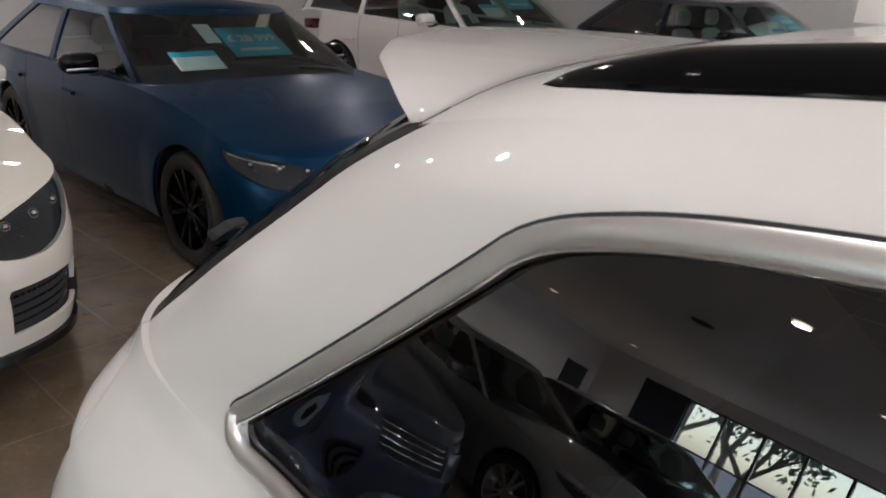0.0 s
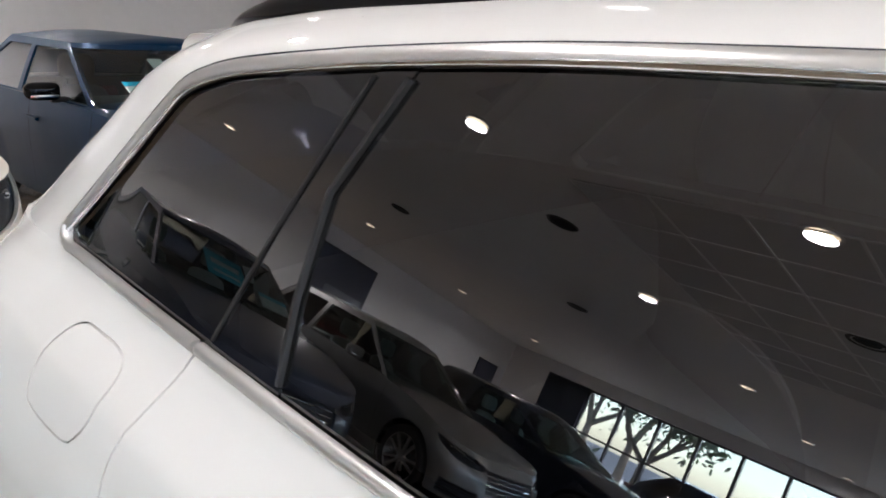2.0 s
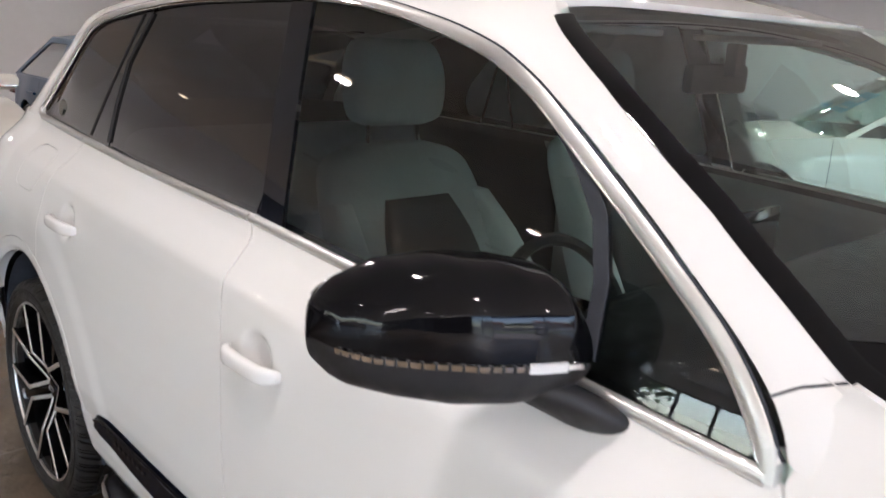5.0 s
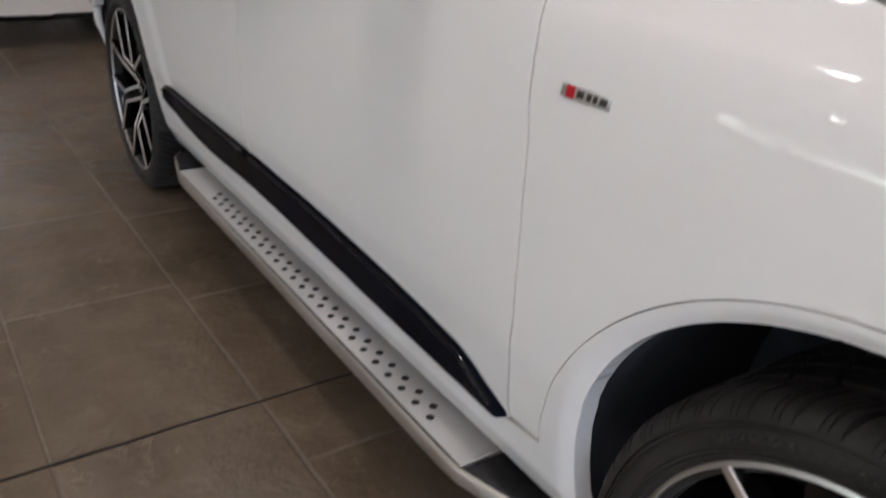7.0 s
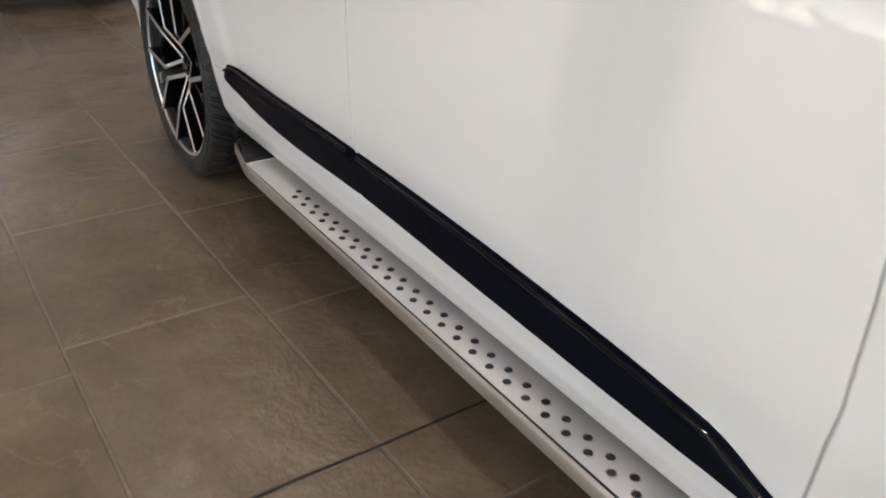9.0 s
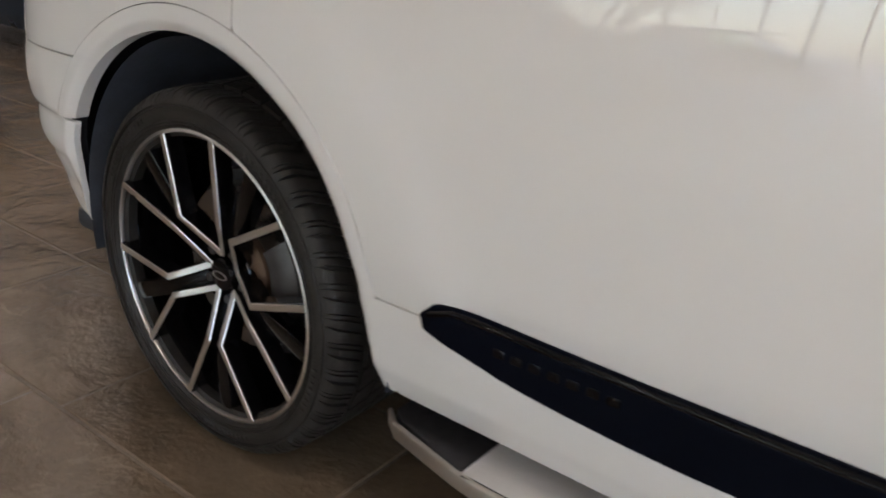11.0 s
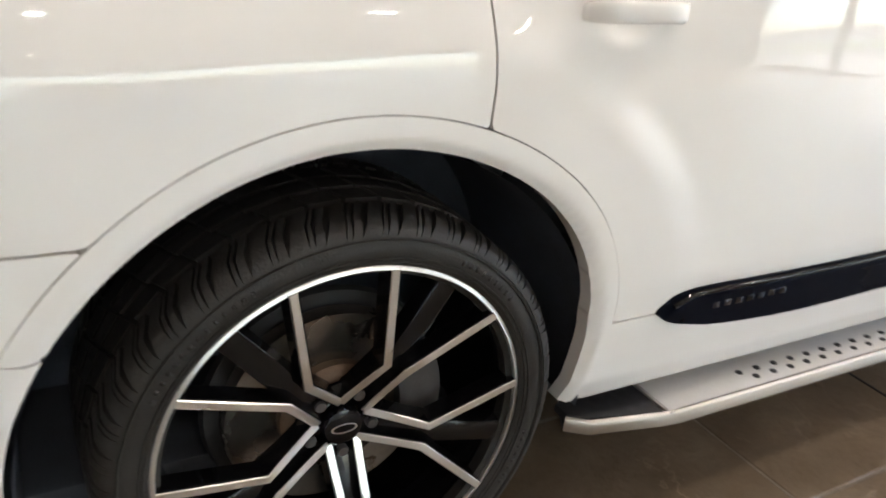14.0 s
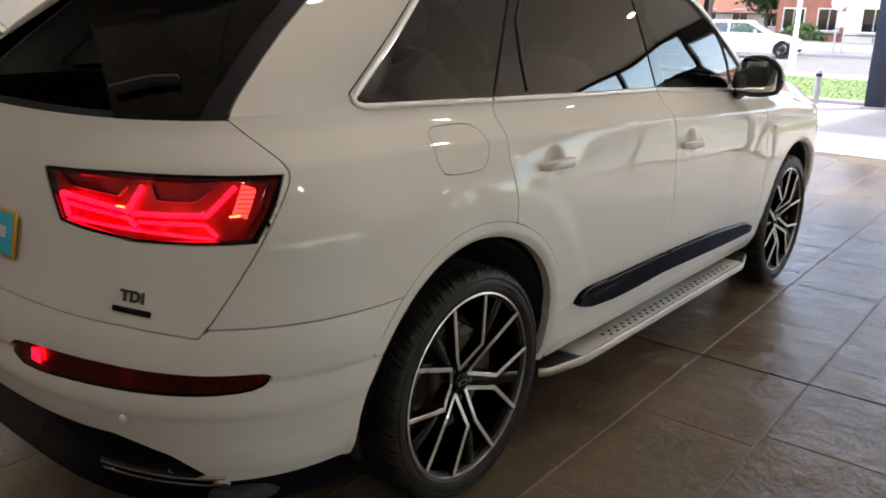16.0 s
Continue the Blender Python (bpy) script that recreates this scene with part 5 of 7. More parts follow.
def glazing(name, along, fixed, a0, a1, n, z0, z1, rail, label):
    """A run of shop windows with posts and a rail; along 'x' or 'y'."""
    win = empty(name, label, "window", kind="structure")

    def b(p, q, d, za, zb, mat, nm, lab=""):
        if along == "x":
            bm = box(p, q, fixed - d, fixed + d, za, zb)
        else:
            bm = box(fixed - d, fixed + d, p, q, za, zb)
        return part(nm, bm, M[mat], win, lab, smooth=False)

    step = (a1 - a0) / n
    for i in range(n + 1):
        b(a0 + i * step - 0.03, a0 + i * step + 0.03, 0.05, z0, z1, "frame", "post")
    for z in (z0, rail, z1 - 0.06):
        for i in range(n):
            b(a0 + i * step + 0.031, a0 + (i + 1) * step - 0.031, 0.045, z, z + 0.05, "frame", "rail")
    for i in range(n):
        for za, zb in ((z0 + 0.05, rail), (rail + 0.05, z1 - 0.06)):
            ob = b(a0 + i * step + 0.031, a0 + (i + 1) * step - 0.031, 0.004, za, zb, "shop", "pane")
            ob.visible_shadow = False
    return win


# street side (south): white wall, navy doorway, then windows
tagged(part("wall_south_1", box(X0, -10.6, Y0 - 0.2, Y0, -0.1, CEIL), M["wall"]), "plain pale grey painted wall", "wall", kind="structure")
tagged(part("wall_south_2", box(-10.6, -9.3, Y0 - 0.2, Y0, -0.1, 2.65), M["navy"]), "dark navy clad wall beside the windows", "wall", kind="structure")
tagged(part("wall_south_3", box(-10.6, X1, Y0 - 0.2, Y0, 2.65, CEIL), M["wall"]), "pale plaster downstand over the shop windows", "wall", kind="structure")
glazing("window_1", "x", Y0 - 0.1, -9.3, X1, 18, 0.0, 2.65, 1.4, "tall shop windows in dark frames with a middle rail")
# front: open bay with windows to either side
glazing("window_2", "y", X1 + 0.1, 1.9, Y1, 9, 0.0, CEIL, 2.3, "tall shop windows in dark frames facing the street")
glazing("window_3", "y", X1 + 0.1, Y0, -3.2, 8, 0.0, CEIL, 2.3, "tall shop windows in dark frames facing the street")
tagged(part("threshold", box(X1, X1 + 0.35, -3.2, 1.9, -0.1, 0.004), M["kerb"]), "pale stone threshold of the open bay", "threshold", kind="structure")
tagged(part("lintel", box(X1, X1 + 0.2, -3.2, 1.9, CEIL - 0.25, CEIL), M["frame"]), "dark lintel over the open bay", "lintel", kind="structure")


def downlight(x, y):
    d = empty("downlight", "round white recessed ceiling downlight, lit", "lamp", pose(x, y, CEIL), group="ceiling downlights")
    part("rim", lathe([(0.085, 0.0), (0.088, -0.012), (0.105, -0.012), (0.112, 0.0)], 32, axis="z"), M["lamprim"], d)
    part("diffuser", lathe([(0.0, -0.006), (0.085, -0.006)], 32, axis="z"), M["lamp"], d, "glowing warm diffuser")
    return d


lamp_1 = downlight(*LAMPS[0])
for lx, ly in LAMPS[1:]:
    copy_thing(lamp_1, pose(lx, ly, CEIL))


def dark_fitting(x, y):
    d = empty("ceiling_speaker", "dark round recessed ceiling fitting, unlit", "ceiling fitting", pose(x, y, CEIL), group="dark ceiling fittings")
    part("rim", lathe([(0.115, 0.0), (0.118, -0.014), (0.14, -0.014), (0.15, 0.0)], 32, axis="z"), M["matt"], d)
    part("grille", lathe([(0.0, -0.012), (0.06, -0.010), (0.115, -0.004)], 32, axis="z"), M["void"], d)
    return d


fit_1 = dark_fitting(-2.7, -5.0)
for fx, fy in ((-0.6, -5.95), (-6.3, -6.1), (-4.6, -8.4), (1.6, -6.9), (3.8, -7.8), (-2.4, 1.2)):
    copy_thing(fit_1, pose(fx, fy, CEIL))

# a field of thin pale ceiling rails
lattice = empty("ceiling_grid", "thin pale metal rails in a square grid on the ceiling", "ceiling grid", pose(0, 0, CEIL))
part("tile_field", box(-2.0, 3.0, -8.2, -4.0, -0.006, 0.0), M["ceilingtile"], lattice, "grey mineral tiles", smooth=False)
for i in range(8):
    part("long_rail", box(-2.0, 3.0, -8.2 + 0.6 * i - 0.010, -8.2 + 0.6 * i + 0.010, -0.013, -0.0065), M["gridbar"], lattice, smooth=False)
for i in range(9):
    part("cross_rail", box(-2.0 + 0.6 * i - 0.010, -2.0 + 0.6 * i + 0.010, -8.21, -3.99, -0.019, -0.0135), M["gridbar"], lattice, smooth=False)


def poster(name, y0, y1, z0, z1, label):
    ob = empty(name, label, "poster", pose(X0, 0, 0))
    part("frame", box(0.001, 0.03, y0, y1, z0, z1, 0.004), M["frame"], ob)
    part("print", box(0.0305, 0.034, y0 + 0.04, y1 - 0.04, z0 + 0.04, z1 - 0.04), M["poster"], ob, "dark photographic print", smooth=False)
    part("print_band", box(0.0345, 0.036, y0 + 0.12, y1 - 0.5, z0 + 0.12, z0 + 0.35), M["posterpale"], ob, smooth=False)
    return ob


poster("poster", -10.8, -9.0, 1.4, 2.6, "dark framed photographic poster on the pale wall")
poster("poster", -16.6, -15.7, 1.1, 2.1, "small dark framed poster in the corner of the wall")
screen_tv = empty("monitor", "black wall-mounted flat monitor on the pale wall", "monitor", pose(3.4, Y1, 1.9))
part("case", box(-0.55, 0.55, -0.06, -0.001, -0.34, 0.34, 0.008), M["matt"], screen_tv)
part("screen", box(-0.53, 0.53, -0.064, -0.0605, -0.31, 0.32), M["black"], screen_tv, smooth=False)



# ---------------------------------------------------------------- lights, badges and cabin of the large car
LU, LZ = np.meshgrid(np.arange(-1.50, -0.45, 0.005), np.arange(0.945, 1.155, 0.004), indexing="ij")
lamp_d = poly_sdf(LU, LZ, to_uz(TAIL))
FU, FZ = np.meshgrid(np.arange(-1.58, -0.45, 0.006), np.arange(0.585, 0.685, 0.004), indexing="ij")
strip_r = poly_sdf(FU, FZ, smooth_outline(to_uz(REFL), 3))
M["cover"] = pane("clear_red_cover", (0.95, 0.5, 0.5))
# The bowl's weak emission stands in for spill from the light guides.
M["bowl"] = material("red_lamp_bowl", (0.19, 0.003, 0.005), 0.25, 0, 0.5, emit=0.018, scale=14, vary=0.6)
uzT = to_uz(TAIL)
c_it, c_ot, c_ob, c_ib = uzT[0], uzT[3], uzT[5], uzT[9]


def lamp_uz(s, t):
    u = (c_it[0] * (1 - s) + c_ot[0] * s) * (1 - t) + (c_ib[0] * (1 - s) + c_ob[0] * s) * t
    z = (c_it[1] * (1 - s) + c_ot[1] * s) * (1 - t) + (c_ib[1] * (1 - s) + c_ob[1] * s) * t
    return u, z


def lamp_bar(name, pts, half, mat, parent, side, label="", inset=0.02, thick=0.006):
    """A moulded bar in the lamp, following the body's curve."""
    line = []
    for (s0, t0), (s1, t1) in zip(pts, pts[1:]):
        line += [(s0 + (s1 - s0) * i / 8, t0 + (t1 - t0) * i / 8) for i in range(8)]
    line.append(pts[-1])
    ps, ns = [], []
    for s, t in line:
        p, n = on_tub(*lamp_uz(s, t), inset)
        ps.append(Vector((p.x, p.y * -side, p.z)))
        ns.append(Vector((n.x, n.y * -side, n.z)))
    return part(name, sweep(ps, ns, [(-half, -thick), (-half * 0.8, thick * 0.6), (0, thick), (half * 0.8, thick * 0.6), (half, -thick)]), M[mat], parent, label)


def flip_side(ob, side):
    if side > 0:
        ob.scale = (1, -1, 1)
    return ob


for side in (-1, 1):
    tail = new("tail_light")
    tail.parent = suv
    tail.empty_display_size = 0.1
    tagged(tail, "lit red tail light with glowing branched light guides")
    flip_side(part("lamp_bowl", skin(tub(LU, LZ, 0.034), lamp_d + 0.002, 0.0), M["bowl"], tail, "red lamp bowl with the light guide spill as a faint glow"), side)
    flip_side(part("lamp_border", skin(tub(LU, LZ, 0.002), mx(lamp_d + 0.003, -lamp_d - 0.009), 0.02, inward), M["black"], tail, "black lamp border"), side)
    flip_side(part("lamp_cover", skin(tub(LU, LZ, 0.003), lamp_d + 0.009, 0.0), M["cover"], tail, "clear red cover"), side)
    for pts, h in (([(0.03, 0.50), (0.18, 0.57), (0.335, 0.64), (0.40, 0.20)], 0.0062), ([(0.03, 0.50), (0.035, 0.90)], 0.0048), ([(0.05, 0.67), (0.34, 0.76), (0.385, 0.90)], 0.0046),
                   ([(0.36, 0.67), (0.70, 0.62), (0.80, 0.17)], 0.0062), ([(0.39, 0.80), (0.70, 0.76), (0.79, 0.94)], 0.0046)):
        lamp_bar("light_guide", pts, h, "redlight", tail, side, "glowing red light guide")
    lamp_bar("lower_guide", [(0.04, 0.93), (0.40, 0.94), (0.78, 0.97)], 0.0036, "redlight", tail, side)
    for pts in ([(0.05, 0.16), (0.10, 0.34), (0.30, 0.40), (0.34, 0.22)], [(0.44, 0.18), (0.47, 0.42), (0.64, 0.42), (0.70, 0.22)]):
        lamp_bar("inner_bezel", pts, 0.004, "redlens", tail, side, inset=0.026)
    lamp_bar("top_band", [(0.03, 0.10), (0.5, 0.10), (0.96, 0.12)], 0.006, "redlens", tail, side, inset=0.028)
    # The patch gets its brightness from emission, not from reflected light.
    lamp_bar("reflex_patch", [(0.865, 0.18), (0.86, 0.62)], 0.018, "litpatch", tail, side, "pink-red reflex patch brightened by its own emission", inset=0.022, thick=0.003)
    lamp_bar("side_band", [(0.955, 0.12), (0.95, 0.90)], 0.008, "redlens", tail, side, inset=0.022, thick=0.003)
    for k in range(6):
        lamp_bar("reflex_rib", [(0.82 + 0.004 * k, 0.22 + 0.07 * k), (0.905, 0.22 + 0.07 * k)], 0.0012, "darklens", tail, side, inset=0.019, thick=0.001)
    # Glints are drawn as short bars that emit amber.
    lamp_bar("bulb_glint", [(0.81, 0.62), (0.86, 0.60)], 0.003, "amber", tail, side, "small amber glint drawn as a glowing bar", inset=0.016)
    lamp_bar("bulb_glint", [(0.29, 0.56), (0.32, 0.57)], 0.002, "amber", tail, side, inset=0.014)

# reflector strips low in the bumper
uzR = to_uz(REFL)
for side in (-1, 1):
    strip = new("bumper_reflector")
    strip.parent = suv
    strip.empty_display_size = 0.1
    tagged(strip, "long dark red bumper reflector with a lit red end")
    flip_side(part("reflector_bed", skin(tub(FU, FZ, 0.014), strip_r + 0.001, 0.0), M["darklens"], strip), side)
    flip_side(part("reflector_rim", skin(tub(FU, FZ, 0.004), mx(strip_r + 0.0005, -strip_r - 0.005), 0.01, inward), M["black"], strip), side)
    flip_side(part("reflector_cover", skin(tub(FU, FZ, 0.005), strip_r + 0.005, 0.0), M["cover"], strip), side)
    u_in, u_out = min(u for u, z in uzR), max(u for u, z in uzR)
    for f, h, mat, nm in ((0.07, 0.013, "redlight", "lit_bulb"), (0.44, 0.018, "red", "inner_lens"), (0.63, 0.035, "redlens", "square_reflex"), (0.80, 0.10, "redlens", "outer_reflex")):
        uc = u_in + (u_out - u_in) * f
        flip_side(part(nm, skin(tub(FU, FZ, 0.011), mx(strip_r + (0.020 if mat == "redlight" else 0.010), np.abs(FU - uc) - h), 0.0), M[mat], strip), side)

# sensor caps and lettering at the rear
for sx, sz in ((-1.22, 0.52),):
    for side in (-1, 1):
        p, n = on_tub(sx, sz)
        bm = lathe([(0.0, 0.003), (0.0095, 0.003), (0.0115, 0.0015), (0.012, -0.004)], 20, axis="z")
        m = n.to_track_quat("Z", "Y").to_matrix().to_4x4()
        m.translation = p
        ob = part("parking_sensor", bm, M["paint"], suv, "small white sensor cap")
        ob.matrix_basis = Matrix.Diagonal((1, -side, 1, 1)) @ m


def on_gate(u, z, lift=0.002):
    """A frame on the body's rear: x along the surface towards the car's right side, z out."""
    p, n = on_tub(u, z)
    ax = Vector((0, -1, 0))
    ax = (ax - n * ax.dot(n)).normalized()
    m = Matrix((ax, n.cross(ax), n)).transposed().to_4x4()
    m.translation = p + n * lift
    return m


def gate_u(y, z):
    us = np.linspace(-1.6, -0.3, 400)
    return float(us[np.abs(-tub(us, us * 0 + z)[:, 1] - y).argmin()])


badge_2 = new("model_badge")
badge_2.parent = suv
badge_2.empty_display_size = 0.1
tagged(badge_2, "chrome model lettering over a dark bar")
bu = gate_u(0.637, 0.84)
lettering("letters", "TDI", 0.037, "caliper", on_gate(bu, 0.843), badge_2, "chrome letters", 0.002, space=1.12, bold=0.0014)
ob = part("name_bar", box(-0.052, 0.052, -0.0075, 0.0075, 0, 0.004, 0.002), M["black"], badge_2, "dark name bar")
ob.matrix_basis = on_gate(bu, 0.810, 0.001)

# number plate panel: plain bars stand for its writing
plate = new("rear_plate")
plate.parent = suv
plate.empty_display_size = 0.1
tagged(plate, "blue dealer's card plate with an amber edge")
m0 = on_gate(gate_u(0.0, 0.93), 0.932, 0.004)
plate.matrix_basis = m0
part("backing", box(-0.26, 0.244, -0.062, 0.062, 0, 0.006, 0.003), M["amberplate"], plate, "amber plate edge")
part("card", box(-0.245, 0.232, -0.055, 0.055, 0.0062, 0.009, 0.002), M["cyan"], plate, "blue card")
for k, (b0, b1) in enumerate(((-0.20, -0.09), (-0.07, 0.05), (0.07, 0.20))):
    part("writing_bar", box(b0, b1, -0.012, 0.018, 0.0092, 0.0100), M["paper"], plate, smooth=False)

# bars that stand for the raised lettering on the sill strip
for side in (-1, 1):
    for k in range(7):
        x = 0.72 + 0.030 * k
        q, n = on_tub(x, 0.503, -0.0125)
        ob = part("raised_bar", box(-0.009, 0.009, -0.002, 0.002, -0.007, 0.007, 0.001), M["black"], suv)
        ob.matrix_basis = pose(q.x, q.y * -side, q.z)

# exhaust trims in the diffuser
for side in (-1, 1):
    for zz, h in ((0.345, 0.005), (0.322, 0.004)):
        us = np.linspace(gate_u(0.46, zz), gate_u(0.78, zz), 20)
        pn = [on_tub(u, zz - 0.02 * (u - us[0]), 0.024) for u in us]
        part("exhaust_trim", sweep([Vector((p.x, p.y * -side, p.z)) for p, _ in pn], [Vector((n.x, n.y * -side, n.z)) for _, n in pn], [(-h, -0.006), (-h * 0.7, 0.006), (h * 0.7, 0.006), (h, -0.006)]), M["bright"], suv, "polished exhaust trim bar")

# rear wiper
pn = [on_house(x, z) for x, z in ((-0.935, 1.30), (-0.90, 1.31), (-0.84, 1.325), (-0.78, 1.33))]
part("wiper_blade", sweep([p + n * 0.02 for p, n in pn], [n for _, n in pn], [(-0.006, -0.01), (-0.004, 0.006), (0.004, 0.006), (0.006, -0.01)]), M["matt"], suv)


# cabin
M["doorcard"] = material("grey_door_lining", (0.42, 0.46, 0.46), 0.6, 0, scale=9, vary=0.12, bump=0.1)
panel("door_lining", mx(0.62 - TX, TX - 2.25, 0.48 - TZ, below_belt + 0.012), M["doorcard"], "pale grey inner door lining", P=tub(TU, TZ, 0.075), depth=0.0)


def cushion(name, sections, mat, parent, n=28, label="", sq=3.2):
    """A padded form through (centre, half width, half depth, tilt) sections; the depth runs along x."""
    bm = bmesh.new()
    rings = []
    q = [np.array((*c, w, d)) for c, w, d in sections]
    q = [q[0]] + q + [q[-1]]
    fine = [0.5 * (2 * b + (c - a) * t + (2 * a - 5 * b + 4 * c - d) * t * t + (3 * b - a - 3 * c + d) * t ** 3)
            for a, b, c, d in zip(q, q[1:], q[2:], q[3:]) for t in (0, 0.25, 0.5, 0.75)] + [q[-1]]
    for cx, cy, cz, hw, hd in fine:
        ring = []
        for k in range(n):
            a = 2 * math.pi * k / n
            c, s = math.cos(a), math.sin(a)
            ring.append(bm.verts.new((cx + hd * math.copysign(abs(c) ** (2 / sq), c), cy + hw * math.copysign(abs(s) ** (2 / sq), s), cz)))
        rings.append(ring)
    for a, b in zip(rings, rings[1:]):
        for j in range(n):
            bm.faces.new((a[j], a[(j + 1) % n], b[(j + 1) % n], b[j]))
    bm.faces.new(rings[0][::-1])
    bm.faces.new(rings[-1])
    return part(name, sharp(bm, 60), mat, parent, label)


def front_seat(parent, x, y, k=0.0, mat="seat"):
    seat = new("front_seat")
    seat.parent = parent
    seat.empty_display_size = 0.1
    tagged(seat, "grey leather front seat with a headrest on steel posts")
    seat.matrix_basis = pose(x, y, k)
    cushion("backrest", [((0.34, 0, 0.62), 0.20, 0.04), ((0.33, 0, 0.66), 0.24, 0.07), ((0.25, 0, 0.86), 0.26, 0.07), ((0.14, 0, 1.10), 0.255, 0.06), ((0.06, 0, 1.26), 0.235, 0.052), ((0.035, 0, 1.315), 0.19, 0.045), ((0.025, 0, 1.34), 0.10, 0.03)], M[mat], seat)
    cushion("backrest_panel", [((0.335, 0, 0.72), 0.12, 0.05), ((0.312, 0, 0.86), 0.15, 0.04), ((0.205, 0, 1.10), 0.14, 0.03), ((0.135, 0, 1.22), 0.10, 0.015)], M["darkseat"], seat, label="dark perforated leather panel")
    cushion("headrest", [((0.03, 0, 1.385), 0.09, 0.03), ((0.035, 0, 1.41), 0.135, 0.05), ((0.03, 0, 1.50), 0.145, 0.055), ((0.02, 0, 1.57), 0.125, 0.045), ((0.015, 0, 1.59), 0.09, 0.03)], M[mat], seat)
    for s in (-1, 1):
        part("headrest_post", lathe([(0.006, 1.31), (0.006, 1.40)], 10, axis="z"), M["bright"], seat, "bright steel post").location = (0.03, 0.078 * s, 0)
        cushion("side_bolster", [((0.37, 0.235 * s, 0.64), 0.03, 0.06), ((0.31, 0.25 * s, 0.86), 0.045, 0.085), ((0.20, 0.245 * s, 1.08), 0.04, 0.07), ((0.12, 0.22 * s, 1.22), 0.022, 0.03)], M[mat], seat)
    cushion("seat_cushion", [((0.58, 0, 0.46), 0.22, 0.25), ((0.58, 0, 0.50), 0.26, 0.29), ((0.58, 0, 0.60), 0.265, 0.29), ((0.58, 0, 0.64), 0.23, 0.25)], M[mat], seat)
    return seat


front_seat(suv, 1.12, -0.41)
front_seat(suv, 1.12, 0.41)
cushion("rear_bench", [((0.42, 0, 0.55), 0.46, 0.22), ((0.42, 0, 0.72), 0.48, 0.26), ((0.12, 0, 0.90), 0.49, 0.10), ((0.06, 0, 0.95), 0.62, 0.09), ((0.02, 0, 1.18), 0.64, 0.08), ((0.0, 0, 1.24), 0.58, 0.05)], M["seat"], suv, label="grey leather rear bench")
part("cabin_floor", box(-0.6, 2.9, -0.49, 0.49, 0.40, 0.44), M["void"], suv)
bm = bmesh.new()
dx, dy = np.meshgrid(np.linspace(1.86, 2.66, 24), np.linspace(-0.78, 0.78, 41), indexing="ij")
dz = 1.12 + 0.055 * ease(dx, 1.86, 1.98) + 0.035 * np.exp(-((dy + 0.40) / 0.2) ** 2) * (1 - ease(dx, 2.0, 2.4)) + 0.04 * (dx - 1.98).clip(0) - 0.05 * np.abs(dy / 0.78) ** 6
part("dashboard_top", skin(np.stack([dx + 0.05 * (1 - dy**2 / 0.6), dy, dz], -1), dx * 0 - 1.0, 0.30, lambda c: Vector((-0.25, 0, -1))), M["dash"], suv, "dark grey padded dashboard")
part("dash_display", box(1.90, 1.915, -0.10, 0.12, 1.16, 1.27, 0.006), M["black"], suv, "thin black centre display")
bm = lathe([(0.172, 0.0), (0.178, -0.012), (0.19, -0.015), (0.198, -0.008), (0.2, 0.004), (0.192, 0.014), (0.178, 0.012)], 48, axis="x", closed=True)
wheel_s = part("steering_wheel", bm, M["darkseat"], suv, "dark leather steering wheel")
wheel_s.matrix_basis = pose(1.74, -0.40, 1.03, 0, -24, 0)
part("steering_hub", lathe([(0.0, -0.03), (0.06, -0.025), (0.07, 0.0), (0.05, 0.05)], 24, axis="x"), M["dash"], wheel_s)
for a in (0, 180, 270):
    c, s = math.cos(radians(a)), math.sin(radians(a))
    bm = box(-0.008, 0.012, 0.055, 0.185, -0.018, 0.018, 0.006)
    ob = part("steering_spoke", bm, M["dash"], wheel_s)
    ob.matrix_basis = pose(0, 0, 0, a, 0, 0)
part("headliner", skin(RP - np.array([0, 0, 0.045]), mx(np.abs(RPY) - RW + 0.05, RX - 1.80, -0.20 - RX), 0.0), M["liner"], suv, "grey fabric headliner")
for s in (-1, 1):
    part("sun_visor", box(1.58, 1.76, s * 0.20 if s > 0 else -0.55, 0.55 if s > 0 else -0.20, 1.625, 1.640, 0.006), M["liner"], suv)
part("mirror_foot", box(1.80, 1.83, -0.02, 0.02, 1.55, 1.62, 0.004), M["matt"], suv)
part("cabin_mirror", box(1.76, 1.79, -0.12, 0.12, 1.51, 1.575, 0.012), M["matt"], suv, "black cabin mirror")
part("windscreen_sticker", box(2.345, 2.347, -0.10, 0.02, 1.27, 1.33), M["paper"], suv, smooth=False)


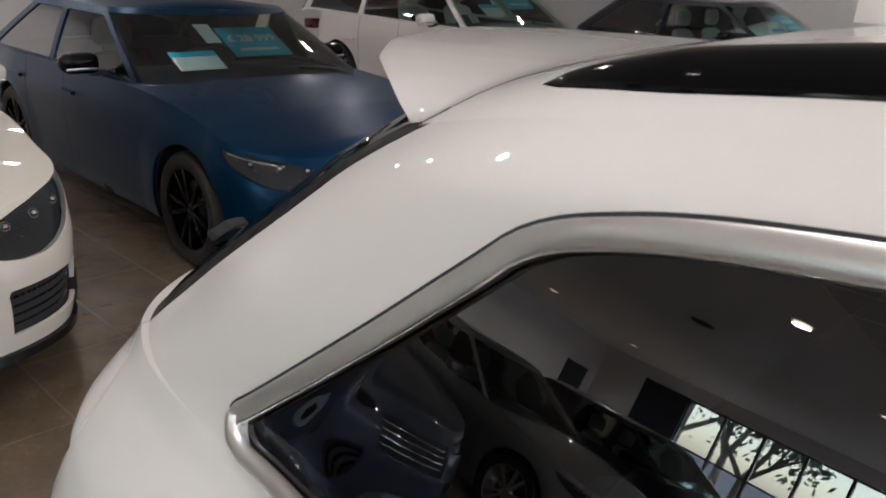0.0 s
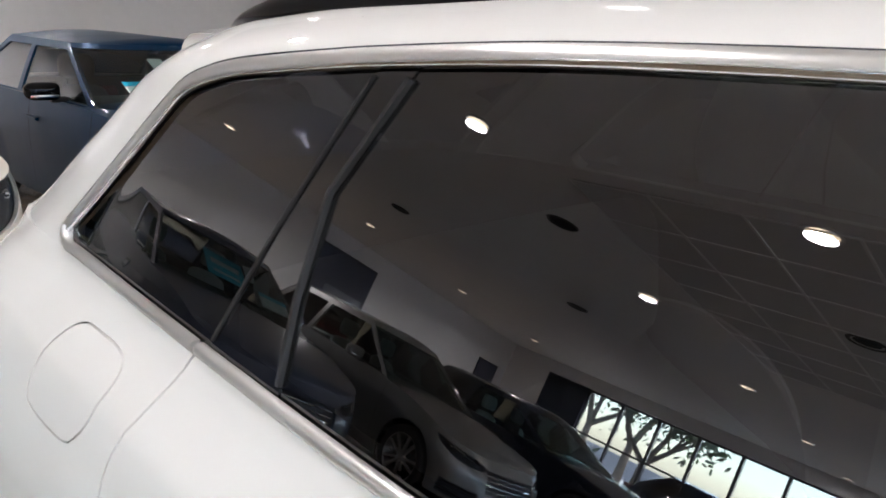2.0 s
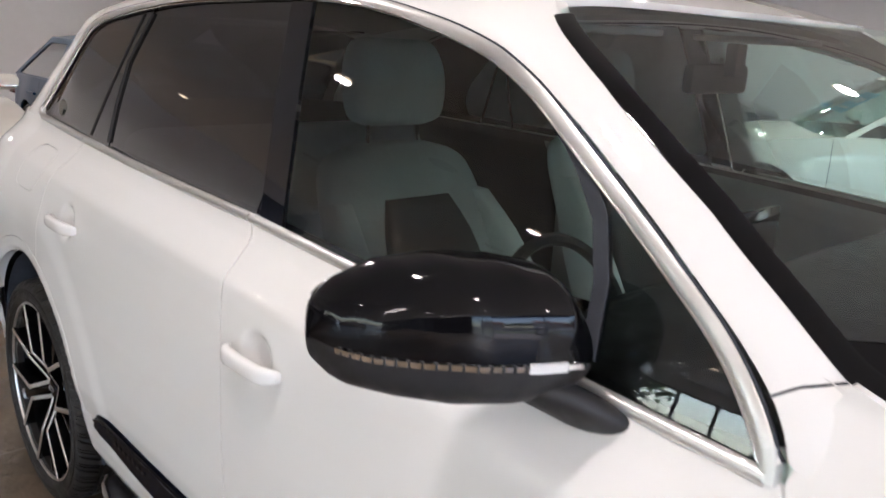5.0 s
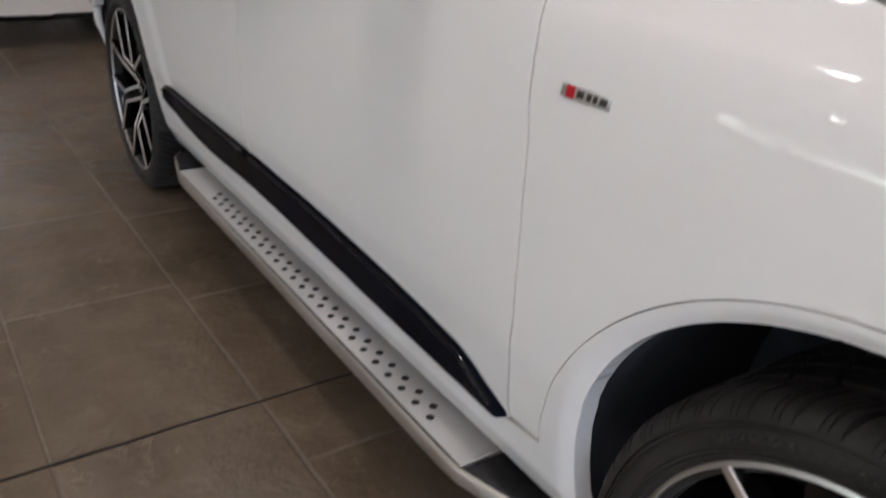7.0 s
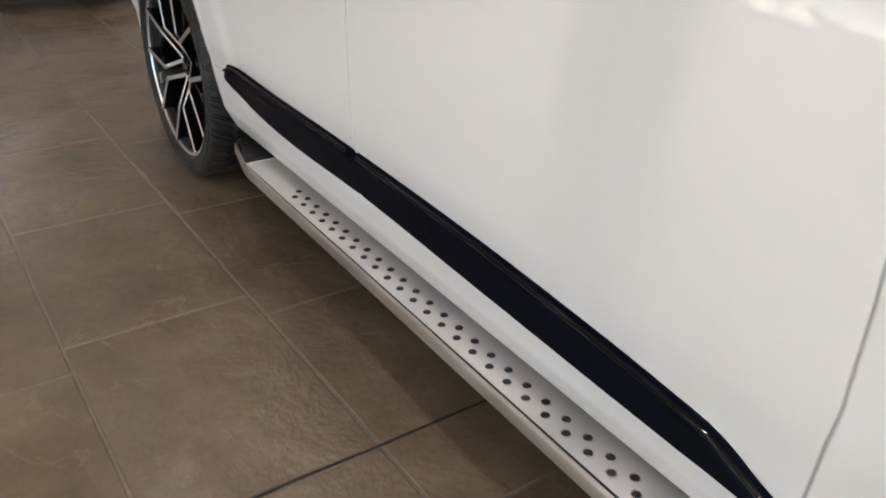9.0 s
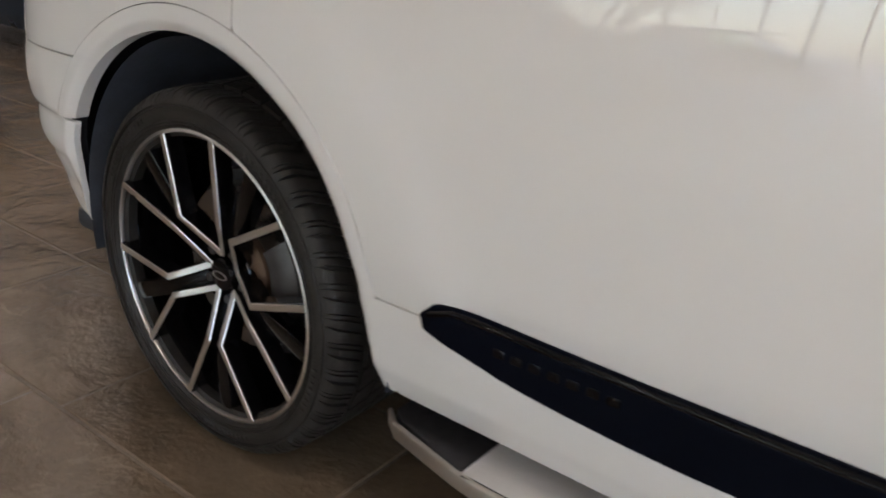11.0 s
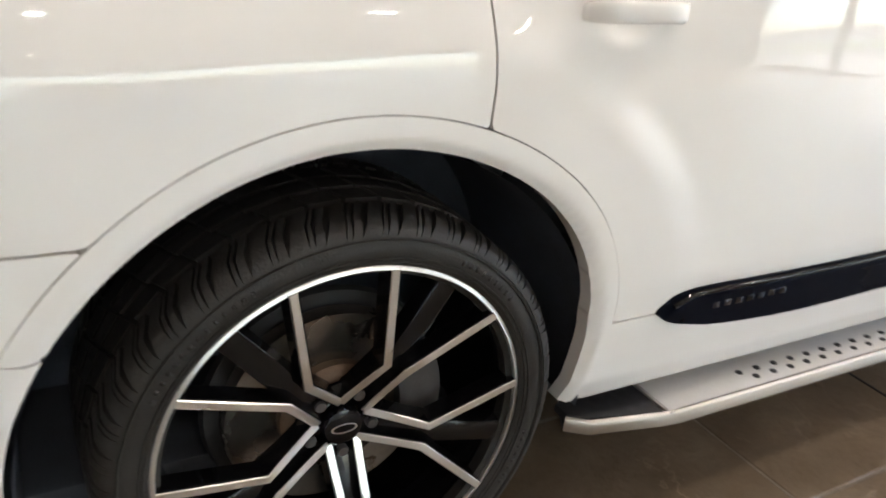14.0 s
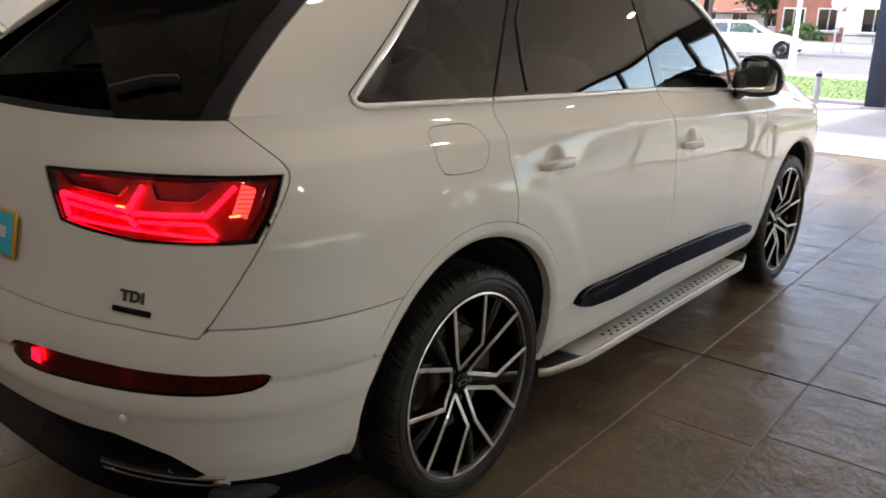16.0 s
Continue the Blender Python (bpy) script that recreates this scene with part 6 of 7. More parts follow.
# ---------------------------------------------------------------- the other cars in the showroom
def plain_wheel(parent, x, y, r, dark=True, turn=0):
    """A road wheel with ten spokes; its outer face looks away from the car's middle."""
    s = 1 if y > 0 else -1
    wh = new("wheel")
    wh.parent = parent
    wh.empty_display_size = 0.1
    wh.matrix_basis = pose(x, y, r, 0, turn, 180 if s > 0 else 0)
    tyre = part("tyre", lathe([(r * 0.72, 0.10), (r * 0.80, 0.112), (r * 0.93, 0.110), (r * 0.985, 0.09), (r, 0.06), (r, -0.06), (r * 0.985, -0.09), (r * 0.93, -0.110), (r * 0.80, -0.112), (r * 0.72, -0.10)], 48, closed=True), M["rubber"], wh)
    rim = part("rim", lathe([(r * 0.73, -0.103), (r * 0.70, -0.098), (r * 0.67, -0.06), (r * 0.66, 0.08)], 48), M["rimblack" if dark else "alu"], wh)
    part("brake_disc", lathe([(0.0, -0.02), (r * 0.5, -0.02)], 32), M["disc"], wh)
    part("hub_cap", lathe([(0.0, -0.088), (0.03, -0.086), (0.05, -0.078), (0.07, -0.06)], 24), M["rimblack" if dark else "alu"], rim)
    for k in range(10):
        a = radians(36 * k + (9 if k % 2 else -9) * 0.5)
        bm = box(0.04, r * 0.70, -0.088, -0.055, -0.013, 0.013, 0.004)
        for v in bm.verts:
            v.co.y -= 0.012 * v.co.x / r
        ob = part("spoke", bm, M["rimblack" if dark else "alu"], rim)
        ob.matrix_basis = Matrix.Rotation(-a, 4, "Y")


def other_car(label, m, paint, wb=2.8, fo=0.82, ro=0.95, W=0.91, belt0=0.96, belt1=0.98, nose=0.72, deck=0.95, roof=1.42, xs0=-0.62, xs1=-1.45, xr1=-2.75, xr0=-3.35, R=0.335,
              dark_wheels=True, lamp=None, grille=((0.0, 0.40, 0.42, 0.64), (0.46, 0.78, 0.26, 0.40)), card=True, price="", splitter=True, lamp_bowl="matt", plated=True, cabin="seat"):
    """A parked car built round its front axle, heading along x."""
    car = empty("car", label, "car", m)
    Fc, Rc, tail_x = fo - 0.62, -wb - ro + 0.55, -wb - ro
    prof = table([0.16, 0.26, 0.45, 0.62, 0.78, 0.90, 1.05], [0.93, 0.972, 0.985, 1.0, 0.992, 0.965, 0.93], 0.03)
    sh = table([tail_x, xr0, xs0, xs0 + 0.45, fo - 0.35, fo], [deck - 0.04, belt1, belt0, belt0 - 0.035, nose + 0.08, nose], 0.10)
    U, T = np.meshgrid(np.arange(Rc - 1.0, Fc + 1.0001, 0.025), np.linspace(0, 1, 34), indexing="ij")

    def surf(u, z, inset=0.0):
        uu = np.clip(u, Rc, Fc)
        top = sh(uu)
        w = W * prof(z * 0.92 / top * np.where(u > -0.5, 1.0, 1.0)) - 0.03 * ease(u, -0.4, Fc) - 0.05 * ease(-u, wb - 0.2, wb + 0.6)
        for ax in (0.0, -wb):
            w = w + 0.010 * (1 - ease(np.hypot(uu - ax, z - R), 0.38, 0.6))
        x, y = np.array(u, float), w
        c, s = corner((u - Fc) / 1.0, 2.5)
        nx = fo - 0.14 * ease(z, 0.50, nose + 0.12) - 0.03 * (1 - ease(z, 0.2, 0.4))
        x = np.where(u > Fc, Fc + (nx - Fc) * s, x)
        y = np.where(u > Fc, w * c, y)
        c, s = corner((Rc - u) / 1.0, 2.6)
        tx = tail_x + 0.08 * ease(z, 0.6, 1.0)
        x = np.where(u < Rc, Rc + (tx - Rc) * s, x)
        y = np.where(u < Rc, w * c, y)
        if inset:
            cx = np.clip(x, tail_x + 0.6, fo - 0.6)
            d = np.hypot(x - cx, y) + 1e-9
            x, y = x - (x - cx) / d * inset, y - y / d * inset
        return np.stack([x, -y, z + 0 * x], -1)

    top = sh(surf(U, U * 0 + 0.6)[..., 0])
    Z = 0.19 + T * (top - 0.19)
    P = surf(U, Z)
    X = P[..., 0]
    arches = np.minimum(np.hypot(X, np.maximum(Z - R, 0)), np.hypot(X + wb, np.maximum(Z - R, 0))) - R - 0.045
    inw = lambda co: (Vector((min(max(co.x, tail_x + 0.6), fo - 0.6), 0, co.z)) - co).normalized()
    lamp = lamp or [(Fc + 0.20, nose + 0.045), (Fc + 0.48, nose + 0.010), (Fc + 0.76, nose - 0.05), (Fc + 0.74, nose - 0.115), (Fc + 0.50, nose - 0.10), (Fc + 0.30, nose - 0.03)]
    lamp_d = poly_sdf(U, Z, smooth_outline(lamp, 2))
    holes = [lamp_d]
    for y0, y1, z0, z1 in grille:
        yy = np.where(U > Fc, np.abs(P[..., 1]), 9.0)
        holes.append(mx(y0 - yy, yy - y1, z0 - Z, Z - z1))
    seams = [-0.02 + xs0 + 0.10, -wb + 0.42, (xs0 - wb) / 2 + 0.05]
    G = mx(-arches, *[-h for h in holes], -1 + 0 * U)
    part("body", mirror_bm(skin(P, G, 0.02, inw)), M[paint], car, smooth=False)
    bm = skin(surf(U, Z, 0.03), mx(-arches, -1 + 0 * U), 0.0)
    part("inner_liner", mirror_bm(bm), M["void"], car)
    # bonnet, boot lid
    def deck_rows(u0, u1, name, crown):
        us = np.arange(u0, u1 + 1e-6, 0.03)
        e = surf(us, sh(surf(us, us * 0 + 0.6)[..., 0]))
        s = np.linspace(-1, 1, 25)
        PP = np.stack([np.repeat(e[:, :1], 25, 1), -e[:, 1:2] * s, e[:, 2:] + crown * (1 - s**2) * np.clip(np.abs(e[:, 1:2]) / W * 1.4, 0, 1)], -1)
        return part(name, skin(PP, PP[..., 0] * 0 - 1, 0.0), M[paint], car, smooth=False)
    deck_rows(xs0 - 0.10, Fc + 1.0, "bonnet", 0.055)
    if xr0 - 0.05 > tail_x + 0.15:
        deck_rows(Rc - 1.0, max(xr0 + 0.06, Rc - 0.9), "boot_lid", 0.03)

    def surf_line(pts, shape, mat, name, lab="", sides=(-1, 1), inset=0.0):
        for sd in sides:
            ps, ns = [], []
            for u, z in pts:
                q = surf(np.array([u]), np.array([z]), inset)[0]
                a, b = surf(np.array([u + 0.01]), np.array([z]), inset)[0], surf(np.array([u]), np.array([z + 0.01]), inset)[0]
                n = Vector(a - q).cross(Vector(b - q)).normalized()
                n = n if n.y * q[1] > 0 or abs(q[1]) < 0.02 else -n
                if u > Fc + 0.9:
                    n = Vector((1, 0, 0))
                ps.append(Vector((q[0], -q[1] * sd, q[2])))
                ns.append(Vector((n.x, -n.y * sd, n.z)))
            part(name, sweep(ps, ns, shape), M[mat], car, lab)

    for sx in seams:
        surf_line([(sx - 0.03 * (z - 0.5) ** 2, z) for z in np.linspace(0.30, float(sh(sx)) - 0.01, 12)], [(-0.0025, -0.004), (-0.0025, 0.0008), (0.0025, 0.0008), (0.0025, -0.004)], "void", "door_seam")
    for hx in (-1.55, -wb + 0.25):
        surf_line([(hx - 0.10 + 0.02 * k, 0.80) for k in range(11)], [(-0.014, 0.002), (-0.010, 0.028), (0.010, 0.028), (0.014, 0.002)], paint, "door_handle")
    # lamps
    for sd in (-1, 1):
        hl = new("headlight")
        hl.parent = car
        hl.empty_display_size = 0.1
        tagged(hl, "clear headlight with bright projector units")
        for nm, ins, mat, g in (("lamp_bowl", 0.05, lamp_bowl, lamp_d), ("lamp_cover", 0.001, "lens", lamp_d + 0.002)):
            ob = part(nm, skin(surf(U, Z, ins), g, 0.0), M[mat], hl)
            if sd > 0:
                ob.scale = (1, -1, 1)
        lu, lz = sum(p[0] for p in lamp) / len(lamp), sum(p[1] for p in lamp) / len(lamp)
        for du in (-0.10, 0.06, 0.19):
            q = surf(np.array([lu + du]), np.array([lz + 0.012 - 0.12 * du]), 0.035)[0]
            bm = bmesh.new()
            bmesh.ops.create_uvsphere(bm, u_segments=16, v_segments=10, radius=0.026)
            ob = part("projector", bm, M["bright"], hl)
            ob.location = (q[0], -q[1] * sd, q[2])
        surf_edge = [(lamp[0][0] + 0.06 + (lamp[2][0] - lamp[0][0] - 0.10) * k / 10, lamp[0][1] - 0.018 + (lamp[2][1] - lamp[0][1]) * k / 10) for k in range(11)]
        surf_line(surf_edge, [(-0.006, -0.004), (-0.004, 0.004), (0.004, 0.004), (0.006, -0.004)], "bright", "lamp_strip", "bright light strip", (sd,), 0.02)
    # grille and intakes
    for k, (y0, y1, z0, z1) in enumerate(grille):
        g = holes[1 + k]
        bm = skin(surf(U, Z, 0.045), g - 0.012, 0.0)
        part("grille_backing" if k == 0 else "intake_backing", mirror_bm(bm), M["void"], car)
        for j in range(1, 5):
            z = z0 + (z1 - z0) * j / 5
            us = [u for u in np.linspace(Fc, Fc + 1.0, 60) if y0 <= abs(float(surf(np.array([u]), np.array([z]))[0][1])) <= y1]
            if len(us) > 3:
                surf_line([(u, z) for u in us], [(-0.006, -0.02), (-0.006, 0.0), (0.006, 0.0), (0.006, -0.02)], "black" if k or paint == "paint2" else "bright", "grille_bar" if k == 0 else "intake_bar", inset=0.03)
    if splitter:
        us = np.linspace(Fc - 0.15, Fc + 1.0, 40)
        surf_line([(u, 0.20) for u in us], [(-0.02, -0.06), (-0.012, 0.03), (0.02, 0.022), (0.022, -0.06)], "black", "splitter", "gloss black lower splitter")
    if plated:
        pl = part("front_plate", box(fo - 0.035, fo + 0.012, -0.26, 0.26, 0.375, 0.485, 0.003), M["paper"], car, "plain white plate with dark bars")
        for k in range(4):
            part("writing_bar", box(fo + 0.0125, fo + 0.0145, -0.2 + 0.1 * k, -0.13 + 0.1 * k, 0.40, 0.46), M["matt"], pl, smooth=False)
    # cabin above the waist
    hgt = roof - belt0

    def house_o(u, t, inset=0.0):
        fa, ra = xs0 + (xs1 - xs0) * t, xr0 + (xr1 - xr0) * t
        uu = np.clip(u, ra, fa)
        z0 = sh(np.clip(uu, xr0, xs0)) - 0.01
        z = z0 + (roof - z0) * t
        h = z - z0
        w = W * 0.915 - 0.33 * h - 0.18 * h * h - inset
        x, y = np.array(u, float), w
        c, s = corner((u - fa) / 0.85, 2.1)
        x = np.where(u > fa, fa + 0.34 * s, x)
        y = np.where(u > fa, w * c, y)
        c, s = corner((ra - u) / 0.85, 2.3)
        x = np.where(u < ra, ra - 0.26 * s, x)
        y = np.where(u < ra, w * c, y)
        return np.stack([x - np.where(u > fa, inset, 0), -y, z + 0 * x], -1)

    HU2, HT = np.meshgrid(np.arange(xr0 - 0.86, xs0 + 0.86, 0.025), np.linspace(0, 1, 22), indexing="ij")
    fa, ra = xs0 + (xs1 - xs0) * HT, xr0 + (xr1 - xr0) * HT
    HP2 = house_o(HU2, HT)
    post = (xs1 + xr1) / 2 - 0.05
    tt = (HT - 0.87) * hgt
    side_w = mx(HU2 - fa + 0.07, ra + 0.10 - HU2, 0.04 * hgt - HT * hgt, tt)
    front_w = mx(fa + 0.04 - HU2, tt - 0.02, 0.0 - HT)
    rear_w = mx(HU2 - ra + 0.06, tt, 0.03 - HT)
    glass = np.minimum(np.minimum(mx(side_w, -(np.abs(HU2 - post) - 0.04)), front_w), rear_w)
    part("cabin_frame", mirror_bm(skin(HP2, -glass, 0.03, inw)), M[paint], car, smooth=False)
    ob = part("side_window", skin(house_o(HU2, HT, 0.01), mx(side_w, post + 0.03 - HU2), 0.0), M["clear"], car, "tinted side glass")
    twin(ob)
    ob = part("rear_side_window", skin(house_o(HU2, HT, 0.01), mx(side_w, HU2 - post + 0.03), 0.0), M["privacy"], car, "dark side glass")
    twin(ob)
    part("windscreen", mirror_bm(skin(house_o(HU2, HT, 0.004), front_w - 0.004, 0.0)), M["clear"], car, "clear windscreen")
    part("rear_window", mirror_bm(skin(house_o(HU2, HT, 0.004), rear_w - 0.004, 0.0)), M["privacy"], car, "dark rear glass")
    us = np.arange(xr1 - 0.84, xs1 + 0.85, 0.03)
    e = house_o(us, us * 0 + 1.0)
    s = np.linspace(-1, 1, 25)
    PP = np.stack([np.repeat(e[:, :1], 25, 1), -e[:, 1:2] * s, e[:, 2:] - 0.006 + 0.055 * (1 - s**2) * np.clip(np.abs(e[:, 1:2]) / W * 1.6, 0, 1)], -1)
    part("roof", skin(PP, PP[..., 0] * 0 - 1, 0.0), M[paint], car, smooth=False)
    part("cowl", box(xs0 - 0.2, xs0 + 0.28, -W * 0.72, W * 0.72, belt0 - 0.08, belt0 + 0.002, 0.02), M["matt"], car)
    part("dashboard", box(xs0 - 0.75, xs0 - 0.15, -W * 0.80, W * 0.80, belt0 - 0.25, belt0 + 0.01, 0.05, 3), M["dash"], car)
    part("cabin_tub", box(xr0, xs0 - 0.2, -W * 0.84, W * 0.84, 0.22, 0.30, 0.02), M["void"], car)
    for sd in (-1, 1):
        front_seat(car, xs1 - 0.62, 0.38 * sd, -0.30 + (roof - 1.42) * 0.8, cabin)
        plain_wheel(car, 0, sd * (W - 0.13), R, dark_wheels, 13)
        plain_wheel(car, -wb, sd * (W - 0.13), R, dark_wheels, 40)
        # door mirror
        mir = new("door_mirror")
        mir.parent = car
        mir.empty_display_size = 0.1
        tagged(mir, "door mirror with a coloured cap and dark foot")
        mz, mx0 = belt0 + 0.07, xs0 - 0.50
        cushion("mirror_cap", [((mx0, sd * (W + 0.06), mz - 0.055), 0.09, 0.035), ((mx0, sd * (W + 0.07), mz - 0.03), 0.115, 0.055), ((mx0, sd * (W + 0.075), mz + 0.03), 0.12, 0.06), ((mx0, sd * (W + 0.07), mz + 0.06), 0.10, 0.04), ((mx0, sd * (W + 0.07), mz + 0.07), 0.07, 0.02)], M["black" if paint in ("blue", "darkpaint") else paint], mir)
        part("mirror_strip", box(mx0 + 0.045, mx0 + 0.064, min(sd * (W - 0.02), sd * (W + 0.17)), max(sd * (W - 0.02), sd * (W + 0.17)), mz - 0.035, mz - 0.015, 0.004), M["bright"], mir, "bright strip")
        part("mirror_foot", box(mx0 - 0.03, mx0 + 0.03, min(sd * (W - 0.10), sd * (W + 0.02)), max(sd * (W - 0.10), sd * (W + 0.02)), mz - 0.075, mz - 0.035, 0.01), M["matt"], mir)
        part("tail_light", box(tail_x - 0.0, tail_x + 0.20, min(sd * 0.50, sd * (W - 0.10)), max(sd * 0.50, sd * (W - 0.10)), deck - 0.24, deck - 0.12, 0.02), M["redlens"], car, "red tail light")
    if card:
        slope = math.degrees(math.atan2(hgt, xs0 - xs1))
        pc = empty("price_card", "cyan printed price card behind a windscreen", "price card", m @ pose((xs0 + xs1) / 2 + 0.20, 0.10, belt0 + hgt * 0.52, 0, 0, 0) @ Euler((radians(slope), 0, radians(90))).to_matrix().to_4x4(), group="price cards")
        part("card", box(-0.22, 0.22, -0.17, 0.17, -0.006, 0.0, 0.002), M["cyan"], pc)
        if price:
            lettering("price", price, 0.105, "paper", pose(0, 0.03, 0.002), pc, "white printed price", 0.0006, bold=0.004)
        else:
            part("writing_bar", box(-0.16, 0.16, 0.0, 0.07, 0.0005, 0.0015), M["paper"], pc, smooth=False)
        part("writing_bar", box(-0.15, 0.15, -0.11, -0.08, 0.0005, 0.0015), M["paper"], pc, smooth=False)
        for k, (px, py, hx, hy, cy) in enumerate(((-0.52, -0.20, 0.16, 0.10, True), (-0.30, 0.10, 0.055, 0.11, False))):
            sheet = empty("paper_sheet", "white printed sheet lying behind a windscreen", "paper", pc.matrix_basis @ pose(px, py, 0.004))
            part("sheet", box(-hx, hx, -hy, hy, -0.002, 0.0), M["paper"], sheet, smooth=False)
            if cy:
                part("heading_bar", box(-hx, hx, hy * 0.45, hy, 0.0005, 0.0015), M["cyan"], sheet, smooth=False)
    return car


other_car("metallic blue coupe with a cyan price card and black wheels", pose(-3.88, 1.85, 0), "blue", wb=2.8, fo=0.84, ro=0.98, W=0.905, belt0=0.965, belt1=0.96, nose=0.70, roof=1.37, xs0=-0.62, xs1=-1.40, xr1=-2.55, xr0=-3.35, cabin="darkseat", price="£ 28 999", lamp_bowl="chromebowl",
          lamp=[(0.40, 0.755), (0.62, 0.74), (0.86, 0.70), (0.98, 0.645), (0.93, 0.575), (0.74, 0.575), (0.54, 0.655)])
other_car("white saloon with a black front splitter and open lower intakes", pose(-3.62, -0.78, 0, 0, 0, -1), "paint2", W=0.92, nose=0.76, belt0=0.97, roof=1.43,
          lamp=[(0.30, 0.845), (0.50, 0.845), (0.74, 0.80), (0.93, 0.735), (1.0, 0.66), (0.93, 0.60), (0.78, 0.585), (0.60, 0.64), (0.42, 0.75)], grille=((0.0, 0.46, 0.46, 0.72), (0.50, 0.86, 0.29, 0.48)), card=False, lamp_bowl="lampdark")
other_car("tall white estate car with dark windows and white mirrors", pose(-5.3, 6.2, 0), "paint", W=0.94, nose=0.86, belt0=1.06, belt1=1.10, deck=1.08, roof=1.66, R=0.36, xr1=-3.35, xr0=-3.62, ro=0.85, price="")
other_car("black saloon with a cyan card behind its windscreen", pose(-3.4, 9.3, 0), "darkpaint", W=0.90)
other_car("cream white hatchback with a cyan card behind its windscreen", pose(-1.0, 5.6, 0, 0, 0, 215), "paint2", W=0.90, roof=1.46, xr1=-3.0, xr0=-3.45, ro=0.7)
other_car("dark slate blue saloon with black wheels", pose(-3.9, -3.5, 0, 0, 0, -1), "slatepaint", W=0.91, plated=False)
other_car("silver hatchback with silver wheels", pose(-3.7, -6.2, 0, 0, 0, -2), "silverpaint", plated=False, W=0.88, dark_wheels=False, roof=1.45, xr1=-3.0, xr0=-3.4, ro=0.7, card=False)
other_car("black saloon with black wheels beside a silver hatchback", pose(-3.3, -8.9, 0, 0, 0, -1), "darkpaint", W=0.90, card=False, plated=False)


# ---------------------------------------------------------------- outside
tagged(part("ground", box(-400, 600, -500, 500, -0.5, -0.125), M["asphalt"]), "dark asphalt reaching the horizon", "ground", kind="structure")
tagged(part("forecourt", box(X1 + 0.35, 15.0, -40, 60, -0.124, -0.02), M["concrete"]), "pale concrete forecourt", "pavement", kind="structure")
# The yard is made pale to bounce daylight up onto the ceiling.
tagged(part("yard", box(-40, X1 + 0.34, -40, Y0 - 0.25, -0.124, -0.03), M["kerb"]), "pale concrete yard along the windows", "pavement", kind="structure")
tagged(part("grass_verge", box(15.31, 21.8, -40, 60, -0.124, 0.02), M["grass"]), "mown green grass verge", "grass", kind="structure")
tagged(part("kerb", box(15.01, 15.3, -40, 60, -0.124, 0.05, 0.02), M["kerb"]), "pale concrete kerb", "kerb", kind="structure")
tagged(part("pavement", box(21.81, 24.0, -40, 60, -0.124, 0.0), M["kerb"]), "pale concrete footway beside the road", "pavement", kind="structure")
tagged(part("road", box(24.01, 38.0, -60, 90, -0.124, -0.06), M["roadtop"] if "roadtop" in M else M["asphalt"]), "grey asphalt road with pale lines", "road", kind="structure")
for k in range(16):
    tagged(part("road_line", box(30.9, 31.05, -40 + 6 * k, -37 + 6 * k, -0.059, -0.055), M["whitepaint"], smooth=False), "worn white painted road line", "road line", group="road lines")
tagged(part("footway_far", box(38.01, 40.0, -60, 90, -0.124, 0.02), M["kerb"]), "pale footway on the far side", "pavement", kind="structure")

# grass blades on the verge
rg = random.Random(11)
gv, gf = [], []
for k in range(9000):
    x, y = 15.35 + rg.random() * 6.4, -6 + rg.random() * 22
    h, a = 0.02 + 0.03 * rg.random(), rg.random() * math.pi
    dx, dy = 0.012 * math.cos(a), 0.012 * math.sin(a)
    i = len(gv)
    gv += [(x - dx, y - dy, 0.018), (x + dx, y + dy, 0.018), (x + (rg.random() - 0.5) * 0.05, y + (rg.random() - 0.5) * 0.05, 0.02 + h)]
    gf.append((i, i + 1, i + 2))
me = bpy.data.meshes.new("grass_blades")
me.from_pydata(gv, [], gf)
me.materials.append(M["grass"])
tagged(new("grass_blades", me), "short green blades of mown grass", "grass", kind="stuff")


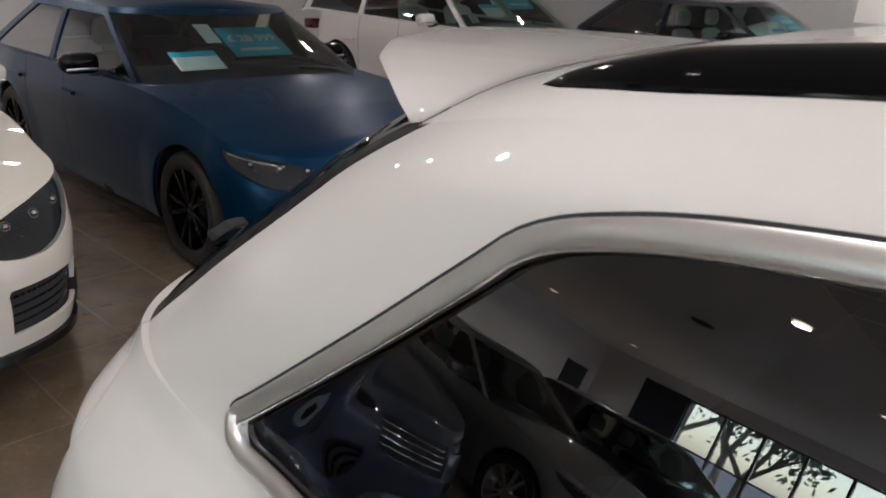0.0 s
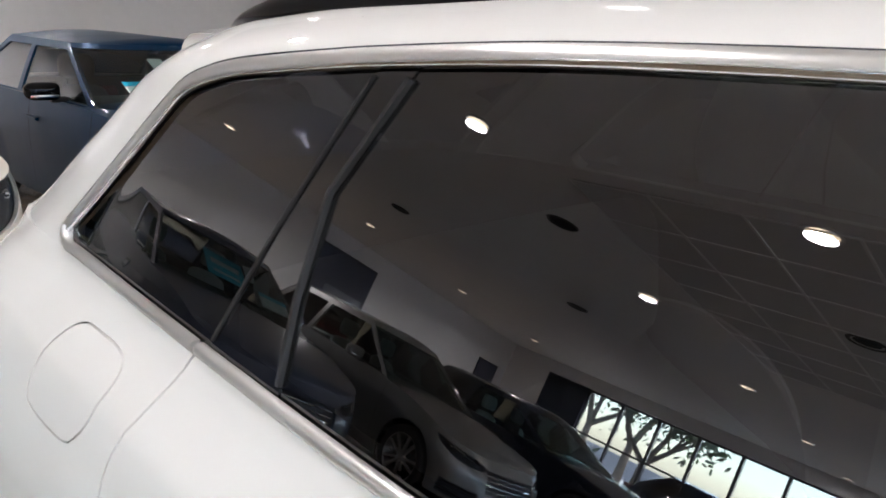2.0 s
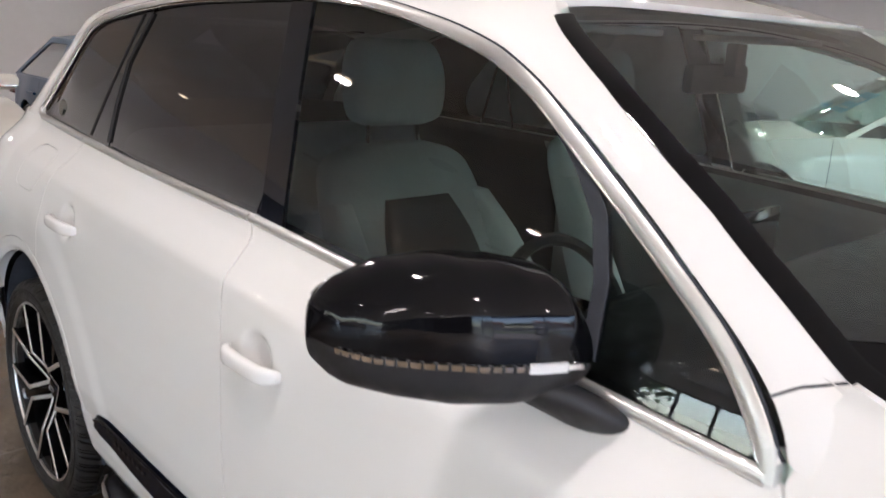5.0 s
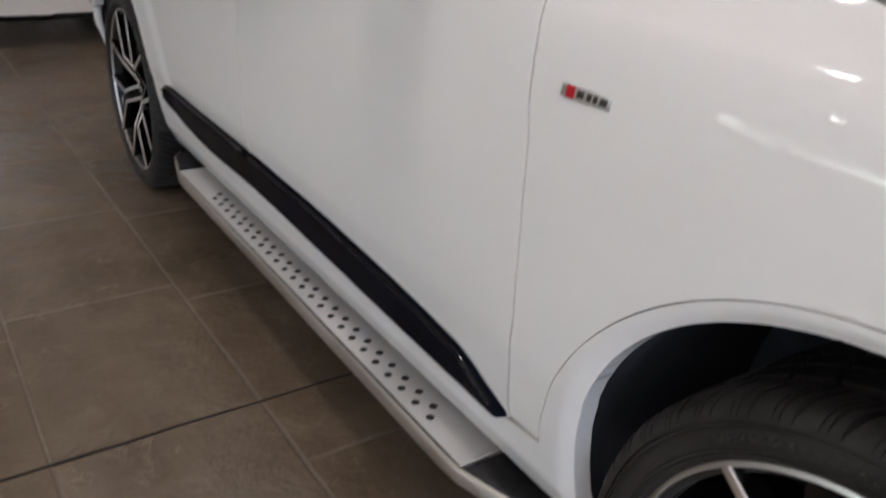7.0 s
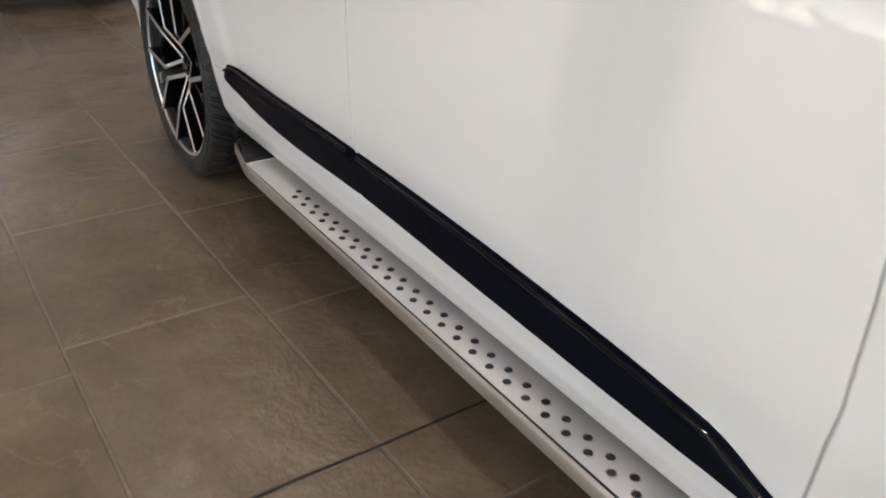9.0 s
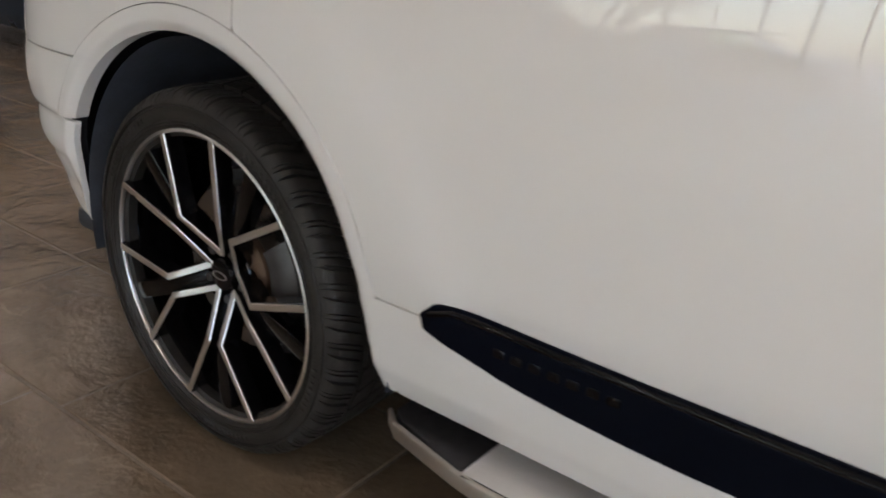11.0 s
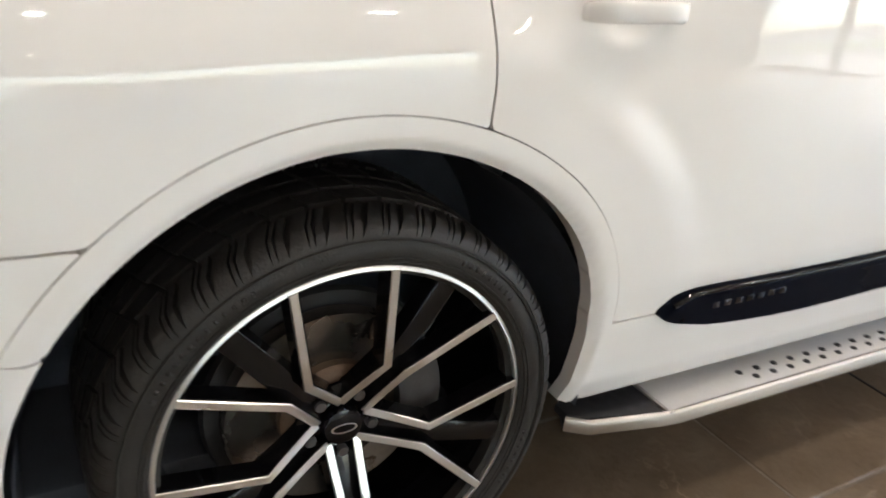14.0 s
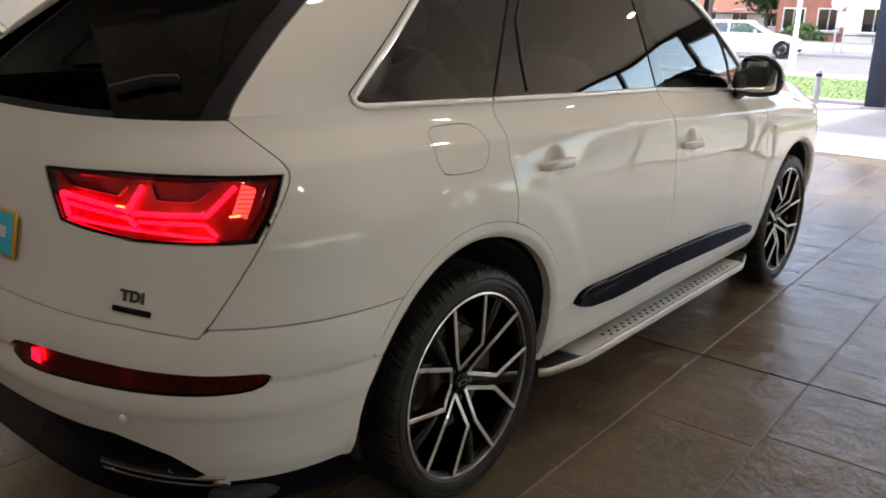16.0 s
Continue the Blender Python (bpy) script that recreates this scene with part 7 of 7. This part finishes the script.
def tree(x, y, height, spread, seed, leaves=2600, leaf=0.16, mat="leaf"):
    r = random.Random(seed)
    t = empty("tree", "leafy green street tree with a forked trunk", "tree", pose(x, y, -0.125), group="street trees")
    bm = bmesh.new()

    def limb(p, d, length, rad, depth):
        q = p + d * length
        side = d.orthogonal().normalized()
        up = d.cross(side)
        ra = [bm.verts.new(p + (side * math.cos(a) + up * math.sin(a)) * rad) for a in np.linspace(0, 2 * math.pi, 7, endpoint=False)]
        rb = [bm.verts.new(q + (side * math.cos(a) + up * math.sin(a)) * rad * 0.68) for a in np.linspace(0, 2 * math.pi, 7, endpoint=False)]
        for j in range(7):
            bm.faces.new((ra[j], ra[(j + 1) % 7], rb[(j + 1) % 7], rb[j]))
        tips.append(q)
        if depth:
            for k in range(3):
                nd = (d + Vector((r.uniform(-1, 1), r.uniform(-1, 1), r.uniform(-0.1, 0.6))) * 0.75).normalized()
                limb(q, nd, length * r.uniform(0.55, 0.8), rad * 0.62, depth - 1)

    tips = []
    limb(Vector((0, 0, 0)), Vector((0.03, 0.02, 1)).normalized(), height * 0.30, height * 0.028, 4)
    part("trunk", bm, M["bark"], t)
    tops = [q for q in tips if q.z > height * 0.30]
    v, f = [], []
    for k in range(leaves):
        c = r.choice(tops) + Vector((r.gauss(0, 1), r.gauss(0, 1), r.gauss(0, 0.8))) * spread * 0.16
        n = Vector((r.gauss(0, 1), r.gauss(0, 1), r.gauss(0, 1) + 0.6)).normalized()
        a = n.orthogonal().normalized() * leaf * r.uniform(0.6, 1.3)
        b = n.cross(a) * 0.6
        i = len(v)
        v += [tuple(c - a), tuple(c + b * 0.8), tuple(c + a), tuple(c - b * 0.8)]
        f.append((i, i + 1, i + 2, i + 3))
    me = bpy.data.meshes.new("crown")
    me.from_pydata(v, [], f)
    me.materials.append(M[mat])
    ob = new("crown", me)
    ob.parent = t
    return t


for k, (tx, ty, th) in enumerate(((-8.6, -19.5, 5.0), (-11.5, -24.0, 6.5), (-15.0, -27.0, 7.0))):
    tree(tx, ty, th, th * 0.5, 20 + k, 1200, 0.13)
for k, (tx, ty, th) in enumerate(((47, 17.5, 7.5), (49, 14.8, 4.6), (52, 21, 9), (50, 27, 9), (46, 33, 8), (58, 15, 6.5), (48, 3.0, 6.0), (47, -6.0, 7.0))):
    tree(tx, ty, th, th * 0.55, 60 + k, 1500, 0.22)
for k, (bx, by, bh) in enumerate(((42.5, 10.8, 1.3), (42.6, 13.6, 1.2), (42.6, 16.5, 1.6), (42.8, 20.0, 1.4), (42.6, 4.5, 1.1))):
    r = random.Random(90 + k)
    b = empty("bush", "rounded green garden bush behind a low wall", "bush", pose(bx, by, -0.02), group="garden bushes")
    v, f = [], []
    for j in range(1500):
        d = Vector((r.gauss(0, 1), r.gauss(0, 1), abs(r.gauss(0, 1)))).normalized() * r.uniform(0.75, 1.05)
        c = Vector((d.x * 0.9, d.y * 1.3, d.z * bh))
        n = Vector((r.gauss(0, 1), r.gauss(0, 1), r.gauss(0, 1))).normalized()
        a = n.orthogonal().normalized() * 0.09
        q = n.cross(a) * 0.7
        i = len(v)
        v += [tuple(c - a), tuple(c + q), tuple(c + a), tuple(c - q)]
        f.append((i, i + 1, i + 2, i + 3))
    me = bpy.data.meshes.new("foliage")
    me.from_pydata(v, [], f)
    me.materials.append(M["leaf2"] if "leaf2" in M else M["leaf"])
    ob = new("foliage", me)
    ob.parent = b
    part("stem", lathe([(0.05, 0.0), (0.04, bh * 0.6)], 8, axis="z"), M["bark"], b)

# bollards, posts, canopy column
bol = empty("bollard", "grey steel bollard with a domed top", "bollard", pose(14.7, 2.14, -0.02), group="forecourt bollards")
part("post", lathe([(0.0, 0.66), (0.035, 0.65), (0.055, 0.62), (0.06, 0.58), (0.06, 0.0)], 20, axis="z"), M["steel"], bol)
part("band", lathe([(0.061, 0.50), (0.062, 0.505), (0.062, 0.555), (0.061, 0.56)], 20, axis="z"), M["frame"], bol)
for by in (4.6, 7.1, -1.8):
    copy_thing(bol, pose(14.7, by, -0.02))
lp = empty("street_lamp", "slim white street lamp post by the road", "street lamp", pose(23.3, 5.27, 0.0))
part("pole", lathe([(0.10, 0.0), (0.10, 0.9), (0.065, 1.0), (0.05, 7.0)], 16, axis="z"), M["lamprim"], lp)
part("lamp_arm", box(0.0, 1.2, -0.03, 0.03, 6.9, 6.98, 0.01), M["lamprim"], lp)
part("lamp_head", box(0.9, 1.5, -0.12, 0.12, 6.84, 6.90, 0.02), M["steel"], lp)
col = empty("canopy_column", "dark navy clad square column on the forecourt", "column", pose(14.75, 1.10, -0.02))
part("shaft", box(-0.17, 0.17, -0.17, 0.17, 0.0, 4.2, 0.01), M["navy"], col)
part("base_plate", box(-0.22, 0.22, -0.22, 0.22, 0.0, 0.03, 0.006), M["steel"], col)
for sx, sy, kind in ((38.6, 8.2, "round"), (38.4, 7.8, "square")):
    sg = empty("road_sign", "white road sign on a grey post", "sign", pose(sx, sy, 0.0))
    part("post", lathe([(0.04, 0.0), (0.04, 2.5)], 12, axis="z"), M["steel"], sg)
    if kind == "round":
        part("sign_plate", lathe([(0.0, -0.05), (0.33, -0.05), (0.33, -0.04), (0.0, -0.04)], 28, axis="x"), M["whitepaint"], sg).location = (0, 0, 2.25)
    else:
        part("sign_plate", box(-0.06, -0.045, -0.34, 0.34, 1.2, 1.85, 0.004), M["whitepaint"], sg)

# low wall with a fence beyond the road
gw = empty("garden_wall", "low pale wall topped with a thin dark railing", "wall", pose(40.2, 0, 0))
part("wall", box(0, 0.25, -30, 60, -0.1, 0.45, 0.01), M["render"], gw)
part("coping", box(-0.03, 0.28, -30, 60, 0.451, 0.50, 0.008), M["kerb"], gw)
part("top_rail", box(0.10, 0.14, -30, 60, 0.80, 0.84), M["frame"], gw, smooth=False)
first = part("rail_post", box(0.105, 0.135, -0.015, 0.015, 0.50, 0.80), M["frame"], gw, smooth=False)
first.location = (0, -29, 0)
for k in range(1, 60):
    o = first.copy()
    scene.collection.objects.link(o)
    o.location = (0, -29 + 1.5 * k, 0)


def house_block(name, label, x0, x1, y0, y1, eave, ridge, wall, roofm, wins, storeys=2):
    """A street house seen from its west side: walls, pitched roof, windows set into the wall."""
    hs = empty(name, label, "house", pose(x0, y0, -0.1))
    L, D = y1 - y0, x1 - x0
    part("wall", box(0, D, 0, L, 0, eave), M[wall], hs, smooth=False)
    part("roof", prism([(-0.35, eave - 0.05), (D + 0.35, eave - 0.05), (D / 2, ridge)], -0.3, L + 0.3), M[roofm], hs, smooth=False)
    part("chimney", box(D / 2 - 0.3, D / 2 + 0.3, L * 0.2, L * 0.2 + 0.8, ridge - 0.6, ridge + 0.9, 0.02), M["brick"], hs)
    part("gutter", box(-0.45, -0.352, -0.3, L + 0.3, eave - 0.14, eave - 0.05, 0.01), M["frame"], hs)
    for s in range(storeys):
        for k in range(wins):
            cy = L * (k + 0.5) / wins
            z = 1.0 + 2.6 * s
            w = new("window")
            w.parent = hs
            part("window_frame", box(-0.04, 0.06, cy - 0.6, cy + 0.6, z, z + 1.2, 0.01), M["whitepaint"], w, smooth=False)
            for sgn in (-1, 1):
                part("pane", box(-0.052, -0.041, cy + (0.02 if sgn > 0 else -0.54), cy + (0.54 if sgn > 0 else -0.02), z + 0.06, z + 1.14), M["black"], w, smooth=False)
            part("sill", box(-0.12, -0.002, cy - 0.7, cy + 0.7, z - 0.09, z - 0.005, 0.01), M["kerb"], w, smooth=False)
    return hs


house_block("house", "red brick street house with a tiled roof", 47, 55, 9.9, 13.6, 5.2, 7.6, "brick", "rooftile", 2)
house_block("house", "pale rendered street building with a shallow roof", 44, 53, -4.0, 9.2, 6.2, 8.2, "render", "rooftile", 5)
house_block("house", "low house with a red tiled roof behind the trees", 60, 68, 17.0, 24.0, 2.0, 4.4, "render", "rooftile", 3, 1)
house_block("house", "red brick terrace with a tiled roof", 62, 70, 28.0, 46.0, 5.2, 7.8, "brick", "rooftile", 7)
house_block("house", "pale rendered terrace with a tiled roof", 46, 54, -30.0, -9.0, 5.2, 7.8, "render", "rooftile", 7)
other_car("white car parked across the road", pose(34.0, 9.0, -0.06, 0, 0, -70), "paint", roof=1.42, card=False)
other_car("white hatchback parked on the forecourt with red tail lamps", pose(15.3, -0.42, -0.02, 0, 0, 0), "paint", W=0.90, wb=2.6, ro=0.85, roof=1.45, deck=1.0, xr1=-3.0, xr0=-3.35, card=False)
other_car("silver car parked on the far side of the road", pose(36.6, -3.0, -0.06, 0, 0, 90), "silverpaint", roof=1.44, card=False)
other_car("dark car parked outside the shop windows", pose(-3.5, -17.2, -0.03, 0, 0, 0), "darkpaint", roof=1.44, card=False)
other_car("white car parked outside the shop windows", pose(3.0, -17.4, -0.03, 0, 0, 0), "paint", roof=1.44, card=False)


# ---------------------------------------------------------------- floor slabs, laid a degree off the walls
rs = random.Random(3)
TILT, ROW, LEN, CTRL, GAPW = radians(0.95), 0.475, 0.70, 1.62, 0.0024
slab_meshes = {}


def slab_geometry(hx, hy, seed):
    """A slab with a riven, slightly uneven top edge; its top lies at z = 0."""
    r = random.Random(seed)
    out = []
    for (x0, y0), (x1, y1), n in (((-hx, -hy), (hx, -hy), 5), ((hx, -hy), (hx, hy), 4), ((hx, hy), (-hx, hy), 5), ((-hx, hy), (-hx, -hy), 4)):
        for i in range(n):
            t = i / n
            out.append((x0 + (x1 - x0) * t + r.uniform(-1, 1) * 0.0012, y0 + (y1 - y0) * t + r.uniform(-1, 1) * 0.0012))
    k = len(out)
    v = [(x, y, -0.011) for x, y in out] + [(x, y, -0.0025 - 0.001 * r.random()) for x, y in out] + [(x * (1 - 0.004 / hx), y * (1 - 0.004 / hy), -0.0003 * r.random()) for x, y in out]
    f = [(i, (i + 1) % k, k + (i + 1) % k, k + i) for i in range(k)] + [(k + i, k + (i + 1) % k, 2 * k + (i + 1) % k, 2 * k + i) for i in range(k)] + [tuple(range(2 * k, 3 * k))]
    return v, f


def slab_mesh(hx, hy, var):
    key = (round(hx, 3), round(hy, 3), var)
    if key not in slab_meshes:
        me = bpy.data.meshes.new("slab")
        v, f = slab_geometry(hx, hy, int(hx * 1000) + var)
        me.from_pydata(v, [], f)
        me.materials.append(M["slab"])
        slab_meshes[key] = me
    return slab_meshes[key]


rest_v, rest_f = [], []
near_count = 0
for row in range(-34, 30):
    yc = -1.085 - ROW / 2 + row * ROW
    edges = [CTRL + LEN * k + (-0.04 if k < 0 else 0.0) * (row % 2) for k in range(-24, 0)] if row % 2 == 0 else [CTRL - 0.59 - LEN * k for k in range(23, -1, -1)]
    edges = edges + [CTRL] + ([CTRL + LEN * k for k in range(1, 16)] if row % 2 == 0 else [CTRL + 0.26 + LEN * k for k in range(0, 16)])
    for a, b in zip(edges, edges[1:]):
        xc, hx, hy = (a + b) / 2, (b - a) / 2 - GAPW, ROW / 2 - GAPW
        # turn the pattern about the point beside the car
        wx = 0.9 + (xc - 0.9) * math.cos(TILT) - (yc + 1.1) * math.sin(TILT)
        wy = -1.1 + (xc - 0.9) * math.sin(TILT) + (yc + 1.1) * math.cos(TILT)
        if not (X0 + 0.36 < wx < X1 - 0.36 and Y0 + 0.28 < wy < Y1 - 0.28):
            continue
        dz, t1, t2 = rs.uniform(-0.0012, 0.0004), rs.uniform(-0.12, 0.12), rs.uniform(-0.12, 0.12)
        m = pose(wx, wy, dz - 0.0005, t1, t2, math.degrees(TILT) + (180 if rs.random() < 0.5 else 0))
        if -2.6 < wx < 8.4 and -4.6 < wy < 0.6 and near_count < 300:
            near_count += 1
            ob = new("slab", slab_mesh(hx, hy, rs.randrange(4)))
            ob.parent, ob.matrix_basis = floor, m
        else:
            v, f = slab_geometry(hx, hy, rs.randrange(999))
            i = len(rest_v)
            rest_v += [tuple(m @ Vector(q)) for q in v]
            rest_f += [tuple(i + j for j in q) for q in f]
me = bpy.data.meshes.new("slab_field")
me.from_pydata(rest_v, [], rest_f)
me.materials.append(M["slab"])
ob = new("slab_field", me)
ob.parent = floor
tagged(ob, "brown riven stone slabs", kind="stuff")

# the dark sealed joint that runs right across the floor
rj = random.Random(8)
jv, jf = [], []
for i in range(241):
    yy, wob, hw = -14.0 + i * 0.1, rj.uniform(-0.0028, 0.0028), 0.0034 + rj.uniform(-0.0012, 0.0016)
    for xx, zz in ((-hw, -0.004), (-hw * 0.8, 0.0008), (hw * 0.8, 0.0008), (hw, -0.004)):
        px, py = CTRL + wob + xx - 0.9, yy
        jv.append((0.9 + px * math.cos(TILT) - py * math.sin(TILT), -1.1 + px * math.sin(TILT) + py * math.cos(TILT), zz))
jf = [(4 * i + j, 4 * i + j + 1, 4 * i + j + 5, 4 * i + j + 4) for i in range(240) for j in range(3) if Y0 + 0.1 < jv[4 * i][1] < Y1 - 0.1]
me = bpy.data.meshes.new("control_joint")
me.from_pydata(jv, [], jf)
me.materials.append(M["sealant"])
ob = new("control_joint", me)
ob.parent = floor
tagged(ob, "dark sealant joint across the slabs")
